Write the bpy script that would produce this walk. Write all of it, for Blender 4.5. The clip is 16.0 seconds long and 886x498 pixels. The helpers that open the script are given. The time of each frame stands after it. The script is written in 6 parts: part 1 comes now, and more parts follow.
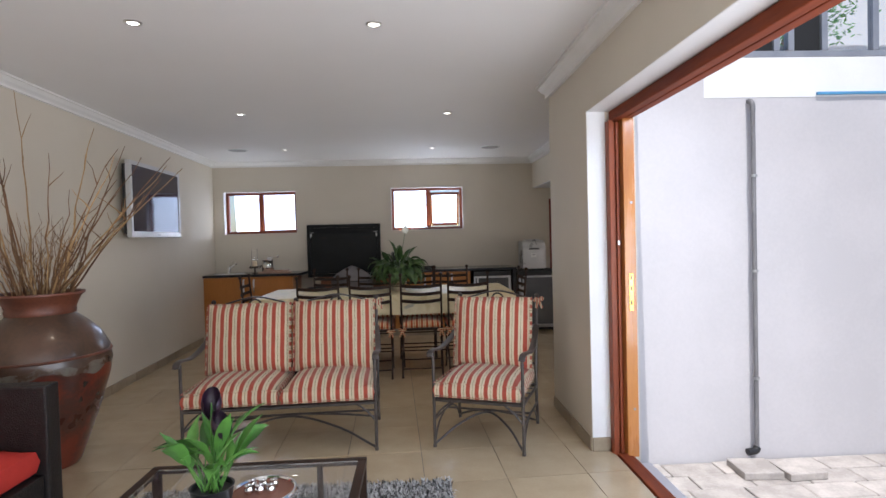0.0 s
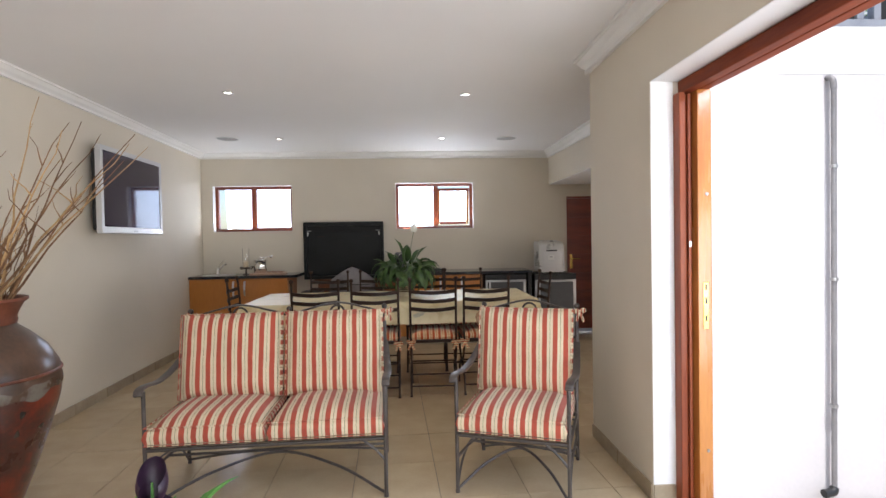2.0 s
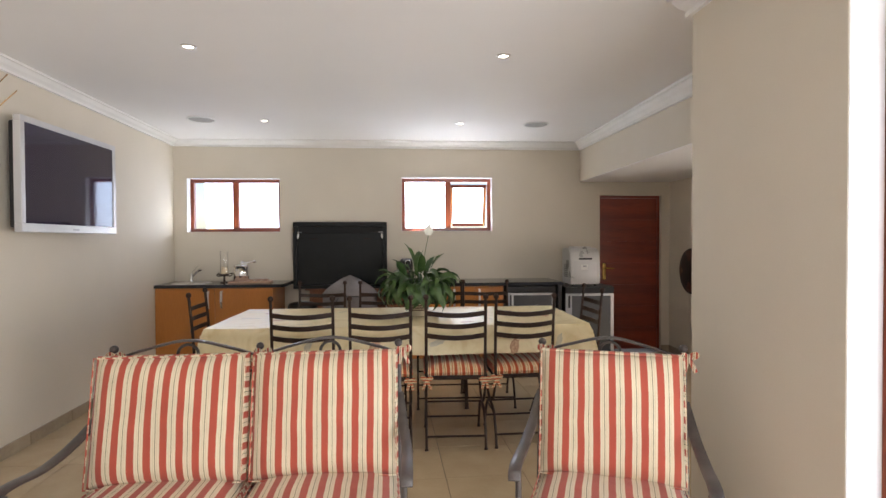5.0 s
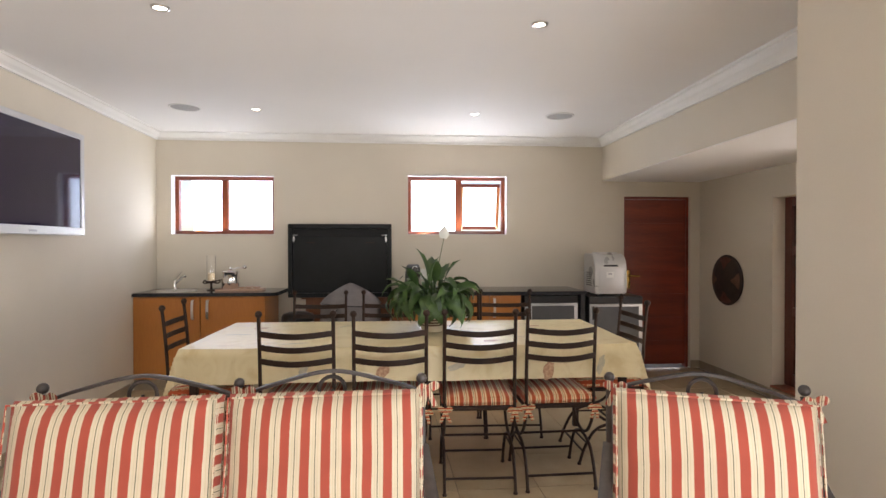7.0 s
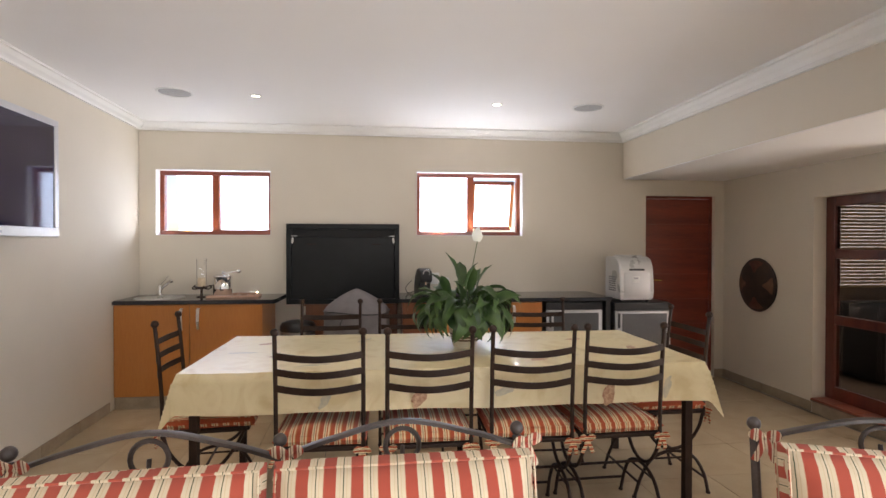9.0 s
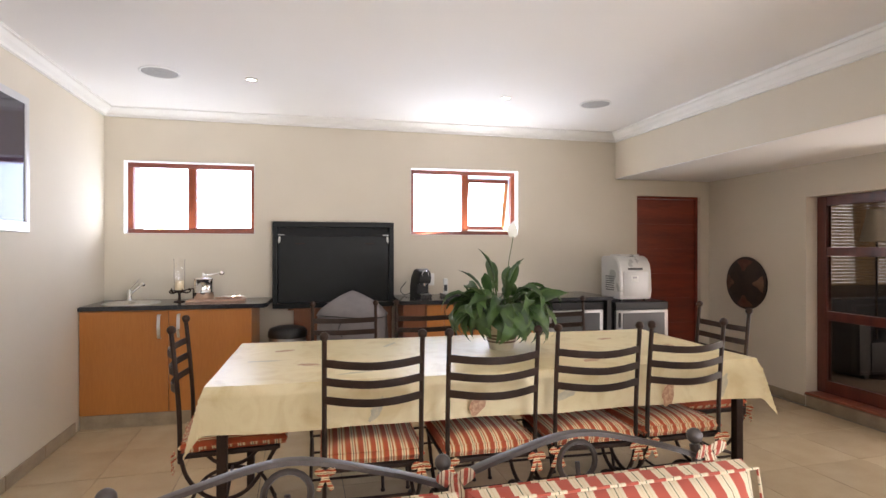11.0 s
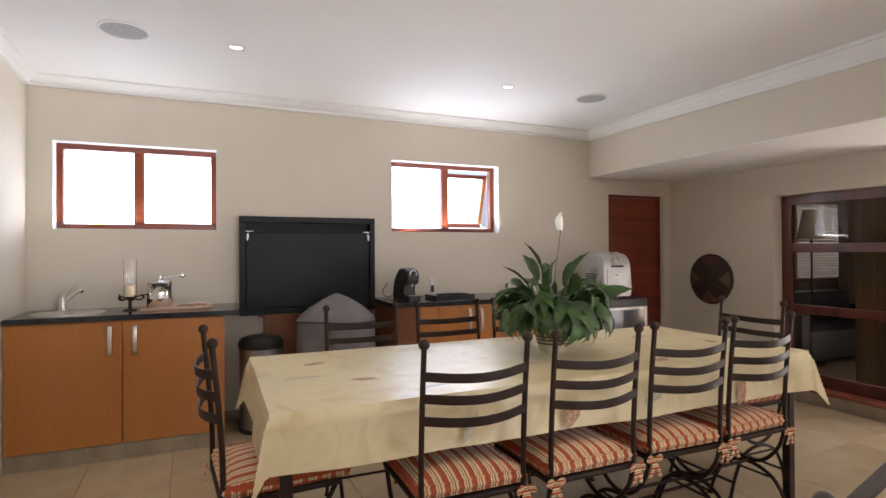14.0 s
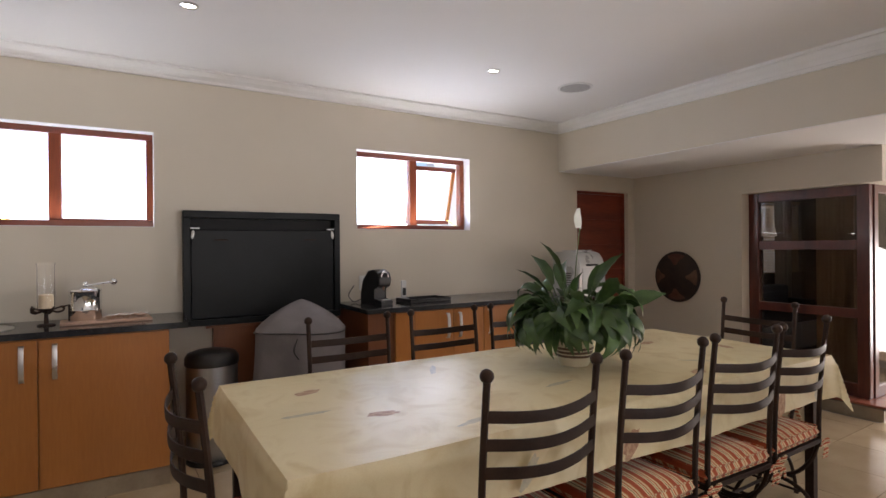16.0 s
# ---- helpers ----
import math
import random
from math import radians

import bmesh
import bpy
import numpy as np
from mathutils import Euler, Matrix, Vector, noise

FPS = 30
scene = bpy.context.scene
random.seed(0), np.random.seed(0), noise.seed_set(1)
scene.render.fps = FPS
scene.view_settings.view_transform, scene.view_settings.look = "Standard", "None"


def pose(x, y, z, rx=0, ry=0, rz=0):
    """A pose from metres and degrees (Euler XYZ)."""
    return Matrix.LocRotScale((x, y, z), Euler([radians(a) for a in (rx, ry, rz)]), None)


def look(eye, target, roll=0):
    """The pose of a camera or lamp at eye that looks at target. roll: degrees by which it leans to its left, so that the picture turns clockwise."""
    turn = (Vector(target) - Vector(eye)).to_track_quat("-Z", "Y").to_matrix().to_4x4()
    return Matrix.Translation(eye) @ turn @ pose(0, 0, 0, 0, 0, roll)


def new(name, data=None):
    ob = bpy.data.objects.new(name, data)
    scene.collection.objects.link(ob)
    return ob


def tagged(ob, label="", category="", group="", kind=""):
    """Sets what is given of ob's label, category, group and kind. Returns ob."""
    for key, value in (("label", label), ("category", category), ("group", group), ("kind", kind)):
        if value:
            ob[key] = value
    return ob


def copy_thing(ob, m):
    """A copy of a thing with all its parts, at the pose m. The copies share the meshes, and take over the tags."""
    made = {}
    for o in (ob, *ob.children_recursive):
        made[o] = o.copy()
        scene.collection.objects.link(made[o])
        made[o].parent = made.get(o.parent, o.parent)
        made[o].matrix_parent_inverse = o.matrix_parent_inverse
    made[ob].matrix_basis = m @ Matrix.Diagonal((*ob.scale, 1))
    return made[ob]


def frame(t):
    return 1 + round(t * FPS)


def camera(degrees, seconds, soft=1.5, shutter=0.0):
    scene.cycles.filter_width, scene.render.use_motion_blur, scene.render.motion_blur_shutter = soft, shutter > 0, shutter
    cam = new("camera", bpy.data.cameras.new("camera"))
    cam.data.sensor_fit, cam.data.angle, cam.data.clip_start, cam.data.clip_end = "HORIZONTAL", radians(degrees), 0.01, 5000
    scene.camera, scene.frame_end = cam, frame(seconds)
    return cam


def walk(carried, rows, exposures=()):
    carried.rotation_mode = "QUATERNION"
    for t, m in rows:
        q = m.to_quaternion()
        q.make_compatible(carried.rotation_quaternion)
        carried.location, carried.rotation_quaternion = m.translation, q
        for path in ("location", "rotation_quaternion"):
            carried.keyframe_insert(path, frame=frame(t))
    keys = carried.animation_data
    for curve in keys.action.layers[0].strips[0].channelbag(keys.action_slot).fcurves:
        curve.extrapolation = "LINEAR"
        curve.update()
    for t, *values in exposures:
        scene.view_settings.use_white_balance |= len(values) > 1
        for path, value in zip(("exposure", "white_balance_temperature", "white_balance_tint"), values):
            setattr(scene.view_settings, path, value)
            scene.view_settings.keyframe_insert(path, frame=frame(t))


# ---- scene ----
cam = camera(79.4, 16.0)

PATH = [
    (0, (0.194, 1.707, 1.432), (0.296, 3.704, 1.387), -1.5),
    (0.5, (0.148, 1.842, 1.431), (0.253, 3.839, 1.383), -1.4),
    (1, (0.11, 2.022, 1.424), (0.22, 4.019, 1.377), -1.2),
    (1.5, (0.085, 2.215, 1.426), (0.197, 4.211, 1.381), -1.1),
    (2, (0.064, 2.386, 1.42), (0.177, 4.382, 1.378), -1.0),
    (2.5, (0.011, 2.578, 1.44), (0.127, 4.574, 1.398), -0.8),
    (3, (-0.017, 2.75, 1.439), (0.102, 4.746, 1.4), -0.7),
    (3.5, (-0.027, 2.922, 1.445), (0.096, 4.918, 1.408), -0.6),
    (4, (-0.036, 3.121, 1.445), (0.088, 5.117, 1.408), -0.5),
    (6.5, (-0.168, 3.973, 1.448), (-0.032, 5.969, 1.426), -0.0),
    (7, (-0.192, 4.101, 1.444), (-0.053, 6.096, 1.427), -0.0),
    (7.5, (-0.266, 4.237, 1.446), (-0.115, 6.232, 1.434), 0.0),
    (8, (-0.33, 4.364, 1.459), (-0.162, 6.357, 1.446), 0.0),
    (8.5, (-0.381, 4.461, 1.467), (-0.197, 6.452, 1.448), 0.1),
    (9, (-0.497, 4.576, 1.472), (-0.281, 6.564, 1.452), 0.1),
    (11.5, (-1.15, 4.965, 1.394), (-0.659, 6.903, 1.403), -0.1),
    (12, (-1.287, 5.06, 1.374), (-0.745, 6.985, 1.393), -0.2),
    (12.5, (-1.379, 5.145, 1.366), (-0.792, 7.057, 1.384), -0.1),
    (13, (-1.485, 5.232, 1.375), (-0.844, 7.127, 1.392), -0.1),
    (13.5, (-1.592, 5.329, 1.373), (-0.875, 7.196, 1.388), -0.3),
    (14, (-1.663, 5.436, 1.37), (-0.876, 7.275, 1.381), -0.3),
    (14.5, (-1.715, 5.583, 1.383), (-0.855, 7.389, 1.387), -0.3),
    (15, (-1.745, 5.692, 1.388), (-0.823, 7.467, 1.389), -0.4),
    (15.5, (-1.779, 5.823, 1.381), (-0.806, 7.57, 1.379), -0.4),
    (16, (-1.835, 5.976, 1.398), (-0.806, 7.69, 1.392), -0.5),
]
walk(cam, [(t, look(eye, target, roll)) for t, eye, target, roll in PATH],
     [(0, -0.22, 6150, 13), (1.5, 0.18, 6350, 12), (3.5, 0.42, 6450, 12), (7, 0.70, 6750, 14), (9, 0.70, 6700, 15), (11.5, 1.10, 6600, 15), (12.5, 1.02, 6600, 15), (14.5, 0.64, 6550, 16), (15.5, 0.44, 6600, 16), (16, 0.26, 6600, 17)])

# ---- world, sun, lamps ----
world = bpy.data.worlds.new("sky_world")
scene.world = world
world.use_nodes = True
wn = world.node_tree.nodes
sky = wn.new("ShaderNodeTexSky")
sky.sky_type = "NISHITA"
sky.sun_disc = False
SUN_EL, SUN_AZ = 66.0, 182.0   # degrees; azimuth clockwise from +y
sky.sun_elevation, sky.sun_rotation = radians(SUN_EL), radians(SUN_AZ)
world.node_tree.links.new(sky.outputs[0], wn["Background"].inputs[0])
wn["Background"].inputs[1].default_value = 0.15
sun = new("sun", bpy.data.lights.new("sun", "SUN"))
sun.data.energy, sun.data.angle, sun.data.color = 5.0, radians(0.5), (1.0, 0.95, 0.88)
sd = Vector((math.sin(radians(SUN_AZ)) * math.cos(radians(SUN_EL)), math.cos(radians(SUN_AZ)) * math.cos(radians(SUN_EL)), math.sin(radians(SUN_EL))))
sun.matrix_world = look(sd * 50, (0, 0, 0))


def sky_lamp(name, x, y, z, tx, ty, tz, w, h, power, color=(1, 1, 1)):
    """Area lamp that stands in for the sky's light, with or without an opening."""
    li = bpy.data.lights.new(name, "AREA")
    li.shape, li.size, li.size_y, li.energy, li.color = "RECTANGLE", w, h, power, color
    ob = new(name, li)
    ob.matrix_world = look((x, y, z), (tx, ty, tz))
    return ob


sky_lamp("window_light_a", -1.62, 10.72, 1.95, -2.5, 8.0, 1.75, 2.7, 0.95, 36, (0.60, 0.72, 1))
sky_lamp("window_light_b", 0.58, 10.56, 1.85, 0.45, 8.0, 2.5, 1.80, 0.86, 30, (0.64, 0.78, 1))
# strips added on the sills to throw the bright patches onto the ceiling
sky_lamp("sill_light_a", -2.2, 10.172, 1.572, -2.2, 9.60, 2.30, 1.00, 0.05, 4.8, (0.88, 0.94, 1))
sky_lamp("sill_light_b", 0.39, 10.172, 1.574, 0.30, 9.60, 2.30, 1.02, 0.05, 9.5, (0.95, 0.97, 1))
sky_lamp("doorway_light", 1.72, 0.95, 0.95, 0.0, 2.2, 2.8, 4.6, 1.8, 178, (0.93, 0.96, 1))
# strip added out of view above the lintel, to light the floor inside
sky_lamp("doorway_sky", 1.95, 2.75, 2.48, 0.6, 3.0, 0.0, 4.6, 0.34, 64, (0.74, 0.85, 1))
# fill lamp added behind the camera, where nothing is known
sky_lamp("rear_fill_light", -0.8, -1.7, 1.3, -0.8, 5, 3.0, 3.2, 2.1, 22, (0.98, 0.98, 1))
# two passage lamps added before solid walls, for daylight from out of view
sky_lamp("passage_side_fill", 4.75, 6.10, 1.05, 4.3, 9.0, 1.0, 1.3, 1.9, 9, (1, 0.98, 0.95))
sky_lamp("passage_light", 5.40, 6.95, 1.05, 2.4, 7.3, 1.75, 1.3, 1.7, 56, (1, 0.95, 0.90))


# ---- helpers ----
def obj(name, bm, mat, parent=None, label="", smooth=False):
    me = bpy.data.meshes.new(name)
    bmesh.ops.recalc_face_normals(bm, faces=bm.faces)
    bm.to_mesh(me)
    bm.free()
    me.materials.append(mat)
    if smooth:
        me.shade_smooth()
        try:
            me.set_sharp_from_angle(angle=radians(40))
        except Exception:
            pass
    ob = new(name, me)
    if parent:
        ob.parent = parent
    if label:
        ob["label"] = label
    return ob


def part(name, bm, mat, parent, label="", smooth=True):
    return obj(name, bm, mat, parent, label, smooth)


def thing(name, label, category, group="", m=None, kind=""):
    e = new(name)
    tagged(e, label, category, group, kind)
    if m is not None:
        e.matrix_basis = m
    return e


def share(name, src, parent, m, label=""):
    o = new(name, src.data)
    o.parent = parent
    o.matrix_basis = m
    if label:
        o["label"] = label
    return o


def B():
    return bmesh.new()


def box(bm, x0, y0, z0, x1, y1, z1, bevel=0.0, seg=2, m=None):
    v = [bm.verts.new((x, y, z)) for x in (x0, x1) for y in (y0, y1) for z in (z0, z1)]
    f = [bm.faces.new([v[i] for i in q]) for q in ((0, 1, 3, 2), (4, 6, 7, 5), (0, 4, 5, 1), (2, 3, 7, 6), (0, 2, 6, 4), (1, 5, 7, 3))]
    if m is not None:
        bmesh.ops.transform(bm, matrix=m, verts=v)
    if bevel:
        ed = list({e for q in f for e in q.edges})
        bmesh.ops.bevel(bm, geom=ed, offset=bevel, segments=seg, profile=0.6, affect="EDGES")
    return bm


def prism(bm, pts, z0, z1):
    lo = [bm.verts.new((x, y, z0)) for x, y in pts]
    hi = [bm.verts.new((x, y, z1)) for x, y in pts]
    n = len(pts)
    bm.faces.new(lo[::-1])
    bm.faces.new(hi)
    for i in range(n):
        bm.faces.new((lo[i], lo[(i + 1) % n], hi[(i + 1) % n], hi[i]))
    return bm


def lathe(bm, prof, n=24, cx=0, cy=0, cz=0, caps=True, m=None):
    rings = []
    for r, z in prof:
        rings.append([bm.verts.new((cx + r * math.cos(2 * math.pi * i / n), cy + r * math.sin(2 * math.pi * i / n), cz + z)) for i in range(n)])
    for a, b in zip(rings, rings[1:]):
        for i in range(n):
            bm.faces.new((a[i], a[(i + 1) % n], b[(i + 1) % n], b[i]))
    if caps:
        bm.faces.new(rings[0][::-1])
        bm.faces.new(rings[-1])
    if m is not None:
        bmesh.ops.transform(bm, matrix=m, verts=[v for r in rings for v in r])
    return bm


def tube(bm, pts, r, n=8, flat=None, closed=False, up=(0, 0, 1)):
    """Sweeps a round bar (or, with flat=(a, b), a flat bar) along the points."""
    pts = [Vector(p) for p in pts]
    rings = []
    k = len(pts)
    side = None
    for i, p in enumerate(pts):
        if closed:
            d = pts[(i + 1) % k] - pts[i - 1]
        else:
            d = pts[min(i + 1, k - 1)] - pts[max(i - 1, 0)]
        d.normalize()
        if side is None:
            u = Vector(up)
            if abs(d.dot(u)) > 0.95:
                u = Vector((0, 1, 0)) if abs(d.y) < 0.9 else Vector((1, 0, 0))
            side = d.cross(u).normalized()
        else:
            side = (side - d * side.dot(d)).normalized()
        nrm = side.cross(d).normalized()
        rr = r[i] if isinstance(r, (list, tuple)) else r
        if flat:
            a, b = flat
            ring = [p + side * sx * a + nrm * sy * b for sx, sy in ((-1, -0.6), (-0.8, -1), (0.8, -1), (1, -0.6), (1, 0.6), (0.8, 1), (-0.8, 1), (-1, 0.6))]
        else:
            ring = [p + side * math.cos(2 * math.pi * j / n) * rr + nrm * math.sin(2 * math.pi * j / n) * rr for j in range(n)]
        rings.append([bm.verts.new(q) for q in ring])
    m = len(rings[0])
    pairs = list(zip(rings, rings[1:] + ([rings[0]] if closed else [])))
    for a, b in pairs[:k if closed else k - 1]:
        for j in range(m):
            bm.faces.new((a[j], a[(j + 1) % m], b[(j + 1) % m], b[j]))
    if not closed:
        bm.faces.new(rings[0][::-1])
        bm.faces.new(rings[-1])
    return bm


def curve(*ctrl, n=12):
    """Smooth Catmull-Rom run through control points."""
    c = [Vector(p) for p in ctrl]
    c = [c[0] * 2 - c[1]] + c + [c[-1] * 2 - c[-2]]
    out = []
    for i in range(1, len(c) - 2):
        for s in range(n):
            t = s / n
            p0, p1, p2, p3 = c[i - 1:i + 3]
            out.append(0.5 * ((2 * p1) + (p2 - p0) * t + (2 * p0 - 5 * p1 + 4 * p2 - p3) * t * t + (3 * p1 - p0 - 3 * p2 + p3) * t ** 3))
    out.append(c[-2])
    return out


def ball(bm, x, y, z, r, u=12, v=8, sz=1.0):
    bmesh.ops.create_uvsphere(bm, u_segments=u, v_segments=v, radius=r, matrix=Matrix.Translation((x, y, z)) @ Matrix.Diagonal((1, 1, sz, 1)))
    return bm


def cushion_mesh(bm, w, d, h, edge=0.035, puff=0.03, nx=12, ny=12, seed=0):
    """A boxy cushion with rounded edges and a slightly domed, uneven top; base at z 0, centred in x and y."""
    rnd = random.Random(seed)
    ph = [rnd.uniform(0, 6) for _ in range(4)]
    top, bot = [], []

    def prof(u):
        return 1 - abs(2 * u - 1) ** 6
    for i in range(nx + 1):
        ct, cb = [], []
        for j in range(ny + 1):
            u, v = i / nx, j / ny
            x, y = (u - 0.5) * w, (v - 0.5) * d
            e = prof(u) * prof(v)
            dome = (4 * u * (1 - u)) ** 0.5 * (4 * v * (1 - v)) ** 0.5
            wob = 0.006 * (math.sin(7 * u + ph[0]) * math.sin(5 * v + ph[1]))
            ct.append(bm.verts.new((x, y, h - edge * (1 - e) + puff * dome + wob * e)))
            cb.append(bm.verts.new((x, y, edge * 0.6 * (1 - e))))
        top.append(ct)
        bot.append(cb)
    for i in range(nx):
        for j in range(ny):
            bm.faces.new((top[i][j], top[i + 1][j], top[i + 1][j + 1], top[i][j + 1]))
            bm.faces.new((bot[i][j], bot[i][j + 1], bot[i + 1][j + 1], bot[i + 1][j]))
    rim = [(i, 0) for i in range(nx)] + [(nx, j) for j in range(ny)] + [(i, ny) for i in range(nx, 0, -1)] + [(0, j) for j in range(ny, 0, -1)]
    mid = []
    for i, j in rim:
        a, b = top[i][j].co, bot[i][j].co
        o = Vector(((i / nx - 0.5) * 2, (j / ny - 0.5) * 2, 0))
        ox = 0.012 if i == nx else (-0.012 if i == 0 else 0)
        oy = 0.012 if j == ny else (-0.012 if j == 0 else 0)
        mid.append(bm.verts.new(((a.x + b.x) / 2 + ox, (a.y + b.y) / 2 + oy, (a.z + b.z) / 2)))
    k = len(rim)
    for q in range(k):
        (i, j), (i2, j2) = rim[q], rim[(q + 1) % k]
        bm.faces.new((top[i][j], mid[q], mid[(q + 1) % k], top[i2][j2]))
        bm.faces.new((bot[i][j], bot[i2][j2], mid[(q + 1) % k], mid[q]))
    return bm


# ---- materials ----
def ramp(nt, fac, stops):
    r = nt.nodes.new("ShaderNodeValToRGB")
    el = r.color_ramp.elements
    while len(el) < len(stops):
        el.new(0.5)
    for e, (p, c) in zip(el, stops):
        e.position, e.color = p, (*c, 1)
    nt.links.new(fac, r.inputs[0])
    return r.outputs[0]


def mat(name, c1, c2=None, rough=0.6, metal=0.0, scale=6.0, fine=60.0, bump=0.1, bump_dist=0.002, stretch=(1, 1, 1), coat=0.0, spread=0.15, rough_var=0.1, vary=0.0):
    """A plain surface with variation at two scales: a slow mottling and a fine grain that also drives the bump."""
    m = bpy.data.materials.new(name)
    m.use_nodes = True
    nt = m.node_tree
    L = nt.links.new
    b = nt.nodes["Principled BSDF"]
    c2 = c2 or tuple(x * 0.82 for x in c1)
    tc = nt.nodes.new("ShaderNodeTexCoord")
    mp = nt.nodes.new("ShaderNodeMapping")
    mp.inputs["Scale"].default_value = stretch
    L(tc.outputs["Object"], mp.inputs[0])
    src = mp.outputs[0]
    if vary:
        oi = nt.nodes.new("ShaderNodeObjectInfo")
        ad = nt.nodes.new("ShaderNodeVectorMath")
        ad.operation = "MULTIPLY_ADD"
        cmb = nt.nodes.new("ShaderNodeCombineXYZ")
        L(oi.outputs["Random"], cmb.inputs[0])
        L(oi.outputs["Random"], cmb.inputs[1])
        ad.inputs[1].default_value = (37, 53, 11)
        L(cmb.outputs[0], ad.inputs[0])
        L(src, ad.inputs[2])
        src = ad.outputs[0]
    n1 = nt.nodes.new("ShaderNodeTexNoise")
    n1.inputs["Scale"].default_value, n1.inputs["Detail"].default_value = scale, 4
    n2 = nt.nodes.new("ShaderNodeTexNoise")
    n2.inputs["Scale"].default_value, n2.inputs["Detail"].default_value = fine, 3
    L(src, n1.inputs[0])
    L(src, n2.inputs[0])
    mx = nt.nodes.new("ShaderNodeMath")
    mx.operation = "MULTIPLY_ADD"
    L(n2.outputs[0], mx.inputs[0])
    mx.inputs[1].default_value = 0.35
    L(n1.outputs[0], mx.inputs[2])
    col = ramp(nt, mx.outputs[0], [(0.68 - spread, c2), (0.68 + spread, c1)])
    if vary:
        hs = nt.nodes.new("ShaderNodeHueSaturation")
        mr = nt.nodes.new("ShaderNodeMapRange")
        mr.inputs[3].default_value, mr.inputs[4].default_value = 1 - vary, 1 + vary
        L(oi.outputs["Random"], mr.inputs[0])
        L(mr.outputs[0], hs.inputs["Value"])
        L(col, hs.inputs["Color"])
        col = hs.outputs[0]
    L(col, b.inputs["Base Color"])
    rr = nt.nodes.new("ShaderNodeMapRange")
    rr.inputs[3].default_value, rr.inputs[4].default_value = max(0.02, rough - rough_var), min(1, rough + rough_var)
    L(n1.outputs[0], rr.inputs[0])
    L(rr.outputs[0], b.inputs["Roughness"])
    b.inputs["Metallic"].default_value = metal
    b.inputs["Coat Weight"].default_value = coat
    b.inputs["Coat Roughness"].default_value = 0.12
    if bump:
        bp = nt.nodes.new("ShaderNodeBump")
        bp.inputs["Strength"].default_value, bp.inputs["Distance"].default_value = bump, bump_dist
        L(n2.outputs[0], bp.inputs["Height"])
        L(bp.outputs[0], b.inputs["Normal"])
    return m


def wood(name, c1, c2, rough=0.35, along="z", scale=3.0, coat=0.3, grain=14.0):
    st = {"x": (0.12, 1, 1), "y": (1, 0.12, 1), "z": (1, 1, 0.12)}[along]
    return mat(name, c1, c2, rough, 0, scale * 3, grain * 6, 0.06, 0.001, st, coat, 0.22)


def glow(name, color, strength):
    m = bpy.data.materials.new(name)
    m.use_nodes = True
    b = m.node_tree.nodes["Principled BSDF"]
    b.inputs["Base Color"].default_value = (*color, 1)
    b.inputs["Emission Color"].default_value = (*color, 1)
    b.inputs["Emission Strength"].default_value = strength
    return m


def glass(name, tint=(1, 1, 1), rough=0.0):
    m = bpy.data.materials.new(name)
    m.use_nodes = True
    b = m.node_tree.nodes["Principled BSDF"]
    b.inputs["Base Color"].default_value = (*tint, 1)
    b.inputs["Transmission Weight"].default_value = 1.0
    b.inputs["Roughness"].default_value = rough
    b.inputs["IOR"].default_value = 1.45
    return m


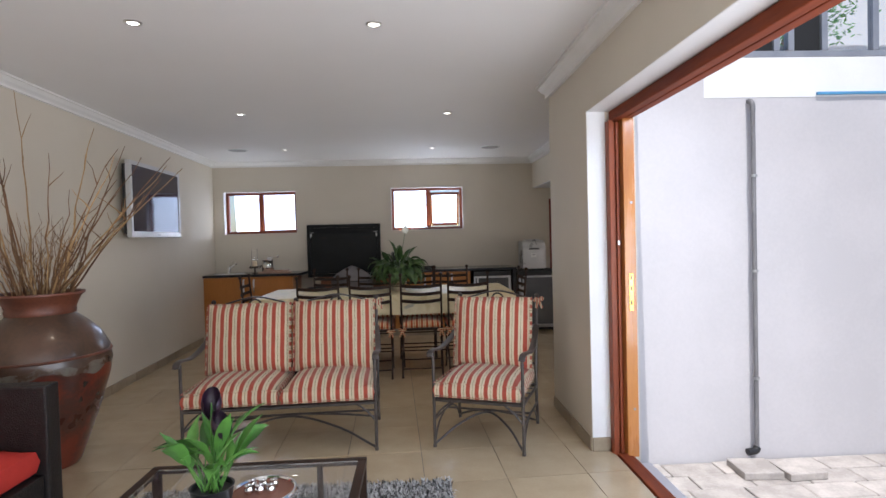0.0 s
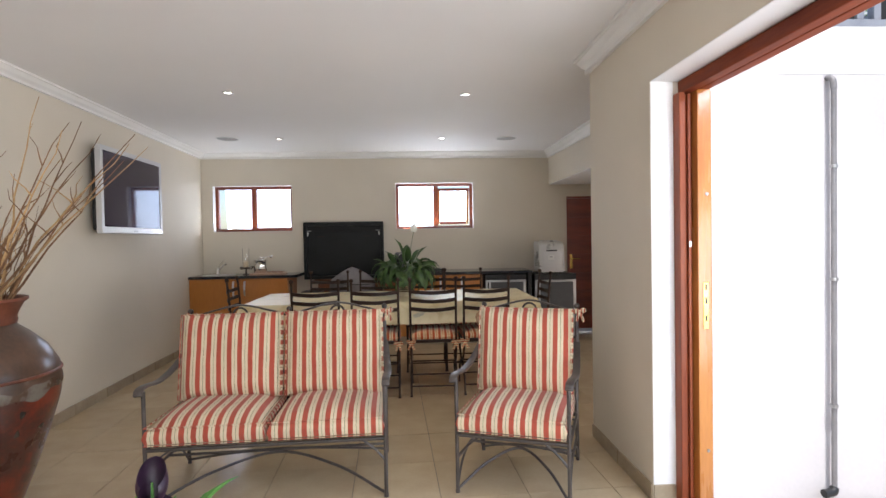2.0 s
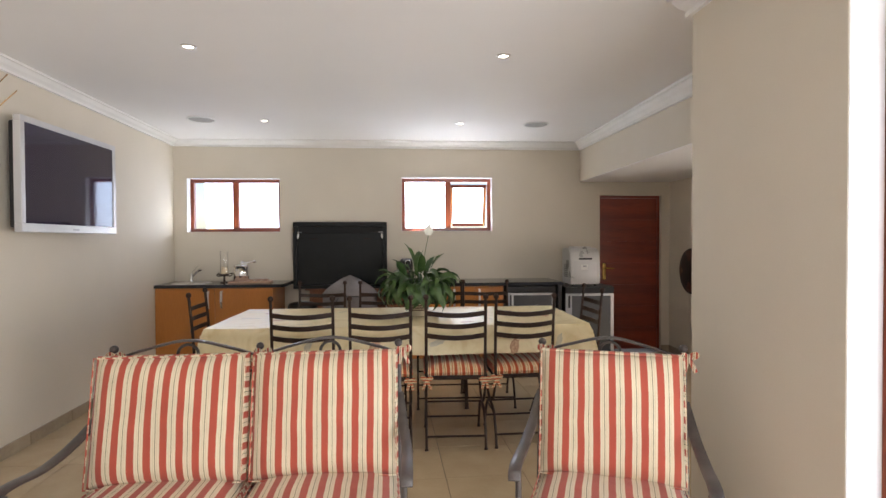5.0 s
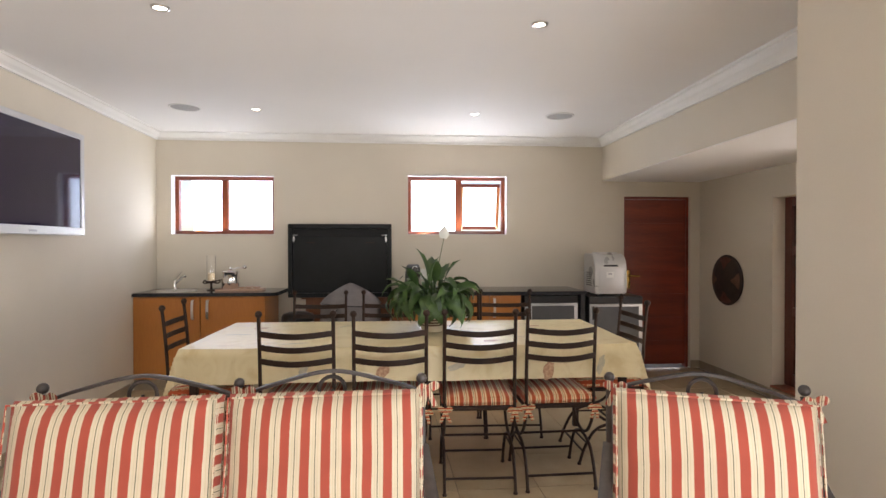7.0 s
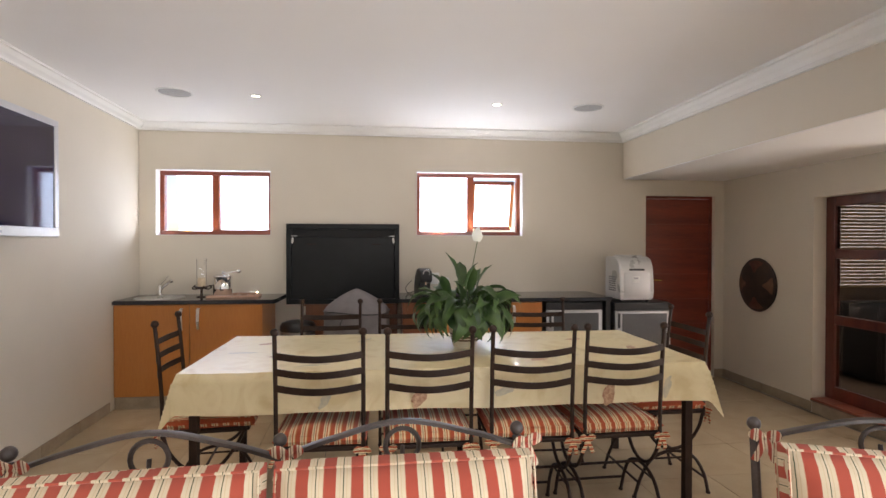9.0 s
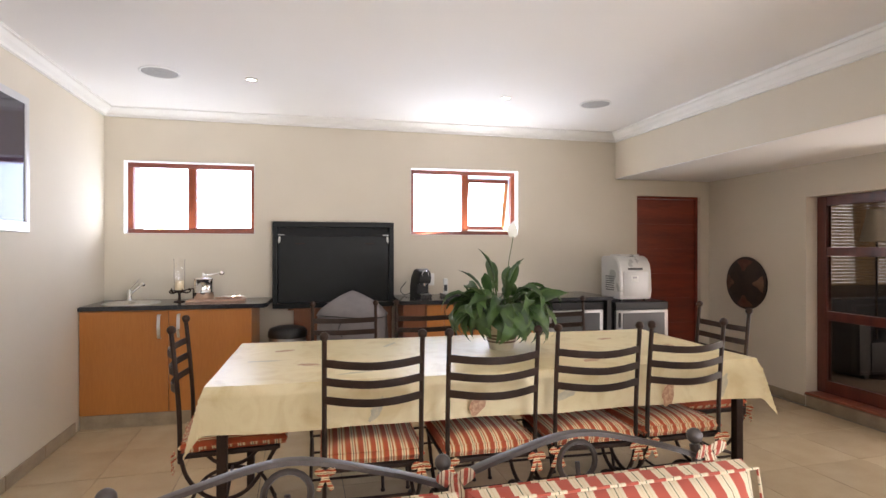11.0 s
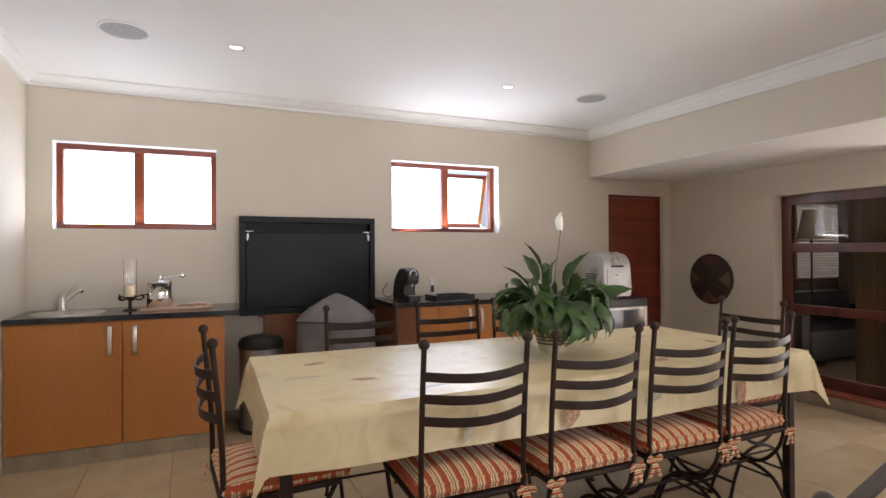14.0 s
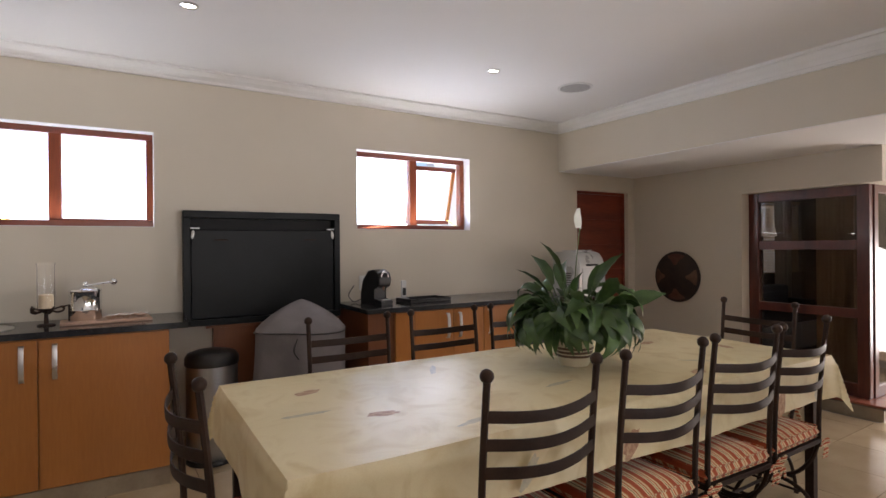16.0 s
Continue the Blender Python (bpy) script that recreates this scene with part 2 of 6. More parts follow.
def stripes(name, axis, period, bands, bump=0.25, boxed=False):
    """Woven striped cloth: bands of (start, colour) within one period along an axis of the object; boxed: the bands also run round the end faces."""
    m = bpy.data.materials.new(name)
    m.use_nodes = True
    nt = m.node_tree
    L = nt.links.new
    b = nt.nodes["Principled BSDF"]
    tc = nt.nodes.new("ShaderNodeTexCoord")
    wob = nt.nodes.new("ShaderNodeTexNoise")
    wob.inputs["Scale"].default_value = 4.0
    L(tc.outputs["Object"], wob.inputs[0])
    sp = nt.nodes.new("ShaderNodeSeparateXYZ")
    L(tc.outputs["Object"], sp.inputs[0])
    ad = nt.nodes.new("ShaderNodeMath")
    ad.operation = "MULTIPLY_ADD"
    ad.inputs[1].default_value = 0.012
    L(wob.outputs[0], ad.inputs[0])
    src = sp.outputs[axis]
    if boxed:
        ns = nt.nodes.new("ShaderNodeSeparateXYZ")
        L(tc.outputs["Normal"], ns.inputs[0])
        ab = nt.nodes.new("ShaderNodeMath")
        ab.operation = "ABSOLUTE"
        L(ns.outputs[0], ab.inputs[0])
        gt = nt.nodes.new("ShaderNodeMath")
        gt.operation = "GREATER_THAN"
        gt.inputs[1].default_value = 0.82
        L(ab.outputs[0], gt.inputs[0])
        pick = nt.nodes.new("ShaderNodeMix")
        L(gt.outputs[0], pick.inputs[0])
        L(src, pick.inputs[2])
        L(sp.outputs[1], pick.inputs[3])
        src = pick.outputs[0]
    L(src, ad.inputs[2])
    dv = nt.nodes.new("ShaderNodeMath")
    dv.operation = "DIVIDE"
    dv.inputs[1].default_value = period
    L(ad.outputs[0], dv.inputs[0])
    fr = nt.nodes.new("ShaderNodeMath")
    fr.operation = "FRACT"
    L(dv.outputs[0], fr.inputs[0])
    r = nt.nodes.new("ShaderNodeValToRGB")
    r.color_ramp.interpolation = "CONSTANT"
    el = r.color_ramp.elements
    while len(el) < len(bands):
        el.new(0.5)
    for e, (p, c) in zip(el, bands):
        e.position, e.color = p, (*c, 1)
    L(fr.outputs[0], r.inputs[0])
    col = r.outputs[0]
    nz = nt.nodes.new("ShaderNodeTexNoise")
    nz.inputs["Scale"].default_value = 9.0
    L(tc.outputs["Object"], nz.inputs[0])
    hv = nt.nodes.new("ShaderNodeHueSaturation")
    mr = nt.nodes.new("ShaderNodeMapRange")
    mr.inputs[3].default_value, mr.inputs[4].default_value = 0.82, 1.12
    L(nz.outputs[0], mr.inputs[0])
    L(mr.outputs[0], hv.inputs["Value"])
    L(col, hv.inputs["Color"])
    L(hv.outputs[0], b.inputs["Base Color"])
    b.inputs["Roughness"].default_value = 0.9
    b.inputs["Sheen Weight"].default_value = 0.15
    weave = nt.nodes.new("ShaderNodeTexNoise")
    weave.inputs["Scale"].default_value = 420
    L(tc.outputs["Object"], weave.inputs[0])
    bp = nt.nodes.new("ShaderNodeBump")
    bp.inputs["Strength"].default_value, bp.inputs["Distance"].default_value = bump, 0.001
    L(weave.outputs[0], bp.inputs["Height"])
    soft = nt.nodes.new("ShaderNodeTexNoise")
    soft.inputs["Scale"].default_value = 7
    L(tc.outputs["Object"], soft.inputs[0])
    b2 = nt.nodes.new("ShaderNodeBump")
    b2.inputs["Strength"].default_value, b2.inputs["Distance"].default_value = 0.35, 0.02
    L(soft.outputs[0], b2.inputs["Height"])
    L(bp.outputs[0], b2.inputs["Normal"])
    L(b2.outputs[0], b.inputs["Normal"])
    return m


PAINT = mat("wall_paint_beige", (0.66, 0.60, 0.50), (0.625, 0.568, 0.472), 0.75, 0, 1.3, 160, 0.12, 0.0012)
WHITE = mat("ceiling_paint_white", (0.85, 0.84, 0.83), (0.83, 0.82, 0.81), 0.8, 0, 1.1, 120, 0.05, 0.001)
CORNICE = mat("cornice_white", (0.82, 0.81, 0.79), (0.78, 0.77, 0.74), 0.6, 0, 3, 90, 0.05, 0.001)
REVEAL = mat("reveal_white", (0.80, 0.80, 0.80), (0.76, 0.76, 0.77), 0.6, 0, 3, 90, 0.05, 0.001)
# kept darker and cooler, so the colour carries the yard wall's shade
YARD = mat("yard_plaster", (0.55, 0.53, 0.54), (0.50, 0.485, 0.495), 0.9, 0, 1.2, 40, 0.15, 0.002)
TILE = mat("floor_tile_sand", (0.55, 0.44, 0.29), (0.45, 0.345, 0.215), 0.17, 0, 5, 60, 0.05, 0.001, spread=0.35, rough_var=0.06, vary=0.06)
GROUT = mat("grout_dark", (0.20, 0.17, 0.14), (0.14, 0.12, 0.095), 0.9, 0, 20, 120, 0.3)
SKIRT = mat("skirting_tile", (0.36, 0.29, 0.20), (0.28, 0.22, 0.15), 0.38, 0, 6, 50, 0.06, vary=0.06)
PAVER = mat("paver_pale", (0.46, 0.42, 0.385), (0.33, 0.30, 0.275), 0.9, 0, 6, 50, 0.5, 0.004, vary=0.12)
SAND = mat("joint_sand", (0.30, 0.26, 0.22), (0.2, 0.18, 0.15), 0.95, 0, 9, 80, 0.5)
MAHOG = wood("mahogany_frame", (0.30, 0.072, 0.024), (0.15, 0.030, 0.013), 0.45, "z", coat=0.08)
MAHOG.node_tree.nodes["Principled BSDF"].inputs["Specular IOR Level"].default_value = 0.3
MAHOGX = wood("mahogany_rail", (0.26, 0.060, 0.028), (0.13, 0.026, 0.014), 0.32, "x", coat=0.35)
MAHOGY = wood("mahogany_lintel", (0.28, 0.062, 0.020), (0.14, 0.026, 0.011), 0.6, "y", coat=0.0)
MAHOGY.node_tree.nodes["Principled BSDF"].inputs["Specular IOR Level"].default_value = 0.2
MAHOGD = wood("dark_mahogany", (0.13, 0.026, 0.014), (0.060, 0.012, 0.008), 0.34, "z", coat=0.3)
ORANGE = wood("honey_varnished_wood", (0.62, 0.26, 0.065), (0.45, 0.16, 0.04), 0.28, "z", coat=0.5)
DOORW = wood("red_door_wood", (0.27, 0.045, 0.018), (0.14, 0.02, 0.010), 0.35, "x", coat=0.25)
CHERRY = wood("cherry_laminate", (0.54, 0.215, 0.050), (0.41, 0.145, 0.030), 0.34, "z", 0.8, 0.2)
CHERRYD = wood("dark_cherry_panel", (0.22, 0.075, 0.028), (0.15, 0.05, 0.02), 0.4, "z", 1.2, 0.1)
GRANITE = mat("dark_granite", (0.040, 0.042, 0.048), (0.012, 0.012, 0.015), 0.08, 0, 60, 300, 0.02, spread=0.3)
BLACKM = mat("black_sheet_metal", (0.0115, 0.013, 0.0135), (0.008, 0.0088, 0.009), 0.42, 0.0, 4, 80, 0.05)
BLACKM.node_tree.nodes["Principled BSDF"].inputs["Specular IOR Level"].default_value = 0.2
# near-black put in for the barbecue slot's shadow and unlit interiors
BLACKD = mat("unlit_black", (0.010, 0.010, 0.011), (0.006, 0.006, 0.006), 0.7, 0.0, 4, 80, 0.1)
IRON = mat("wrought_iron", (0.042, 0.023, 0.015), (0.025, 0.014, 0.010), 0.50, 0.0, 12, 140, 0.15, 0.0008)
IRON.node_tree.nodes["Principled BSDF"].inputs["Specular IOR Level"].default_value = 0.18
IRONG = mat("patio_iron_grey", (0.082, 0.066, 0.058), (0.048, 0.038, 0.033), 0.40, 0.1, 12, 140, 0.15, 0.0008)
STEEL = mat("brushed_steel", (0.44, 0.44, 0.44), (0.36, 0.36, 0.36), 0.36, 1.0, 4, 160, 0.03, stretch=(1, 1, 0.1))
CHROME = mat("chrome", (0.88, 0.88, 0.88), (0.80, 0.80, 0.80), 0.12, 1.0, 3, 60, 0.0)
SILVER = mat("silver_plastic", (0.64, 0.64, 0.63), (0.57, 0.57, 0.56), 0.30, 0.30, 4, 200, 0.03)
TVFRAME = mat("tv_silver_bezel", (0.60, 0.60, 0.60), (0.54, 0.54, 0.54), 0.35, 0.3, 4, 200, 0.02)
# purple-navy base holds the blue reflection on the switched-off screen
SCREEN = mat("tv_screen", (0.022, 0.016, 0.045), (0.018, 0.014, 0.038), 0.06, 0, 2, 20, 0.0, rough_var=0.01)
BLACKP = mat("black_plastic", (0.018, 0.018, 0.019), (0.012, 0.012, 0.013), 0.35, 0, 5, 150, 0.05)
WHITEP = mat("white_plastic", (0.75, 0.75, 0.73), (0.70, 0.70, 0.68), 0.4, 0, 5, 150, 0.02)
BRASS = mat("brass", (0.70, 0.48, 0.15), (0.60, 0.38, 0.10), 0.22, 1.0, 6, 90, 0.02)
COVER = mat("grey_cover_cloth", (0.20, 0.185, 0.19), (0.15, 0.138, 0.145), 0.85, 0, 6, 220, 0.25, 0.002)
CLAY = mat("glazed_clay", (0.20, 0.036, 0.018), (0.075, 0.026, 0.018), 0.30, 0, 4.2, 40, 0.10, 0.003, spread=0.10, coat=0.35)
CLAYT = mat("clay_neck", (0.19, 0.060, 0.032), (0.10, 0.034, 0.02), 0.45, 0, 5, 60, 0.12, 0.002)
TWIG = mat("dry_twig", (0.24, 0.13, 0.06), (0.12, 0.060, 0.028), 0.8, 0, 9, 90, 0.3, vary=0.25)
LEAF = mat("lily_leaf", (0.066, 0.128, 0.030), (0.026, 0.060, 0.017), 0.46, 0, 6, 40, 0.10, 0.002, stretch=(1, 0.15, 1), vary=0.25)
LEAFB = mat("bright_leaf", (0.12, 0.30, 0.055), (0.065, 0.19, 0.035), 0.38, 0, 6, 40, 0.10, 0.002, vary=0.25)
PETAL = mat("white_petal", (0.85, 0.85, 0.80), (0.78, 0.80, 0.70), 0.5, 0, 8, 60, 0.05)
DARKPETAL = mat("black_calla_petal", (0.030, 0.012, 0.030), (0.014, 0.006, 0.014), 0.35, 0, 8, 60, 0.05)
POT = mat("cream_pot", (0.62, 0.55, 0.40), (0.55, 0.47, 0.33), 0.35, 0, 5, 60, 0.05)
POTBAND = mat("brown_pot_band", (0.13, 0.065, 0.035), (0.09, 0.045, 0.025), 0.4, 0, 5, 60, 0.05)
SOIL = mat("soil", (0.05, 0.035, 0.025), (0.03, 0.02, 0.015), 0.95, 0, 20, 90, 0.8, 0.006)
WICKER = mat("dark_wicker", (0.022, 0.018, 0.017), (0.010, 0.008, 0.008), 0.5, 0, 30, 130, 0.9, 0.004)
REDC = mat("red_cushion", (0.62, 0.045, 0.030), (0.50, 0.03, 0.02), 0.85, 0, 6, 300, 0.25, 0.001)
RUG = mat("shaggy_rug", (0.42, 0.41, 0.40), (0.12, 0.115, 0.11), 0.95, 0, 45, 160, 1.0, 0.01, spread=0.2)
WAX = mat("candle_wax", (0.75, 0.62, 0.42), (0.68, 0.54, 0.36), 0.5, 0, 5, 60, 0.03)
BOARD = wood("serving_board", (0.52, 0.34, 0.25), (0.42, 0.26, 0.18), 0.45, "x", 1.5, 0.0)
SHIELD = mat("hide_shield_dark", (0.045, 0.028, 0.020), (0.022, 0.013, 0.010), 0.6, 0, 8, 80, 0.3, 0.003)
SHIELDP = mat("hide_shield_tan", (0.19, 0.105, 0.065), (0.11, 0.058, 0.036), 0.7, 0, 10, 80, 0.3, 0.003)
REDTILE = mat("red_sill_tile", (0.30, 0.085, 0.045), (0.20, 0.055, 0.03), 0.4, 0, 6, 60, 0.1, vary=0.08)
CLEAR = glass("clear_glass")
# brown tint dims whatever is seen through the glazing
DARKGLASS = glass("door_glass", (0.54, 0.48, 0.42))
DARKGLASS.node_tree.nodes["Principled BSDF"].inputs["IOR"].default_value = 1.24
SHADE = mat("lamp_shade_linen", (0.32, 0.29, 0.24), (0.26, 0.235, 0.195), 0.9, 0, 9, 200, 0.2)
CURTAIN = mat("curtain_beige", (0.52, 0.45, 0.36), (0.40, 0.33, 0.26), 0.9, 0, 6, 200, 0.3, stretch=(1, 1, 0.2))
# dark brown carries the next room's low light
INNER = mat("inner_room_dim_brown", (0.17, 0.125, 0.09), (0.13, 0.095, 0.068), 0.8, 0, 2, 80, 0.1)
BLIND = mat("timber_blind", (0.36, 0.24, 0.11), (0.26, 0.165, 0.07), 0.5, 0, 5, 60, 0.05)
BLUE = mat("blue_ledge", (0.09, 0.32, 0.55), (0.07, 0.25, 0.45), 0.6, 0, 5, 60, 0.05)
GREYF = mat("grey_aluminium", (0.40, 0.40, 0.42), (0.34, 0.34, 0.36), 0.4, 0.6, 5, 90, 0.03)
PIPE = mat("grey_pipe", (0.20, 0.195, 0.20), (0.15, 0.145, 0.15), 0.5, 0, 5, 60, 0.1)
LAMPW = glow("lamp_glow", (1.0, 0.93, 0.80), 9.0)

RED, CREAM, GREEN = (0.375, 0.066, 0.036), (0.62, 0.52, 0.36), (0.05, 0.07, 0.035)
BANDS = [(0.0, RED), (0.44, CREAM), (0.575, (0.55, 0.435, 0.285)), (0.60, CREAM), (0.695, GREEN), (0.73, CREAM), (0.82, (0.55, 0.435, 0.285)), (0.845, CREAM), (0.975, (0.55, 0.28, 0.18))]
STRIPE = stripes("striped_canvas", 0, 0.0615, BANDS, boxed=True)
ORR = (0.46, 0.085, 0.026)
TAN = (0.76, 0.60, 0.36)
BANDS2 = [(0.0, ORR), (0.36, TAN), (0.50, (0.10, 0.07, 0.04)), (0.54, TAN), (0.66, (0.50, 0.13, 0.04)), (0.76, TAN), (0.92, (0.55, 0.20, 0.06))]
STRIPE2 = stripes("striped_seat_cloth", 0, 0.054, BANDS2, boxed=True)


def cloth_mat():
    m = mat("printed_tablecloth", (0.80, 0.69, 0.44), (0.74, 0.63, 0.38), 0.38, 0, 2.2, 260, 0.10, 0.0008, spread=0.12, coat=0.06)
    return m


CLOTH = cloth_mat()
def watercolour(m):
    """Faint washed blotches in ochre and grey over the cloth."""
    nt = m.node_tree
    L = nt.links.new
    b = nt.nodes["Principled BSDF"]
    tc = nt.nodes.new("ShaderNodeTexCoord")
    nz = nt.nodes.new("ShaderNodeTexNoise")
    nz.inputs["Scale"].default_value, nz.inputs["Detail"].default_value, nz.inputs["Distortion"].default_value = 5.5, 5, 1.2
    L(tc.outputs["Object"], nz.inputs[0])
    old = b.inputs["Base Color"].links[0].from_socket
    f = ramp(nt, nz.outputs[0], [(0.33, (0.80, 0.72, 0.56)), (0.50, (1, 1, 1)), (0.58, (1, 1, 1)), (0.74, (0.86, 0.80, 0.66))])
    mm = nt.nodes.new("ShaderNodeMix")
    mm.data_type, mm.blend_type = "RGBA", "MULTIPLY"
    mm.inputs[0].default_value = 0.6
    L(old, mm.inputs[6])
    L(f, mm.inputs[7])
    L(mm.outputs[2], b.inputs["Base Color"])


watercolour(CLOTH)
CLOTH.node_tree.nodes["Principled BSDF"].inputs["Specular IOR Level"].default_value = 0.35
PRINT = mat("shell_print", (0.60, 0.40, 0.24), (0.40, 0.20, 0.11), 0.5, 0, 55, 160, 0.02, spread=0.12)
PRINTG = mat("grey_leaf_print", (0.46, 0.43, 0.33), (0.62, 0.55, 0.38), 0.5, 0, 30, 120, 0.02, spread=0.2)
GREYG = mat("speaker_mesh", (0.42, 0.42, 0.42), (0.36, 0.36, 0.36), 0.7, 0, 40, 400, 0.4)
GLAZED = mat("dark_glaze", (0.055, 0.045, 0.035), (0.03, 0.028, 0.024), 0.22, 0, 8, 60, 0.05, coat=0.4)
GLAZEB = mat("pale_glaze", (0.17, 0.15, 0.12), (0.10, 0.06, 0.04), 0.28, 0, 14, 60, 0.05, spread=0.12, coat=0.3)
TWIGL = mat("pale_twig", (0.52, 0.34, 0.16), (0.34, 0.20, 0.09), 0.8, 0, 9, 90, 0.3, vary=0.25)
COPPER = mat("copper_tray", (0.42, 0.20, 0.14), (0.34, 0.15, 0.10), 0.35, 0.6, 8, 80, 0.05)


def pile_mat():
    m = mat("rug_pile", (0.62, 0.61, 0.60), (0.10, 0.095, 0.09), 0.95, 0, 45, 160, 0.0)
    nt = m.node_tree
    g = nt.nodes.new("ShaderNodeNewGeometry")
    c = ramp(nt, g.outputs["Random Per Island"], [(0.25, (0.07, 0.065, 0.06)), (0.55, (0.60, 0.59, 0.57))])
    nt.links.new(c, nt.nodes["Principled BSDF"].inputs["Base Color"])
    return m


RUGP = pile_mat()
SHOULDER = mat("dark_shoulder_glaze", (0.115, 0.058, 0.034), (0.060, 0.034, 0.022), 0.34, 0, 4, 40, 0.08, 0.002, coat=0.4)
SHIELDR = mat("hide_shield_red", (0.095, 0.035, 0.025), (0.12, 0.062, 0.042), 0.7, 0, 14, 80, 0.3, 0.003)
HANDLE = mat("satin_handle", (0.72, 0.71, 0.70), (0.64, 0.63, 0.62), 0.30, 1.0, 4, 160, 0.02)
FRIDGEG = mat("fridge_glass", (0.13, 0.135, 0.14), (0.11, 0.115, 0.12), 0.06, 0.45, 3, 30, 0.0, rough_var=0.02, coat=0.4)
TIECLOTH = stripes("tie_cloth", 0, 0.021, [(0.0, RED), (0.42, CREAM), (0.62, (0.16, 0.07, 0.04)), (0.72, CREAM)])
TIEDARK = stripes("seat_tie_cloth", 2, 0.021, [(0.0, ORR), (0.45, TAN), (0.62, (0.14, 0.07, 0.035)), (0.72, TAN)])

# ---- the shell of the room ----
CEIL, YB, XR, YP = 2.66, 10.125, 1.318, 6.07       # ceiling, back wall, opening wall, end of the pier


def xl(y):
    return -2.78 - 0.042 * (y - 7.2)              # face of the slightly skewed left wall


def structure(name, bm, m, label, category, smooth=False):
    o = obj(name, bm, m, None, "", smooth)
    return tagged(o, label, category, kind="structure")


Y0 = -1.6
floor = structure("floor", prism(B(), [(-3.2, Y0 - 0.3), (1.45, Y0 - 0.3), (1.45, 5.9), (5.6, 5.9), (5.6, YB + 0.3), (-3.2, YB + 0.3)], -0.12, -0.006), GROUT, "sand-coloured ceramic tile floor with dark joints", "floor")

bm = B()
prism(bm, [(xl(Y0), Y0), (xl(YB), YB), (xl(YB) - 0.25, YB + 0.25), (xl(Y0) - 0.25, Y0)], -0.1, CEIL + 0.1)
structure("wall_west", bm, PAINT, "smooth beige painted plaster wall", "wall")

WIN = [(-2.75, -1.645, 1.553, 2.205), (-0.172, 0.955, 1.555, 2.222)]
DOOR = (2.33, 3.13, 2.0)
bm = B()
xs = [xl(YB), WIN[0][0], WIN[0][1], WIN[1][0], WIN[1][1], DOOR[0], DOOR[1], 3.6]
holes = {1: WIN[0][2:], 3: WIN[1][2:], 5: (-0.05, DOOR[2])}
for i in range(len(xs) - 1):
    if i in holes:
        lo, hi = holes[i]
        if lo > 0:
            box(bm, xs[i], YB, -0.1, xs[i + 1], YB + 0.25, lo)
        box(bm, xs[i], YB, hi, xs[i + 1], YB + 0.25, CEIL + 0.1)
    else:
        box(bm, xs[i], YB, -0.1, xs[i + 1], YB + 0.25, CEIL + 0.1)
bmesh.ops.remove_doubles(bm, verts=bm.verts, dist=1e-5)
structure("wall_north", bm, PAINT, "beige painted back wall with two small windows", "wall")

# wall with the wide doorway to the yard, its pier, and the wall between yard and passage
bm = B()
box(bm, XR, 5.13, -0.5, 1.64, YP, CEIL + 0.1)
structure("wall_east_pier", bm, PAINT, "beige painted pier beside the wide doorway", "wall")
bm = B()
box(bm, XR, Y0, 2.22, 1.64, 5.13, CEIL + 0.1)
structure("wall_east_lintel", bm, PAINT, "beige painted wall above the wide doorway", "wall")
structure("reveal", box(B(), XR + 0.003, Y0 + 0.02, 2.2165, 1.464, 5.128, 2.2195), REVEAL, "white underside of the doorway lintel", "trim")
structure("reveal_side", box(B(), XR + 0.003, 5.1265, 0.09, 1.44, 5.1295, 2.2165), REVEAL, "white side of the doorway pier", "trim")
structure("wall_yard", box(B(), 1.64, 5.84, -0.6, 9.0, YP, 2.79), YARD, "tall plastered yard wall in pale lavender, its shade put into the tone", "wall")
# raised white strip in place of sunlight above the eave's shadow edge
structure("wall_yard_sunlit_band", box(B(), 2.5, 5.8375, 2.475, 9.0, 5.8398, 2.79), REVEAL, "white strip painting the sunlit top of the yard wall", "wall")

# soffit over the passage
structure("bulkhead", box(B(), 2.07, YP, 2.178, 5.6, YB, CEIL + 0.1), PAINT, "lowered beige bulkhead over the passage", "bulkhead")
structure("soffit", box(B(), 2.075, YP + 0.005, 2.172, 5.6, YB - 0.003, 2.1775), WHITE, "white underside of the bulkhead", "ceiling")
structure("ceiling", prism(B(), [(-3.2, Y0), (XR, Y0), (XR, YP), (2.07, YP), (2.07, YB), (-3.2, YB)], CEIL, CEIL + 0.08), WHITE, "plain white plasterboard ceiling", "ceiling")
structure("roof", box(B(), -3.6, Y0 - 0.4, CEIL + 0.12, 1.95, YB + 0.9, CEIL + 0.3), WHITE, "flat roof slab with eaves", "roof")
structure("roof_passage", box(B(), 1.95, YP, CEIL + 0.12, 5.9, YB + 0.9, CEIL + 0.3), WHITE, "flat roof slab over the passage", "roof")
# unseen closing wall on the south side, its opening made up for fill light
bm = B()
box(bm, -3.2, Y0 - 0.25, -0.1, -2.4, Y0, CEIL + 0.1)
box(bm, -2.4, Y0 - 0.25, 2.3, 0.8, Y0, CEIL + 0.1)
box(bm, 0.8, Y0 - 0.25, -0.1, 1.64, Y0, CEIL + 0.1)
structure("wall_south", bm, PAINT, "unseen beige wall, its wide opening added for a fill lamp", "wall")

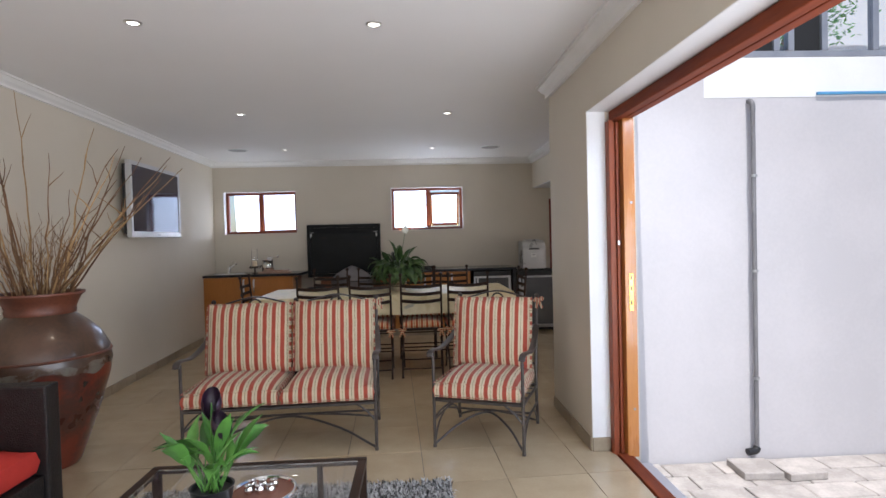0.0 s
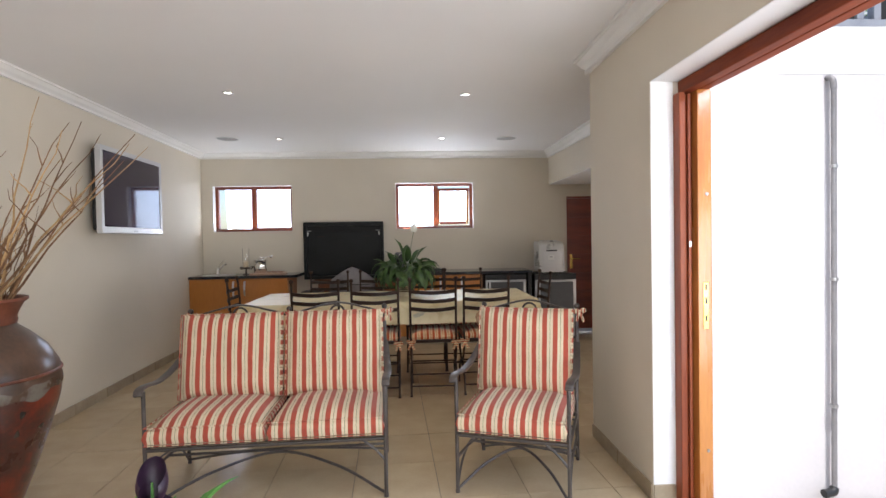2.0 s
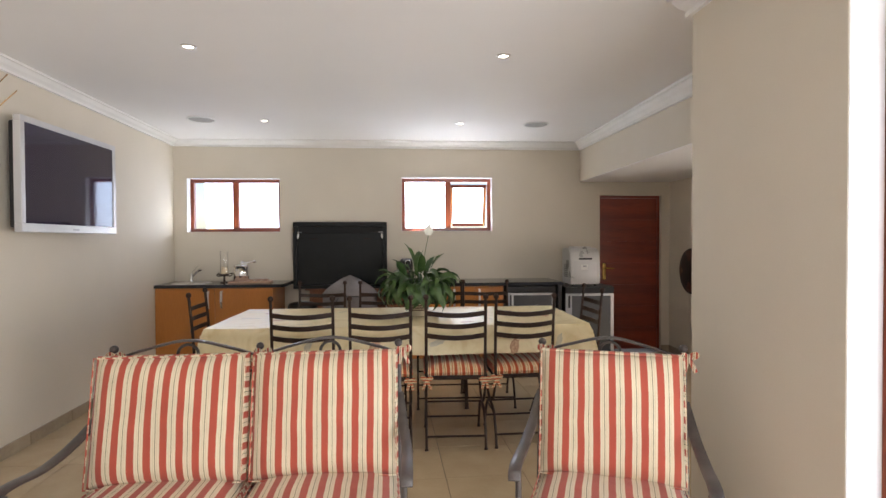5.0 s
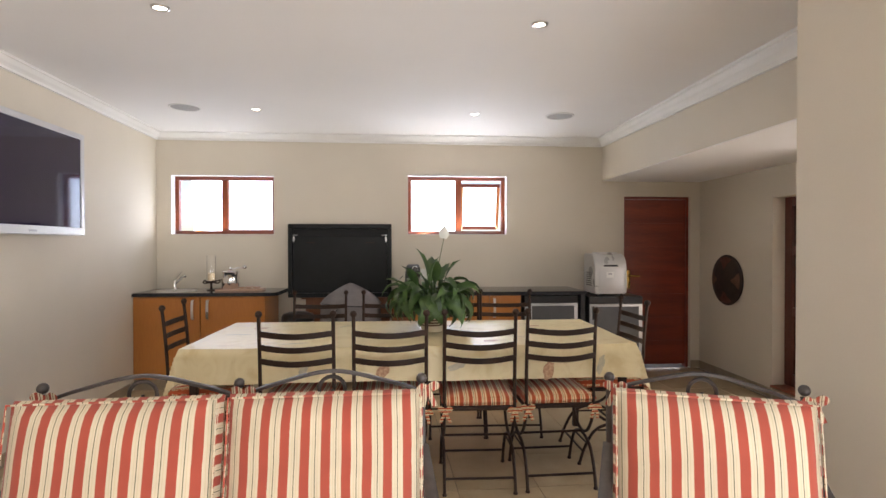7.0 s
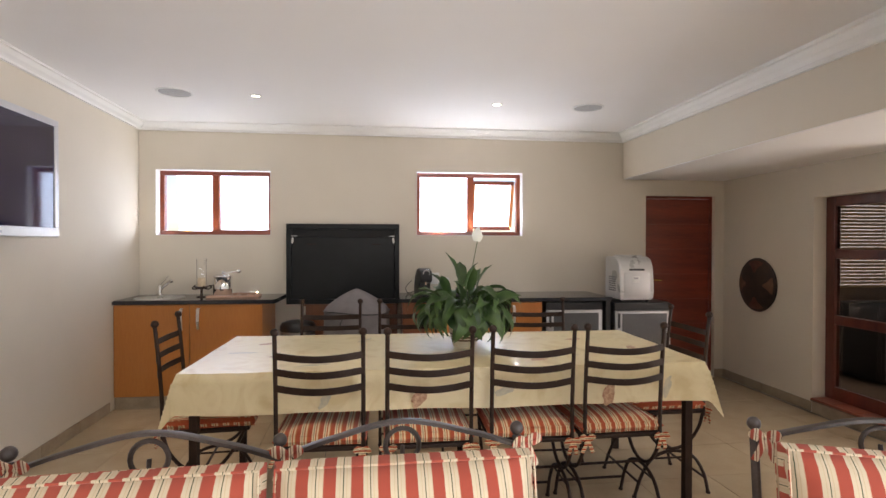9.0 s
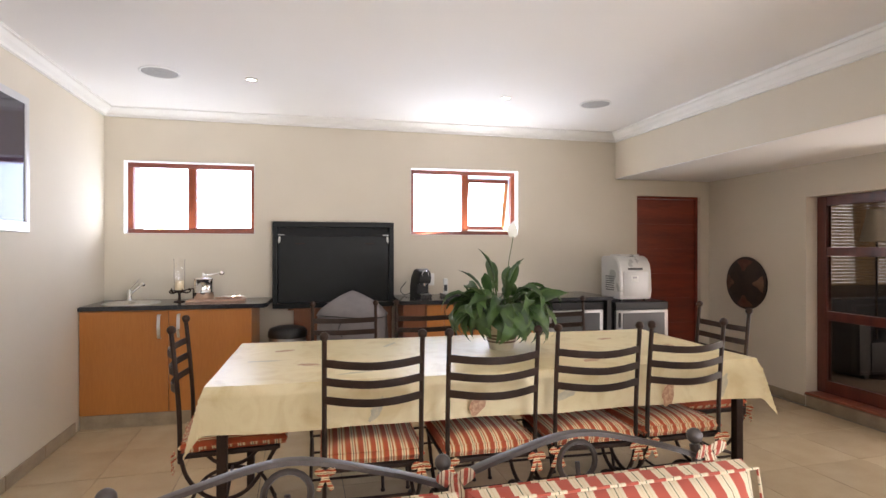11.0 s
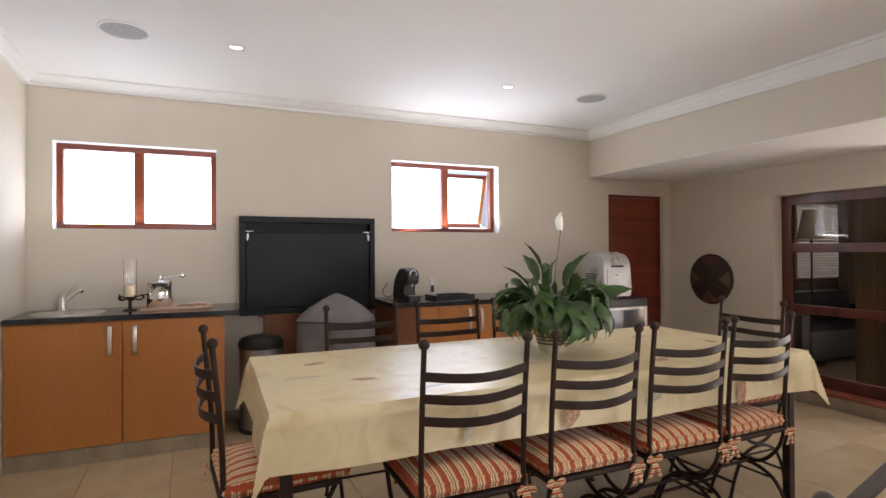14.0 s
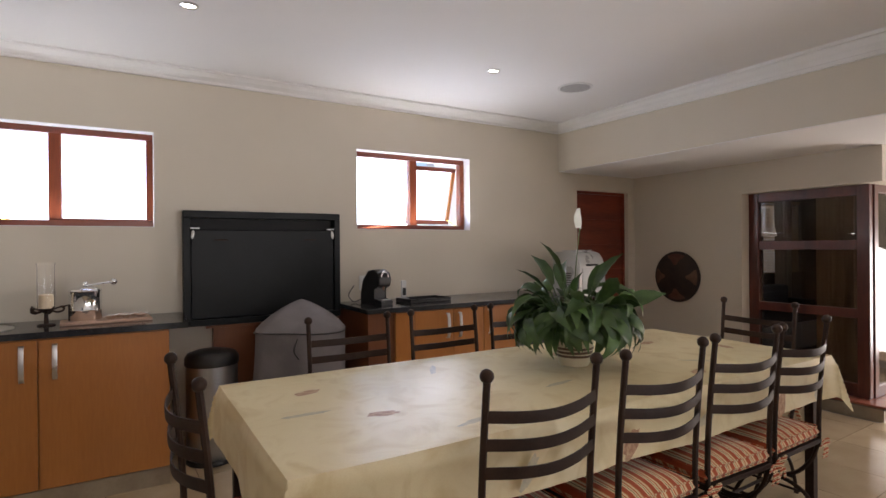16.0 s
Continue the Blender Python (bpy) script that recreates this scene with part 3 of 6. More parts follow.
# passage side: wall with the carved shield, glazed corner of the next room
XA, YG0, YG1 = 3.24, 7.835, 8.88
bm = B()
prism(bm, [(XA, YG1), (XA + 0.25, YG1), (XA + 0.25, YB + 0.2), (XA, YB + 0.2)], -0.1, 2.2)
structure("wall_passage", bm, PAINT, "beige painted passage wall", "wall")
structure("wall_passage_lintel", box(B(), XA, YG0 - 0.06, 1.885, XA + 0.25, YG1, 2.2), PAINT, "beige painted wall over the glazing", "wall")
structure("wall_passage_lintel_return", box(B(), XA + 0.25, YG0 - 0.06, 1.885, 5.6, YG0 + 0.19, 2.2), PAINT, "beige painted wall over the glazing", "wall")
# unseen closing wall, added behind the passage lamp
structure("wall_passage_end", box(B(), 5.505, YP, -0.1, 5.75, 8.2, 2.171), PAINT, "unseen beige wall added to close the passage's far end", "wall")
structure("glazing_plinth", box(B(), XA, YG0 - 0.06, -0.02, XA + 0.25, YG1, 0.10), SKIRT, "tiled plinth below the glazing", "step")
structure("glazing_plinth_return", box(B(), XA + 0.25, YG0 - 0.06, -0.02, 5.5, YG0 + 0.19, 0.10), SKIRT, "tiled plinth below the glazing", "step")

# cornice swept round the room with mitred corners
prof = [(0.0, 2.560), (0.024, 2.560), (0.026, 2.580), (0.020, 2.583), (0.030, 2.594), (0.050, 2.610), (0.066, 2.632), (0.072, 2.640), (0.088, 2.642), (0.088, 2.6595), (0, 2.6595)]
path = [(xl(Y0), Y0), (xl(YB), YB), (2.07, YB), (2.07, YP), (XR, YP), (XR, Y0)]
bm = B()
rings = []
for i, (p, drop) in enumerate(zip(path, (0.75, 0.75, 0.95, 1.5, 1.15, 1.15))):
    p = Vector((*p, 0))
    dirs = []
    if i > 0:
        dirs.append((p - Vector((*path[i - 1], 0))).normalized())
    if i < len(path) - 1:
        dirs.append((Vector((*path[i + 1], 0)) - p).normalized())
    nr = [Vector((d.y, -d.x, 0)) for d in dirs]
    if len(nr) == 2:
        mvec = (nr[0] + nr[1]) / (1 + nr[0].dot(nr[1]))
    else:
        mvec = nr[0]
    rings.append([bm.verts.new((p.x + mvec.x * o, p.y + mvec.y * o, CEIL - (CEIL - z) * drop)) for o, z in prof])
for a, b in zip(rings, rings[1:]):
    for j in range(len(prof)):
        k = (j + 1) % len(prof)
        bm.faces.new((a[j], b[j], b[k], a[k]))
structure("cornice", bm, CORNICE, "moulded white plaster cornice", "cornice")

# ground outside
structure("ground", box(B(), -60, -60, -0.70, 60, 60, -0.465), SAND, "sandy ground outside", "ground")


# ---- windows of the back wall ----
def window(name, x0, x1, z0, z1, label, open_sash):
    w = thing(name, label, "window", "back wall windows", pose(0, 0, 0), "structure")
    ya, yb = YB + 0.10, YB + 0.17
    t = 0.045
    for nm, bx in (("frame_top", (x0, ya, z1 - t, x1, yb, z1)), ("frame_bottom", (x0, ya, z0, x1, yb, z0 + t))):
        part(nm, box(B(), *bx, 0.006), MAHOGX, w, smooth=False)
    xm = (x0 + x1) / 2 + (0.02 if open_sash else -0.01)
    for nm, a in (("frame_jamb", x0), ("frame_jamb", x1 - t), ("mullion", xm - 0.035)):
        part(nm, box(B(), a, ya, z0 + t, a + (0.07 if nm == "mullion" else t), yb, z1 - t, 0.006), MAHOG, w, smooth=False)
    part("pane", box(B(), x0 + t, ya + 0.03, z0 + t, xm - 0.035, ya + 0.036, z1 - t), CLEAR, w, smooth=False).visible_shadow = False
    if open_sash:
        # top-hung sash pushed outwards
        sx0, sx1, sz0, sz1 = xm + 0.035, x1 - t, z0 + t, z1 - t - 0.03
        s = new("sash")
        s.parent = w
        s.matrix_basis = pose(0, yb, sz1, 16, 0, 0)
        h = sz1 - sz0
        for nm, bx in (("sash_top", (sx0, 0, -0.04, sx1, 0.04, 0)), ("sash_bottom", (sx0, 0, -h, sx1, 0.04, -h + 0.04))):
            part(nm, box(B(), *bx, 0.004), MAHOGX, s, smooth=False)
        for a in (sx0, sx1 - 0.035):
            part("sash_stile", box(B(), a, 0, -h + 0.04, a + 0.035, 0.04, -0.04, 0.004), ORANGE, s, smooth=False)
        part("pane", box(B(), sx0 + 0.035, 0.018, -h + 0.04, sx1 - 0.035, 0.023, -0.04), CLEAR, s, smooth=False).visible_shadow = False
        for a in (sx0 + 0.02, sx1 - 0.03):
            part("stay_arm", tube(B(), curve((a, ya + 0.05, z0 + 0.05), (a, ya + 0.11, z0 + 0.07), (a, ya + 0.20, z0 + 0.11)), 0.006), BRASS, w)
    else:
        part("sash_bead", box(B(), xm + 0.035, ya + 0.005, z0 + t, x1 - t, ya + 0.02, z0 + t + 0.012, 0.002), MAHOGX, w, smooth=False)
        part("pane", box(B(), xm + 0.035, ya + 0.03, z0 + t, x1 - t, ya + 0.036, z1 - t), CLEAR, w, smooth=False).visible_shadow = False
        part("latch", tube(B(), curve(((x0 + xm) / 2 - 0.05, ya - 0.012, z0 + 0.04), ((x0 + xm) / 2, ya - 0.022, z0 + 0.046), ((x0 + xm) / 2 + 0.05, ya - 0.014, z0 + 0.04)), 0.006), BRASS, w)
    # white reveal lining of the opening
    bm = B()
    box(bm, x0 + 0.001, YB + 0.002, z0 + 0.0005, x1 - 0.001, ya - 0.001, z0 + 0.004)
    box(bm, x0 + 0.001, YB + 0.002, z1 - 0.004, x1 - 0.001, ya - 0.001, z1 - 0.0005)
    box(bm, x0 + 0.0005, YB + 0.002, z0 + 0.004, x0 + 0.004, ya - 0.001, z1 - 0.004)
    box(bm, x1 - 0.004, YB + 0.002, z0 + 0.004, x1 - 0.0005, ya - 0.001, z1 - 0.004)
    part("reveal_lining", bm, REVEAL, w, "white painted reveal", smooth=False)
    return w


window("window_1", *WIN[0], "small mahogany-framed window, two closed panes, bright outside", False)
window("window_2", *WIN[1], "small mahogany-framed window with its top-hung sash pushed open", True)

# ---- red door of the back wall ----
d = thing("door_1", "closed reddish-brown timber door with brass lever handle", "door", kind="structure")
nb = 7
for i in range(nb):
    h = (DOOR[2] - 0.065) / nb
    z0 = 0.035 + i * h
    o = part("plank", box(B(), DOOR[0] + 0.03, YB + 0.07, z0, DOOR[1] - 0.03, YB + 0.11, z0 + h - 0.0005, 0.0015), DOORW, d, smooth=False)
part("core", box(B(), DOOR[0] + 0.03, YB + 0.085, 0.04, DOOR[1] - 0.03, YB + 0.105, DOOR[2] - 0.03), DOORW, d, smooth=False)
part("frame_jamb", box(B(), DOOR[0], YB + 0.05, 0, DOOR[0] + 0.028, YB + 0.14, DOOR[2]), DOORW, d, smooth=False)
part("frame_jamb", box(B(), DOOR[1] - 0.028, YB + 0.05, 0, DOOR[1], YB + 0.14, DOOR[2]), DOORW, d, smooth=False)
part("frame_head", box(B(), DOOR[0] + 0.028, YB + 0.05, DOOR[2] - 0.028, DOOR[1] - 0.028, YB + 0.14, DOOR[2]), DOORW, d, smooth=False)
part("handle_plate", box(B(), DOOR[0] + 0.06, YB + 0.062, 0.93, DOOR[0] + 0.10, YB + 0.069, 1.14, 0.003), BRASS, d, "brass back plate")
part("lever", tube(B(), curve((DOOR[0] + 0.08, YB + 0.062, 1.08), (DOOR[0] + 0.08, YB + 0.02, 1.08), (DOOR[0] + 0.12, YB + 0.012, 1.078), (DOOR[0] + 0.19, YB + 0.014, 1.074)), 0.009), BRASS, d, "brass lever handle")

# ---- wide timber doorway frame to the yard ----
f = thing("doorway_frame", "wide varnished mahogany sliding-door frame, panels slid open", "door frame", kind="structure")
FX0, FX1 = 1.44, 1.592
part("post", box(B(), FX0, 5.06, -0.02, FX0 + 0.030, 5.128, 2.147, 0.006), MAHOG, f, "dark mahogany post", smooth=False)
part("post_rebate", box(B(), FX0 + 0.0305, 5.080, -0.02, FX0 + 0.046, 5.128, 2.14, 0.004), MAHOG, f, smooth=False)
part("post_bead", box(B(), FX0 + 0.0465, 5.064, -0.02, FX0 + 0.062, 5.128, 2.14, 0.005), MAHOG, f, smooth=False)
part("post_rebate", box(B(), FX0 + 0.0625, 5.084, -0.02, FX0 + 0.077, 5.128, 2.14, 0.004), MAHOG, f, smooth=False)
# brighter orange than the posts, to paint the sun on this edge
part("door_edge", box(B(), FX0 + 0.078, 5.03, -0.01, FX1, 5.126, 2.154, 0.006), ORANGE, f, "honey-varnished door edge, sunlight put into its bright orange", smooth=False)
part("head", box(B(), FX0 + 0.026, Y0 + 0.02, 2.148, FX0 + 0.080, 5.128, 2.215, 0.006), MAHOGY, f, smooth=False)
part("head_groove", box(B(), FX0 + 0.0805, Y0 + 0.02, 2.176, FX0 + 0.098, 5.128, 2.2145, 0.003), MAHOGY, f, smooth=False)
part("head_track", box(B(), FX0 + 0.0985, Y0 + 0.02, 2.155, FX1, 5.128, 2.215, 0.006), MAHOGY, f, smooth=False)
part("sill_track", box(B(), FX0 + 0.02, Y0 + 0.02, -0.02, FX0 + 0.080, 5.054, 0.010, 0.004), MAHOGY, f, smooth=False)
part("sill_outer", box(B(), FX0 + 0.084, Y0 + 0.02, -0.03, FX1 - 0.04, 5.028, 0.002, 0.004), MAHOGY, f, smooth=False)
lk = part("lock_plate", box(B(), FX0 + 0.102, 5.025, 0.93, FX0 + 0.130, 5.031, 1.17, 0.002), BRASS, f, "long brass lock plate", smooth=False)
for zz in (0.97, 1.06, 1.13):
    part("keyhole", box(B(), FX0 + 0.112, 5.022, zz, FX0 + 0.120, 5.0255, zz + 0.03), BLACKP, lk, smooth=False)
part("strike", box(B(), FX0 + 0.047, 5.060, 1.35, FX0 + 0.061, 5.0635, 1.38, 0.001), STEEL, f, smooth=False)
for zz in (0.3, 1.62):
    part("screw_cap", lathe(B(), [(0.009, 0), (0.008, 0.003)], 10, m=pose(FX0 + 0.125, 5.029, zz, 90)), STEEL, f)

# ---- glazing of the next room ----
g = thing("glazed_door", "dark mahogany glazed door panel with three panes", "door", kind="structure")
gx = XA + 0.12
for a, b_ in ((YG1 - 0.09, YG1), (YG0 + 0.07, YG0 + 0.16)):
    part("stile", box(B(), gx, a, 0.13, gx + 0.06, b_, 1.885, 0.005), MAHOGD, g, smooth=False)
for a, b_ in ((0.13, 0.24), (0.78, 0.86), (1.35, 1.43), (1.80, 1.885)):
    part("rail", box(B(), gx + 0.004, YG0 + 0.16, a, gx + 0.056, YG1 - 0.09, b_, 0.005), MAHOGD, g, smooth=False)
for a, b_ in ((0.24, 0.78), (0.86, 1.35), (1.43, 1.80)):
    part("pane", box(B(), gx + 0.026, YG0 + 0.16, a, gx + 0.032, YG1 - 0.09, b_), DARKGLASS, g, smooth=False).visible_shadow = False
g2 = thing("glazed_door", "mahogany glazed door panel at the corner", "door", kind="structure")
for a in (XA + 0.19, XA + 1.1, XA + 2.05):
    part("stile", box(B(), a, YG0 + 0.06, 0.13, a + 0.07, YG0 + 0.12, 1.885, 0.005), MAHOGD, g2, smooth=False)
for a, b_ in ((0.13, 0.22), (1.82, 1.885)):
    part("rail", box(B(), XA + 0.26, YG0 + 0.064, a, XA + 2.05, YG0 + 0.116, b_, 0.005), MAHOGD, g2, smooth=False)
part("pane", box(B(), XA + 0.26, YG0 + 0.086, 0.22, XA + 1.1, YG0 + 0.092, 1.82), DARKGLASS, g2, smooth=False).visible_shadow = False
part("pane", box(B(), XA + 1.17, YG0 + 0.086, 0.22, XA + 2.05, YG0 + 0.092, 1.82), DARKGLASS, g2, smooth=False).visible_shadow = False
sl = structure("sill", box(B(), XA - 0.02, YG0 - 0.08, 0.1, XA + 0.25, YG1, 0.112), GROUT, "red tiled sill below the glazing", "sill")
n = 5
for i in range(n):
    w = (YG1 - YG0 + 0.08) / n
    part("tile", box(B(), XA - 0.025, YG0 - 0.085 + i * w, 0.108, XA + 0.25, YG0 - 0.085 + (i + 1) * w - 0.004, 0.128, 0.004), REDTILE, sl, smooth=False)
structure("sill_return", box(B(), XA + 0.25, YG0 - 0.085, 0.1, 5.5, YG0 + 0.19, 0.128, 0.004), REDTILE, "red tiled sill below the glazing", "sill")

# room behind the glazing, its dimness put into dark brown surfaces
XE, YN = 8.2, YB + 0.55
structure("next_room_floor", box(B(), XA + 0.26, YG0 + 0.2, -0.1, XE, YN, -0.002), INNER, "dark brown floor of the next room, dimness put into the colour", "floor")
structure("next_room_wall_east", box(B(), XE, YG0, -0.1, XE + 0.15, YN, 2.6), INNER, "dark brown wall of the next room, dimness put into the colour", "wall")
WX0, WX1, WZ0, WZ1 = 4.7, 8.0, 0.95, 2.06
bm = B()
box(bm, XA + 0.26, YN, -0.1, WX0, YN + 0.15, 2.6)
box(bm, WX1, YN, -0.1, XE, YN + 0.15, 2.6)
box(bm, WX0, YN, -0.1, WX1, YN + 0.15, WZ0)
box(bm, WX0, YN, WZ1, WX1, YN + 0.15, 2.6)
structure("next_room_wall_north", bm, INNER, "dark brown wall of the next room, dimness put into the colour", "wall")
structure("next_room_ceiling", box(B(), XA + 0.26, YG0 + 0.2, 2.4, XE, YN, 2.5), INNER, "dark brown ceiling of the next room, dimness put into the colour", "ceiling")
bl = thing("venetian_blind", "half-closed timber slat blind over a daylit window", "blind", m=pose(0, YN, 0))
part("headrail", box(B(), WX0, -0.07, WZ1, WX1, -0.0005, WZ1 + 0.045, 0.004), BLIND, bl, smooth=False)
first = None
for i in range(26):
    z = WZ0 + (WZ1 - WZ0) * i / 26
    if first is None:
        first = part("slat", box(B(), WX0, -0.019, -0.0015, WX1, 0.019, 0.0015), BLIND, bl, smooth=False)
        first.matrix_basis = pose(0, -0.035, z, 62, 0, 0)
    else:
        share("slat", first, bl, pose(0, -0.035, z, 62, 0, 0))
for x in (WX0 + 0.25, WX1 - 0.25):
    part("ladder_cord", tube(B(), [(x, -0.058, WZ0), (x, -0.058, WZ1)], 0.003, 5), BLIND, bl)
nw = thing("next_room_window", "mahogany window behind the blind", "window", kind="structure")
for x in (WX0, (WX0 + WX1) / 2 - 0.04, WX1 - 0.08):
    part("mullion", box(B(), x, YN + 0.04, WZ0, x + 0.08, YN + 0.11, WZ1), MAHOGD, nw, smooth=False)
part("pane", box(B(), WX0 + 0.08, YN + 0.07, WZ0, WX1 - 0.08, YN + 0.076, WZ1), CLEAR, nw, smooth=False).visible_shadow = False


def curtain(x, y, w, z0, z1, label):
    bm = B()
    n = 48
    pts = []
    for i in range(n + 1):
        pts.append((x + (i / n - 0.5) * w, y + 0.03 * math.sin(i * 1.35) + 0.012 * math.sin(i * 2.9 + 1)))
    lo = [bm.verts.new((*p, z0)) for p in pts]
    hi = [bm.verts.new((*p, z1)) for p in pts]
    for i in range(n):
        bm.faces.new((lo[i], lo[i + 1], hi[i + 1], hi[i]))
    bmesh.ops.solidify(bm, geom=list(bm.faces), thickness=0.004)
    c = thing("curtain", label, "curtain", "curtains of the next room", pose(0, 0, 0))
    part("cloth", bm, CURTAIN, c)
    part("rod", tube(B(), [(x - w / 2 - 0.08, y, z1 + 0.01), (x + w / 2 + 0.08, y, z1 + 0.01)], 0.012, 8), IRON, c)
    for q in (-1, 1):
        part("rod_bracket", tube(B(), [(x + q * (w / 2 + 0.05), y, z1 + 0.01), (x + q * (w / 2 + 0.05), YN - 0.0005, z1 + 0.01)], 0.008, 6), IRON, c)
    return c


curtain(7.35, YN - 0.12, 0.45, 0.002, 2.2, "beige curtain beside the daylit window")
curtain(4.35, YN - 0.10, 0.5, 0.002, 2.2, "beige curtain in the dim room")
def sheer(x, y0, y1, z0, z1, label):
    """A gathered curtain hung along y, on a rod fixed to the ceiling."""
    bm = B()
    n = 60
    pts = [(x + 0.022 * math.sin(i * 1.3) + 0.010 * math.sin(i * 2.7 + 1), y0 + (y1 - y0) * i / n) for i in range(n + 1)]
    lo = [bm.verts.new((*p, z0)) for p in pts]
    hi = [bm.verts.new((*p, z1)) for p in pts]
    for i in range(n):
        bm.faces.new((lo[i], lo[i + 1], hi[i + 1], hi[i]))
    bmesh.ops.solidify(bm, geom=list(bm.faces), thickness=0.003)
    c = thing("curtain", label, "curtain", "curtains of the next room", pose(0, 0, 0))
    part("cloth", bm, CURTAIN, c)
    part("rod", tube(B(), [(x, y0 - 0.05, z1 + 0.012), (x, y1 + 0.05, z1 + 0.012)], 0.012, 8), IRON, c)
    for q in (y0 - 0.03, y1 + 0.03):
        part("rod_bracket", tube(B(), [(x, q, z1 + 0.012), (x, q, 2.3995)], 0.008, 6), IRON, c)


sheer(XA + 0.62, 8.14, 8.52, 0.002, 2.25, "grey-beige gathered curtain behind the glazed door")
fl_ = thing("floor_lamp", "floor lamp with a pale linen conical shade, switched off", "lamp", m=pose(4.95, 9.6, -0.002))
part("base", lathe(B(), [(0.14, 0), (0.14, 0.02), (0.02, 0.03)], 24), IRON, fl_)
part("pole", tube(B(), [(0, 0, 0.02), (0, 0, 1.62)], 0.011, 8), IRON, fl_)
part("shade", lathe(B(), [(0.15, 1.50), (0.155, 1.505), (0.085, 1.85), (0.08, 1.855)], 26), SHADE, fl_, "linen conical shade")
sofa_ = thing("dark_sofa", "dark sofa standing in the dim next room", "sofa", m=pose(5.6, 9.85, -0.002))
part("seat", box(B(), -0.9, -0.4, 0.06, 0.9, 0.4, 0.42, 0.05), WICKER, sofa_)
part("backrest", box(B(), -0.9, 0.2, 0.425, 0.9, 0.42, 0.82, 0.05), WICKER, sofa_)
for q in (-1, 1):
    part("arm", box(B(), q * 0.98 - 0.08, -0.4, 0.06, q * 0.98 + 0.08, 0.42, 0.62, 0.04), WICKER, sofa_)
    part("foot", box(B(), q * 0.85 - 0.03, -0.3, 0, q * 0.85 + 0.03, 0.3, 0.0595), BLACKP, sofa_, smooth=False)

# skirting tiles
sk = structure("baseboard", box(B(), xl(8) + 0.02, YB - 0.0105, 0.001, -0.4, YB - 0.0005, 0.088), SKIRT, "sand-coloured tile skirting", "skirting")


def skirt_run(x0, y0, x1, y1):
    d_ = Vector((x1 - x0, y1 - y0, 0))
    ln = d_.length
    n_ = max(1, round(ln / 0.5))
    w_ = ln / n_
    a = math.degrees(math.atan2(d_.y, d_.x))
    src = None
    for i in range(n_):
        p = Vector((x0, y0, 0)) + d_ * (i / n_)
        if src is None:
            src = part("tile", box(B(), 0.001, -0.011, 0.0005, w_ - 0.003, 0, 0.09, 0.003, 1), SKIRT, sk, smooth=False)
            src.matrix_basis = pose(p.x, p.y, 0, 0, 0, a)
        else:
            share("tile", src, sk, pose(p.x, p.y, 0, 0, 0, a))


skirt_run(xl(Y0) , Y0, xl(9.48), 9.48)
skirt_run(XR, YP, XR, 5.13)
skirt_run(XR, 5.13, 1.44, 5.13)
skirt_run(XA, YB, XA, YG1)
skirt_run(DOOR[1], YB, XA, YB)

# ---- patio loveseat and armchair ----
def bow(parent, x, y, z, s=1.0, seed=0, cloth=None):
    """A small tied strip of striped cloth: a knot, two loops and two hanging tails."""
    rnd = random.Random(seed)
    bm = B()
    ball(bm, x, y - 0.004, z, 0.009 * s, 8, 6)
    for sg in (-1, 1):
        a = rnd.uniform(-0.5, 0.5)
        c = [(x, y, z), (x + sg * 0.03 * s, y - 0.012, z + 0.02 * s + a * 0.01), (x + sg * 0.045 * s, y - 0.01, z + a * 0.02), (x + sg * 0.02 * s, y - 0.006, z - 0.006)]
        tube(bm, curve(*c, n=5), 0.01, flat=(0.011 * s, 0.002), up=(0, 1, 0))
        c = [(x, y, z), (x + sg * 0.014 * s, y - 0.014, z - 0.035 * s), (x + sg * (0.03 + 0.015 * a) * s, y - 0.01, z - 0.085 * s)]
        tube(bm, curve(*c, n=5), 0.01, flat=(0.012 * s, 0.002), up=(0, 1, 0))
    return part("tie_bow", bm, cloth or TIECLOTH, parent, "striped cloth tie")


def cushion(name, w, d, h, m, parent, seed, label):
    bm = B()
    cushion_mesh(bm, w, d, h, 0.036, 0.036, 16, 16, seed)
    o = part(name, bm, STRIPE, parent, label)
    o.matrix_basis = m
    bm = B()
    for z in (h * 0.86, h * 0.12):
        pts = []
        q = 0.003
        for u in range(9):
            pts.append((-w / 2 - q + (w + 2 * q) * u / 9, -d / 2 - q, z))
        for u in range(9):
            pts.append((w / 2 + q, -d / 2 - q + (d + 2 * q) * u / 9, z))
        for u in range(9):
            pts.append((w / 2 + q - (w + 2 * q) * u / 9, d / 2 + q, z))
        for u in range(9):
            pts.append((-w / 2 - q, d / 2 + q - (d + 2 * q) * u / 9, z))
        tube(bm, pts, 0.0034, 6, closed=True)
    part("piping", bm, STRIPE, o, "striped cloth piping")
    return o


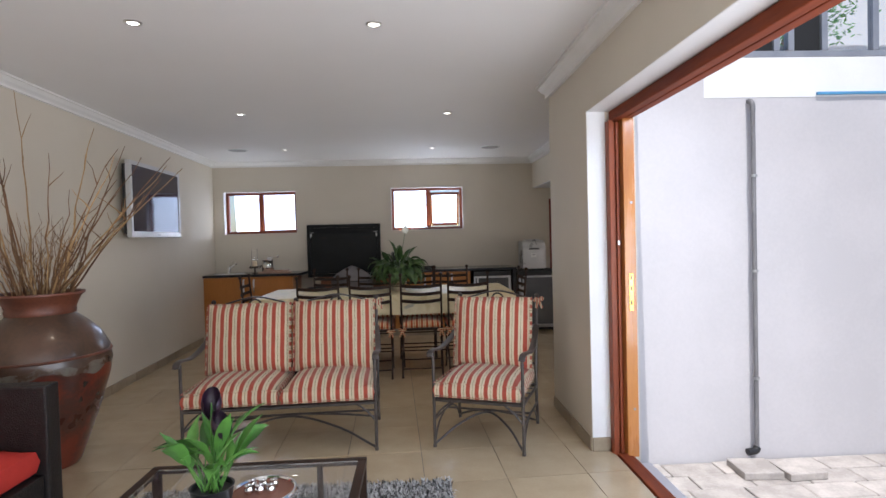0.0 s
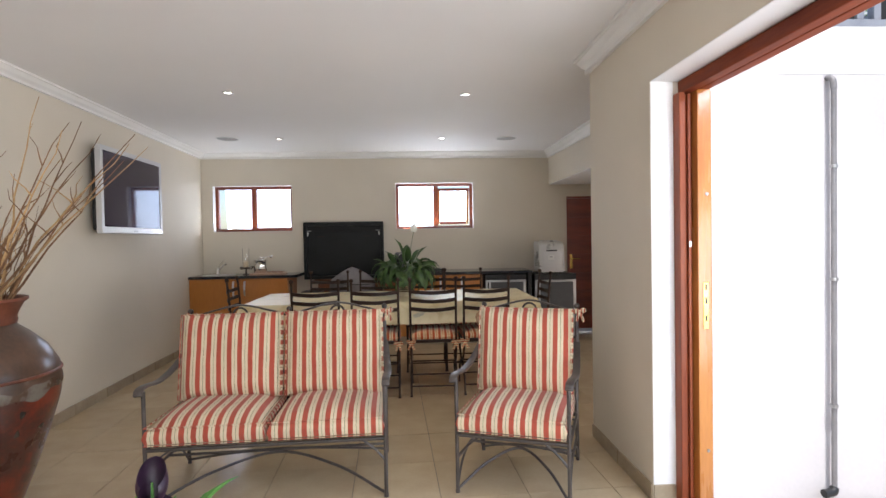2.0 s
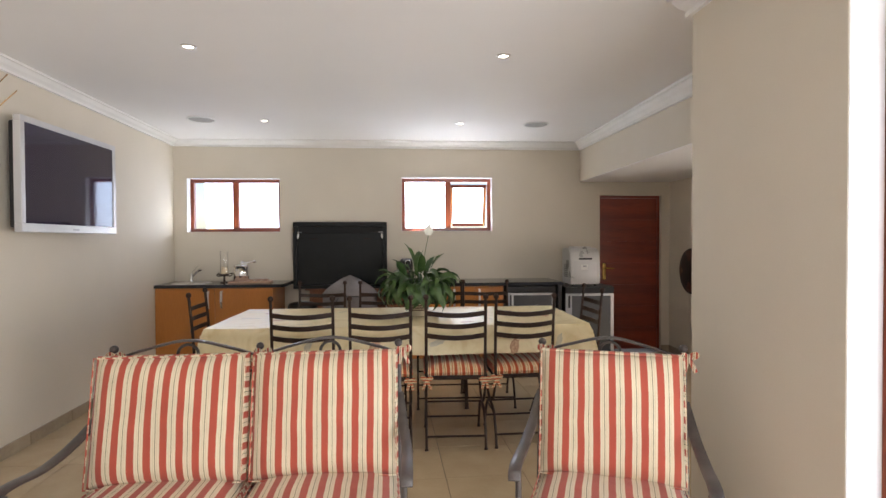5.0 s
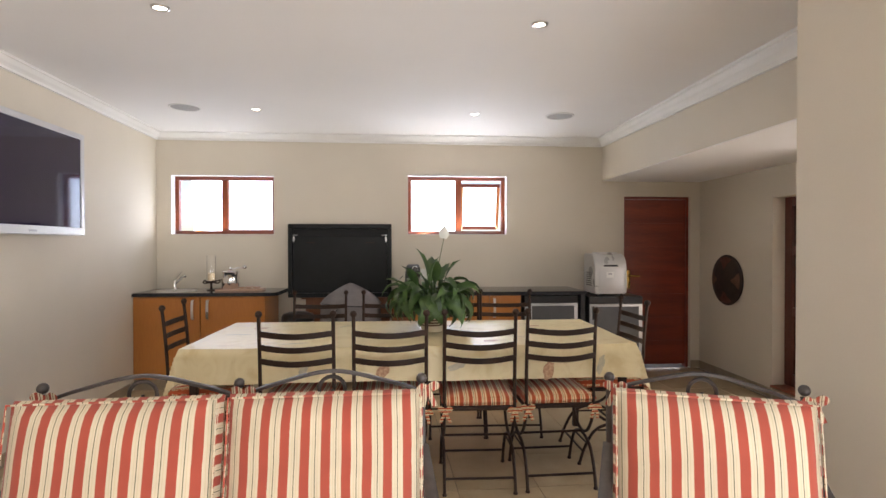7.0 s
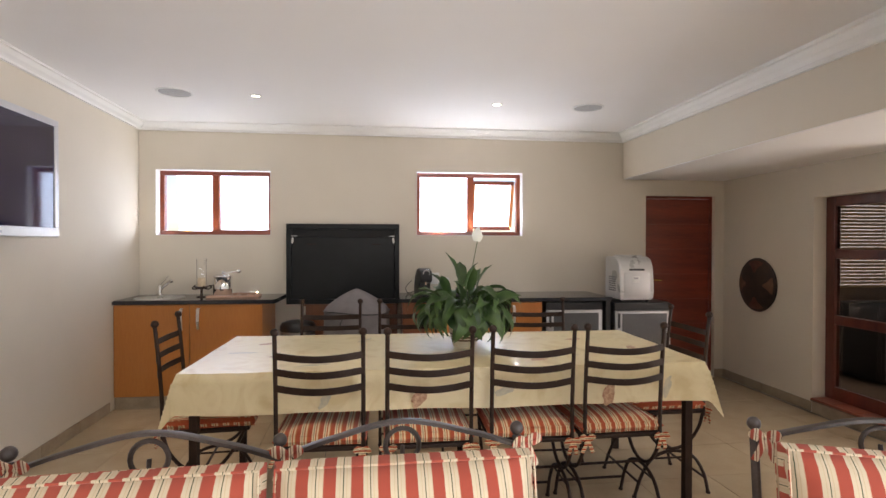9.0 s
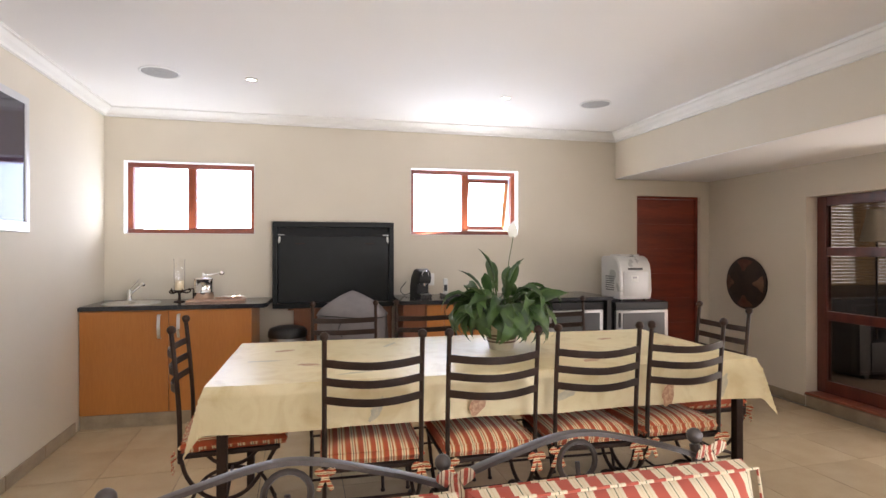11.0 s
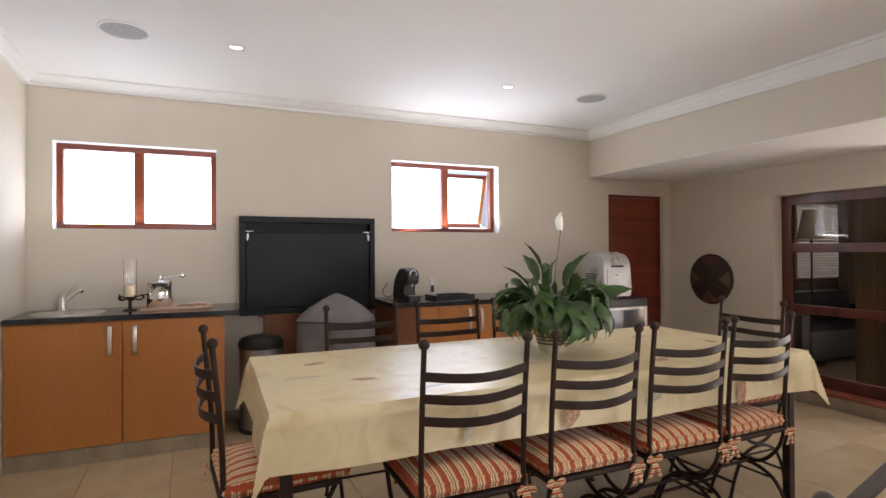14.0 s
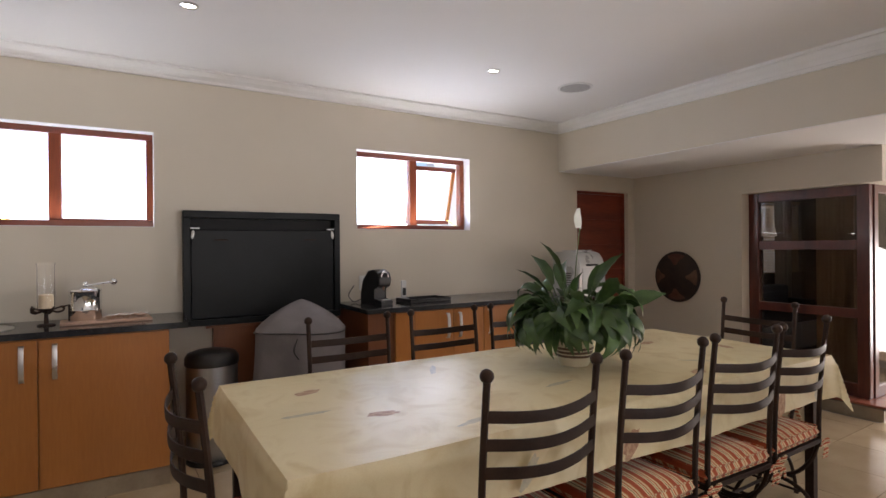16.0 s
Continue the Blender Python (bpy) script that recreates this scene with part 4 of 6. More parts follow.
def patio_seat(name, W, seats, label, category, m):
    s = thing(name, label, category, "patio seating", m)
    hw, D, ZR, ZF = W / 2, 0.60, 0.345, 0.965
    lean = 0.10
    for sg in (-1, 1):
        x = sg * hw
        part("front_leg", tube(B(), [(x, 0, 0), (x, 0, 0.64)], 0.011, 8), IRONG, s)
        part("foot", lathe(B(), [(0.013, 0), (0.013, 0.02)], 8, x, 0, 0), IRONG, s)
        part("back_post", tube(B(), curve((x, D + 0.02, 0), (x, D - 0.02, 0.33), (x, D + 0.03, 0.6), (x, D + lean, ZF - 0.02)), 0.012, 8), IRONG, s)
        part("finial", ball(B(), x, D + lean, ZF, 0.019), IRONG, s)
        # swept flat arm with a rolled-over end
        arm = curve((x, D + 0.055, 0.74), (x + sg * 0.012, D - 0.14, 0.665), (x + sg * 0.02, D * 0.42, 0.632), (x + sg * 0.012, 0.05, 0.655), (x + sg * 0.008, -0.03, 0.652), (x + sg * 0.006, -0.05, 0.628), n=8)
        part("arm", tube(B(), arm, 0.01, flat=(0.021, 0.008)), IRONG, s, "flat curved iron arm")
        part("side_rail", tube(B(), [(x, 0, ZR - 0.02), (x, D, ZR - 0.05)], 0.01), IRONG, s)
        part("side_stretcher", tube(B(), [(x, 0, 0.19), (x, D, 0.17)], 0.008), IRONG, s)
        part("side_brace", tube(B(), curve((x, 0.0, 0.03), (x, 0.10, 0.14), (x, 0.30, 0.185), (x, 0.5, 0.13), (x, D, 0.03), n=6), 0.007, 6), IRONG, s)
        part("front_brace", tube(B(), curve((x, 0, 0.20), (x - sg * 0.06, 0, 0.27), (x - sg * 0.13, 0, 0.325), n=6), 0.007, 6), IRONG, s)
    part("front_rail", tube(B(), [(-hw, 0, ZR - 0.02), (hw, 0, ZR - 0.02)], 0.011), IRONG, s)
    part("back_rail", tube(B(), [(-hw, D, ZR - 0.05), (hw, D, ZR - 0.05)], 0.011), IRONG, s)
    part("cross_stretcher", tube(B(), [(-hw, D * 0.5, 0.18), (hw, D * 0.5, 0.18)], 0.008), IRONG, s)
    part("front_arch", tube(B(), curve((-hw, 0, 0.02), (-hw * 0.55, D * 0.28, 0.12), (0, D * 0.46, 0.175), (hw * 0.55, D * 0.28, 0.12), (hw, 0, 0.02), n=8), 0.008, 6), IRONG, s, "bowed iron stretcher")
    part("rear_arch", tube(B(), curve((-hw, D, 0.03), (-hw * 0.55, D * 0.72, 0.12), (0, D * 0.54, 0.175), (hw * 0.55, D * 0.72, 0.12), (hw, D, 0.03), n=8), 0.008, 6), IRONG, s)
    for k in range(5):
        yy = D * (k + 0.5) / 5
        part("seat_slat", tube(B(), [(-hw, yy, ZR - 0.022), (hw, yy, ZR - 0.022)], 0.008, flat=(0.014, 0.003)), IRONG, s)
    bays = [(-hw + 2 * hw * k / seats, -hw + 2 * hw * (k + 1) / seats) for k in range(seats)]
    if seats == 2:
        part("centre_post", tube(B(), curve((0, D - 0.02, 0.31), (0, D + 0.03, 0.6), (0, D + lean, ZF - 0.02)), 0.011, 8), IRONG, s)
        part("finial", ball(B(), 0, D + lean, ZF, 0.018), IRONG, s)
    for k, (a, b_) in enumerate(bays):
        c, w = (a + b_) / 2, b_ - a
        yb = D + lean
        part("back_arch", tube(B(), curve((a, yb - 0.005, ZF - 0.045), (a + w * 0.2, yb, ZF - 0.005), (c, yb + 0.004, ZF + 0.033), (b_ - w * 0.2, yb, ZF - 0.005), (b_, yb - 0.005, ZF - 0.045), n=8), 0.01, flat=(0.006, 0.012), up=(0, 1, 0)), IRONG, s, "arched top rail")
        part("ring", tube(B(), [(c + 0.045 * math.cos(q * math.pi / 10), yb, ZF - 0.03 + 0.045 * math.sin(q * math.pi / 10)) for q in range(20)], 0.007, 6, closed=True, up=(0, 1, 0)), IRONG, s, "iron ring ornament")
        part("back_lower_rail", tube(B(), [(a, D + 0.0, 0.46), (b_, D + 0.0, 0.46)], 0.008), IRONG, s)
        for q in (-0.2, 0, 0.2):
            part("back_bar", tube(B(), [(c + q * w * 1.1, D + 0.0, 0.46), (c + q * w * 1.1, yb, ZF - 0.06 + (0.03 if q == 0 else 0))], 0.006, 6), IRONG, s)
        cw = w - (0.03 if seats == 2 else 0.035)
        cushion("seat_cushion", cw, 0.64, 0.125, pose(c, 0.285, ZR - 0.008, -1.5, 0, 0), s, k + 1, "striped red and cream box seat cushion")
        cushion("back_cushion", cw - 0.01, 0.50, 0.12, pose(c, 0.555, 0.70, 79, 0, (-1) ** k * 0.6), s, k + 5, "striped red and cream back cushion")
    for k, x in enumerate([-hw, hw] + ([0] if seats == 2 else [])):
        bow(s, x + 0.02, D + lean - 0.02, ZF - 0.03, 0.75, k)
    return s


patio_seat("patio_loveseat", 1.26, 2, "two-seat wrought-iron loveseat with striped red and cream cushions", "sofa", pose(-0.735, 5.285, 0, 0, 0, 2.5))
patio_seat("patio_armchair", 0.61, 1, "wrought-iron armchair with striped red and cream cushions", "armchair", pose(0.575, 5.215, 0, 0, 0, -21))

# ---- dining table and cloth ----
T0, T1, U0, U1, TZ = -1.50, 1.215, 7.27, 8.33, 0.835
t = thing("dining_table", "long dining table with dark square iron legs", "table", m=pose(0, 0, 0))
part("tabletop", box(B(), T0 + 0.01, U0 + 0.01, TZ - 0.035, T1 - 0.01, U1 - 0.01, TZ, 0.004), BOARD, t, smooth=False)
for x in (T0 + 0.06, T1 - 0.06):
    for y in (U0 + 0.07, U1 - 0.07):
        part("leg", box(B(), x - 0.021, y - 0.021, 0, x + 0.021, y + 0.021, TZ - 0.036, 0.004), IRON, t, "square iron leg", smooth=False)
for y in (U0 + 0.07, U1 - 0.07):
    part("apron", box(B(), T0 + 0.085, y - 0.015, TZ - 0.085, T1 - 0.085, y + 0.015, TZ - 0.036, 0.003), IRON, t, smooth=False)
for x in (T0 + 0.06, T1 - 0.06):
    part("apron", box(B(), x - 0.015, U0 + 0.095, TZ - 0.085, x + 0.015, U1 - 0.095, TZ - 0.036, 0.003), IRON, t, smooth=False)


def tablecloth():
    """Cloth grid: flat on the table, hanging at the rim with folds, with pointed corners."""
    drop = 0.20
    nx, ny, nd = 90, 40, 12
    bm = B()

    def pos(u, v):
        # u, v: cloth coordinates in metres, beyond the rim they hang down
        x, y = min(max(u, T0), T1), min(max(v, U0), U1)
        du, dv = abs(u - x), abs(v - y)
        su, sv = (1 if u > x else -1), (1 if v > y else -1)
        hang = max(du, dv) + 0.42 * min(du, dv)
        z = TZ + 0.004
        if du == 0 and dv == 0:
            z += 0.0012 * math.sin(9 * u) * math.sin(11 * v)
            return (u, v, z)
        f = hang / drop
        fold_u = f * (0.008 * math.sin(v * 10 + 1) + 0.002 * math.sin(v * 23))
        fold_v = f * (0.008 * math.sin(u * 10 + 1) + 0.002 * math.sin(u * 23))
        flare = 0.010 + 0.012 * f
        k = min(du, dv) / max(du, dv)
        ox = su * min(1.0, du / 0.03) * (flare + fold_u * (1 - k) + 0.03 * k * f)
        oy = sv * min(1.0, dv / 0.03) * (flare + fold_v * (1 - k) + 0.03 * k * f)
        return (x + ox, y + oy, z - hang + 0.003 * math.sin(5 * u + 5 * v) * f)
    us = [T0 - drop + drop * i / nd for i in range(nd)] + [T0 + (T1 - T0) * i / nx for i in range(nx)] + [T1 + drop * i / nd for i in range(nd + 1)]
    vs = [U0 - drop + drop * i / nd for i in range(nd)] + [U0 + (U1 - U0) * i / ny for i in range(ny)] + [U1 + drop * i / nd for i in range(nd + 1)]
    g_ = [[bm.verts.new(pos(u, v)) for v in vs] for u in us]
    for i in range(len(us) - 1):
        for j in range(len(vs) - 1):
            bm.faces.new((g_[i][j], g_[i + 1][j], g_[i + 1][j + 1], g_[i][j + 1]))
    o = obj("tablecloth", bm, CLOTH, None, "", True)
    tagged(o, "pale yellow tablecloth printed with shells and leaves, on the dining table", "tablecloth")
    # printed shells and leaves, laid a hair above the cloth
    rnd = random.Random(5)
    spots = [(-1.22, 8.02, 20, 0), (-1.08, 7.62, -10, 0), (-0.62, 8.1, 60, 1), (-0.3, 7.6, 10, 1), (0.1, 8.05, 30, 0), (0.55, 7.55, -40, 1), (0.75, 8.0, 15, 0), (1.0, 7.7, 70, 0), (-0.85, 7.4, 15, 1), (-1.3, 7.75, 0, 1), (0.35, 7.42, 20, 0)]
    for x, y, a, kind in spots:
        bm = B()
        n = 16
        for r0, r1 in ((0.0, 1.0),):
            ring = []
            L_, W_ = (0.055, 0.026) if kind == 0 else (0.085, 0.014)
            for i in range(n):
                q = 2 * math.pi * i / n
                rr = 1 + 0.13 * math.sin(5 * q + 9 * x) + 0.07 * math.sin(9 * q + 5 * x) - 0.16 * math.cos(q)
                ring.append(bm.verts.new((L_ * rr * math.cos(q), W_ * rr * math.sin(q), 0)))
            bm.faces.new(ring)
        p = part("print_motif", bm, PRINT if kind == 0 else PRINTG, o, "printed shell" if kind == 0 else "printed grey leaf", smooth=False)
        p.matrix_basis = pose(x, y, TZ + 0.0056, 0, 0, a)
    for x, z, a, kind in [(-0.32, 0.715, 60, 0), (0.66, 0.70, 80, 0), (-0.78, 0.72, 60, 1), (0.12, 0.73, 20, 1), (0.98, 0.73, 75, 1)]:
        bm = B()
        ring = []
        L_, W_ = (0.058, 0.032) if kind == 0 else (0.06, 0.02)
        for i in range(16):
            q = 2 * math.pi * i / 16
            rr = 1 + 0.13 * math.sin(5 * q + 9 * x) + 0.07 * math.sin(9 * q + 5 * x) - 0.16 * math.cos(q)
            ring.append(bm.verts.new((L_ * rr * math.cos(q), W_ * rr * math.sin(q), 0)))
        bm.faces.new(ring)
        p = part("print_motif", bm, PRINT if kind == 0 else PRINTG, o, "printed shell" if kind == 0 else "printed grey leaf", smooth=False)
        p.matrix_basis = pose(x, U0 - 0.040, z, 90, 0, 0) @ pose(0, 0, 0, 0, 0, a)
    return o


tablecloth()


# ---- dining chairs ----
def dining_chair(label, group, m):
    c = thing("dining_chair", label, "chair", group, m)
    hw, D, SZ = 0.205, 0.43, 0.490
    for sg in (-1, 1):
        x = sg * hw
        part("back_post", tube(B(), curve((x, 0.035, SZ - 0.03), (x, 0.032, 0.66), (x, 0.018, 0.86), (x, 0.0, 1.04), n=5), 0.0105, 8), IRON, c)
        part("finial", ball(B(), x, 0.0, 1.055, 0.02), IRON, c)
        # each side: a hoop hung from the seat rail, set on an arch whose ends are the feet
        part("side_hoop", tube(B(), curve((x, 0.035, SZ - 0.005), (x, 0.065, 0.39), (x, 0.135, 0.305), (x, 0.225, 0.275), (x, 0.315, 0.305), (x, 0.385, 0.39), (x, D + 0.01, SZ - 0.005), n=5), 0.0095, 7), IRON, c, "curved iron hoop")
        part("side_arch", tube(B(), curve((x, 0.0, 0.006), (x, 0.03, 0.12), (x, 0.10, 0.225), (x, 0.225, 0.262), (x, 0.35, 0.225), (x, 0.42, 0.12), (x, D + 0.03, 0.006), n=5), 0.0095, 7), IRON, c, "arched iron leg")
        for y in (0.0, D + 0.03):
            part("foot", lathe(B(), [(0.013, 0), (0.014, 0.008), (0.009, 0.016)], 8, x, y, 0), IRON, c)
        part("side_brace", tube(B(), [(x, 0.115, 0.222), (x, 0.335, 0.222)], 0.006, 6), IRON, c)
    for y, z in ((0.016, 0.09), (D + 0.010, 0.09), (0.225, 0.27)):
        part("stretcher", tube(B(), [(-hw, y, z), (hw, y, z)], 0.0075, 6), IRON, c)
    bm = B()
    for a, b_ in (((-hw, 0.035), (hw, 0.035)), ((-hw, D + 0.02), (hw, D + 0.02)), ((-hw, 0.035), (-hw, D + 0.02)), ((hw, 0.035), (hw, D + 0.02))):
        tube(bm, [(*a, SZ), (*b_, SZ)], 0.01, flat=(0.012, 0.010))
    part("seat_frame", bm, IRON, c)
    part("seat_panel", box(B(), -hw + 0.008, 0.042, SZ - 0.004, hw - 0.008, D + 0.012, SZ + 0.004), IRON, c, smooth=False)
    for z in (0.945, 0.868, 0.790):
        lean = 0.028 * (z - 0.7) / 0.34
        part("back_slat", tube(B(), curve((-hw, 0.024 - lean, z), (-hw * 0.5, -0.010 - lean, z - 0.008), (0, -0.022 - lean, z - 0.012), (hw * 0.5, -0.010 - lean, z - 0.008), (hw, 0.024 - lean, z), n=5), 0.01, flat=(0.0025, 0.0165), up=(0, 0, 1)), IRON, c, "bowed flat iron slat")
    bm = B()
    cushion_mesh(bm, 0.42, 0.445, 0.070, 0.022, 0.012, 14, 14, 3)
    cu = part("seat_cushion", bm, STRIPE2, c, "tied striped seat cushion")
    cu.matrix_basis = pose(0, 0.262, SZ + 0.010)
    bm = B()
    for z in (0.054, 0.010):
        k = [(-0.212, -0.225), (0.212, -0.225), (0.212, 0.225), (-0.212, 0.225)]
        tube(bm, [(k[i][0] + (k[(i + 1) % 4][0] - k[i][0]) * u / 8, k[i][1] + (k[(i + 1) % 4][1] - k[i][1]) * u / 8, z) for i in range(4) for u in range(8)], 0.003, 5, closed=True)
    part("piping", bm, STRIPE2, cu, "striped cloth piping")
    for sg in (-1, 1):
        bow(c, sg * (hw - 0.004), 0.018, SZ - 0.004, 0.78, 3 + sg, TIEDARK)
    return c


LBL = "dark wrought-iron dining chair with striped cushion, tucked under the table"
chair0 = dining_chair(LBL, "chairs round the table", pose(-0.805, 7.13, 0, 0, 0, 0))
for x, y, a in ((-0.28, 7.12, 1), (0.235, 7.14, -1), (0.72, 7.16, 2)):
    copy_thing(chair0, pose(x, y, 0, 0, 0, a))
for x, y, a in ((-0.88, 8.47, 180), (-0.33, 8.48, 181), (0.20, 8.49, 179), (0.63, 8.48, 178)):
    copy_thing(chair0, pose(x, y, 0, 0, 0, a))
tagged(copy_thing(chair0, pose(-1.69, 7.66, 0, 0, 0, -85)), "dark wrought-iron dining chair standing at the head of the table")
tagged(copy_thing(chair0, pose(1.40, 7.735, 0, 0, 0, 91)), "dark wrought-iron dining chair standing at the far end of the table")


# ---- plants ----
def leaf_mesh(name, L_, W_, arch, fold, m, n=7, stem=0.0, stem_r=0.003):
    """A pointed leaf along +y that rises and arches over; stem: length of its stalk."""
    bm = B()
    rows = []
    y, z, a = 0.0, 0.0, radians(68)
    pts = []
    total = stem + L_
    steps = 5 if stem else 0
    for i in range(steps):
        pts.append((y, z, 0))
        y += math.cos(a) * stem / steps
        z += math.sin(a) * stem / steps
        a -= radians(arch) * 0.25 / steps
    for i in range(n + 1):
        u = i / n
        w = W_ * (math.sin(math.pi * min(1, u * 0.80 + 0.10)) ** 0.8) * (1 - u ** 3.2)
        pts.append((y, z, max(w, 0.0015)))
        y += math.cos(a) * L_ / n
        z += math.sin(a) * L_ / n
        a -= radians(arch) / n
    blade = pts[steps:]
    if stem:
        tube(bm, [(0, p[0], p[1]) for p in pts[:steps + 2]], stem_r, 5)
    for k, (yy, zz, w) in enumerate(blade):
        wv = 0.12 * w * math.sin(k * 2.3)
        rows.append([bm.verts.new((-w, yy, zz + fold * w + wv)), bm.verts.new((-w * 0.5, yy, zz + fold * w * 0.35)), bm.verts.new((0, yy, zz)), bm.verts.new((w * 0.5, yy, zz + fold * w * 0.35)), bm.verts.new((w, yy, zz + fold * w - wv))])
    for a_, b_ in zip(rows, rows[1:]):
        for j in range(4):
            bm.faces.new((a_[j], a_[j + 1], b_[j + 1], b_[j]))
    return obj(name, bm, m, None, "", True)


def peace_lily():
    p = thing("peace_lily", "leafy potted peace lily with one white flower, on the table", "plant", m=pose(-0.012, 7.82, TZ + 0.0055))
    part("pot", lathe(B(), [(0.066, 0.0), (0.072, 0.01), (0.078, 0.045), (0.092, 0.10), (0.104, 0.165), (0.108, 0.175), (0.100, 0.175), (0.096, 0.15)], 28), POT, p, "cream ceramic pot")
    for z_ in (0.048, 0.066, 0.084):
        rb_ = 0.0785 + (z_ - 0.045) * 0.255
        part("pot_band", lathe(B(), [(rb_ - 0.002, z_ - 0.006), (rb_ + 0.0015, z_ - 0.005), (rb_ + 0.004, z_ + 0.005), (rb_, z_ + 0.006)], 28, caps=False), POTBAND, p, "brown band round the pot")
    part("soil", lathe(B(), [(0.0, 0.148), (0.094, 0.150)], 20, caps=False), SOIL, p)
    rnd = random.Random(11)
    variants = [leaf_mesh("leaf", 0.23, 0.038, 128, 0.5, LEAF, 8, 0.23), leaf_mesh("leaf", 0.24, 0.039, 150, 0.45, LEAF, 8, 0.19), leaf_mesh("leaf", 0.24, 0.036, 140, 0.5, LEAF, 8, 0.15), leaf_mesh("leaf", 0.23, 0.040, 34, 0.6, LEAF, 8, 0.26), leaf_mesh("leaf", 0.26, 0.035, 162, 0.35, LEAF, 8, 0.17)]
    used = set()
    n = 190
    for i in range(n):
        ring = i / n
        k = 3 if ring < 0.06 else (0 if ring < 0.24 else (1 if ring < 0.52 else (2 if ring < 0.76 else 4)))
        az = i * 137.5 + rnd.uniform(-16, 16)
        lo, hi = {3: (-20, 22), 0: (-14, 10), 1: (-4, 20), 2: (6, 32), 4: (0, 26)}[k]
        tilt = rnd.uniform(lo, hi)
        s = rnd.uniform(0.70, 1.02) if k != 3 else rnd.uniform(0.82, 1.0)
        m = pose(0, 0, 0.14, 0, 0, az) @ pose(0, rnd.uniform(0.0, 0.06), 0, -tilt, 0, 0) @ pose(0, 0, 0, 0, rnd.uniform(-45, 45), 0) @ Matrix.Diagonal((s * rnd.uniform(0.8, 1.2), s, s, 1))
        if k not in used:
            used.add(k)
            o = variants[k]
            o.parent = p
            o.matrix_basis = m
        else:
            share("leaf", variants[k], p, m)
    part("flower_stalk", tube(B(), curve((0.01, 0.02, 0.15), (0.04, 0.03, 0.40), (0.090, 0.043, 0.66), n=6), 0.0024, 6), LEAF, p)
    bm = B()
    rows = []
    for i in range(8):
        u = i / 7
        w = 0.046 * (math.sin(math.pi * min(1, u * 0.8 + 0.15)) ** 0.8) * (1 - u ** 4)
        rows.append([bm.verts.new((w * q, 0.02 * q * q - 0.006, u * 0.115)) for q in (-1, -0.5, 0, 0.5, 1)])
    for a_, b_ in zip(rows, rows[1:]):
        for j in range(4):
            bm.faces.new((a_[j], a_[j + 1], b_[j + 1], b_[j]))
    fl = part("flower", bm, PETAL, p, "white spathe flower")
    fl.matrix_basis = pose(0.090, 0.043, 0.645, -6, 10, 20) @ Matrix.Scale(0.88, 4)
    part("spadix", tube(B(), [(0, 0, 0), (0, 0, 0.05)], [0.005, 0.003], 6), POT, fl)
    return p


peace_lily()

# ---- television on the left wall ----
def television():
    W_, H_ = 1.24, 0.78
    tv = thing("television", "flat television with silver bezel, switched off, on a wall bracket", "television", m=pose(xl(7.81) + 0.005, 7.81, 1.51, 0, 0, 90 + 2.4))
    # local: x along the wall, -y out of the wall, z up
    part("back_case", box(B(), -W_ / 2 + 0.03, -0.10, 0.03, W_ / 2 - 0.03, -0.045, H_ - 0.03, 0.02), BLACKP, tv, "black back casing", smooth=False)
    part("bracket", box(B(), -0.2, -0.045, 0.2, 0.2, 0, 0.58, 0.004), BLACKP, tv, smooth=False)
    bz = 0.042
    part("bezel_top", box(B(), -W_ / 2, -0.145, H_ - bz, W_ / 2, -0.095, H_, 0.006), TVFRAME, tv, smooth=False)
    part("bezel_bottom", box(B(), -W_ / 2, -0.145, 0, W_ / 2, -0.095, 0.062, 0.006), TVFRAME, tv, smooth=False)
    for a in (-W_ / 2, W_ / 2 - bz):
        part("bezel_side", box(B(), a, -0.145, 0.0625, a + bz, -0.095, H_ - bz - 0.0005, 0.006), TVFRAME, tv, smooth=False)
    part("screen", box(B(), -W_ / 2 + bz, -0.137, 0.062, W_ / 2 - bz, -0.12, H_ - bz), SCREEN, tv, "glossy dark screen, its blue reflection put into the colour", smooth=False)
    part("badge", box(B(), -0.04, -0.1465, 0.02, 0.04, -0.1445, 0.034), GREYF, tv, smooth=False)


television()


# ---- kitchenette along the back wall ----
def handle_bow(x, y, z0, z1, parent):
    part("handle", tube(B(), curve((x, y, z0), (x, y - 0.02, z0 + 0.012), (x, y - 0.03, (z0 + z1) / 2), (x, y - 0.02, z1 - 0.012), (x, y, z1), n=5), 0.01, flat=(0.0035, 0.012), up=(1, 0, 0)), HANDLE, parent, "brushed steel bow handle")


def cabinet(x0, x1, yf, doors, label, side=CHERRY):
    """Base unit with tiled toe kick; doors: list of (x0, x1, handle x)."""
    c = thing("base_cabinet", label, "cabinet", "kitchenette cabinets")
    part("body", box(B(), x0, yf + 0.02, 0.105, x1, YB - 0.004, 0.925), side, c, smooth=False)
    part("toe_kick", box(B(), x0 + 0.003, yf + 0.012, 0.0, x1 - 0.003, YB - 0.02, 0.104), SKIRT, c, "tiled toe kick", smooth=False)
    for a, b_, hx in doors:
        d_ = part("door", box(B(), a + 0.002, yf, 0.112, b_ - 0.002, yf + 0.019, 0.918, 0.002), CHERRY, c, smooth=False)
        if hx is not None:
            handle_bow(hx, yf, 0.70, 0.89, d_)
    return c


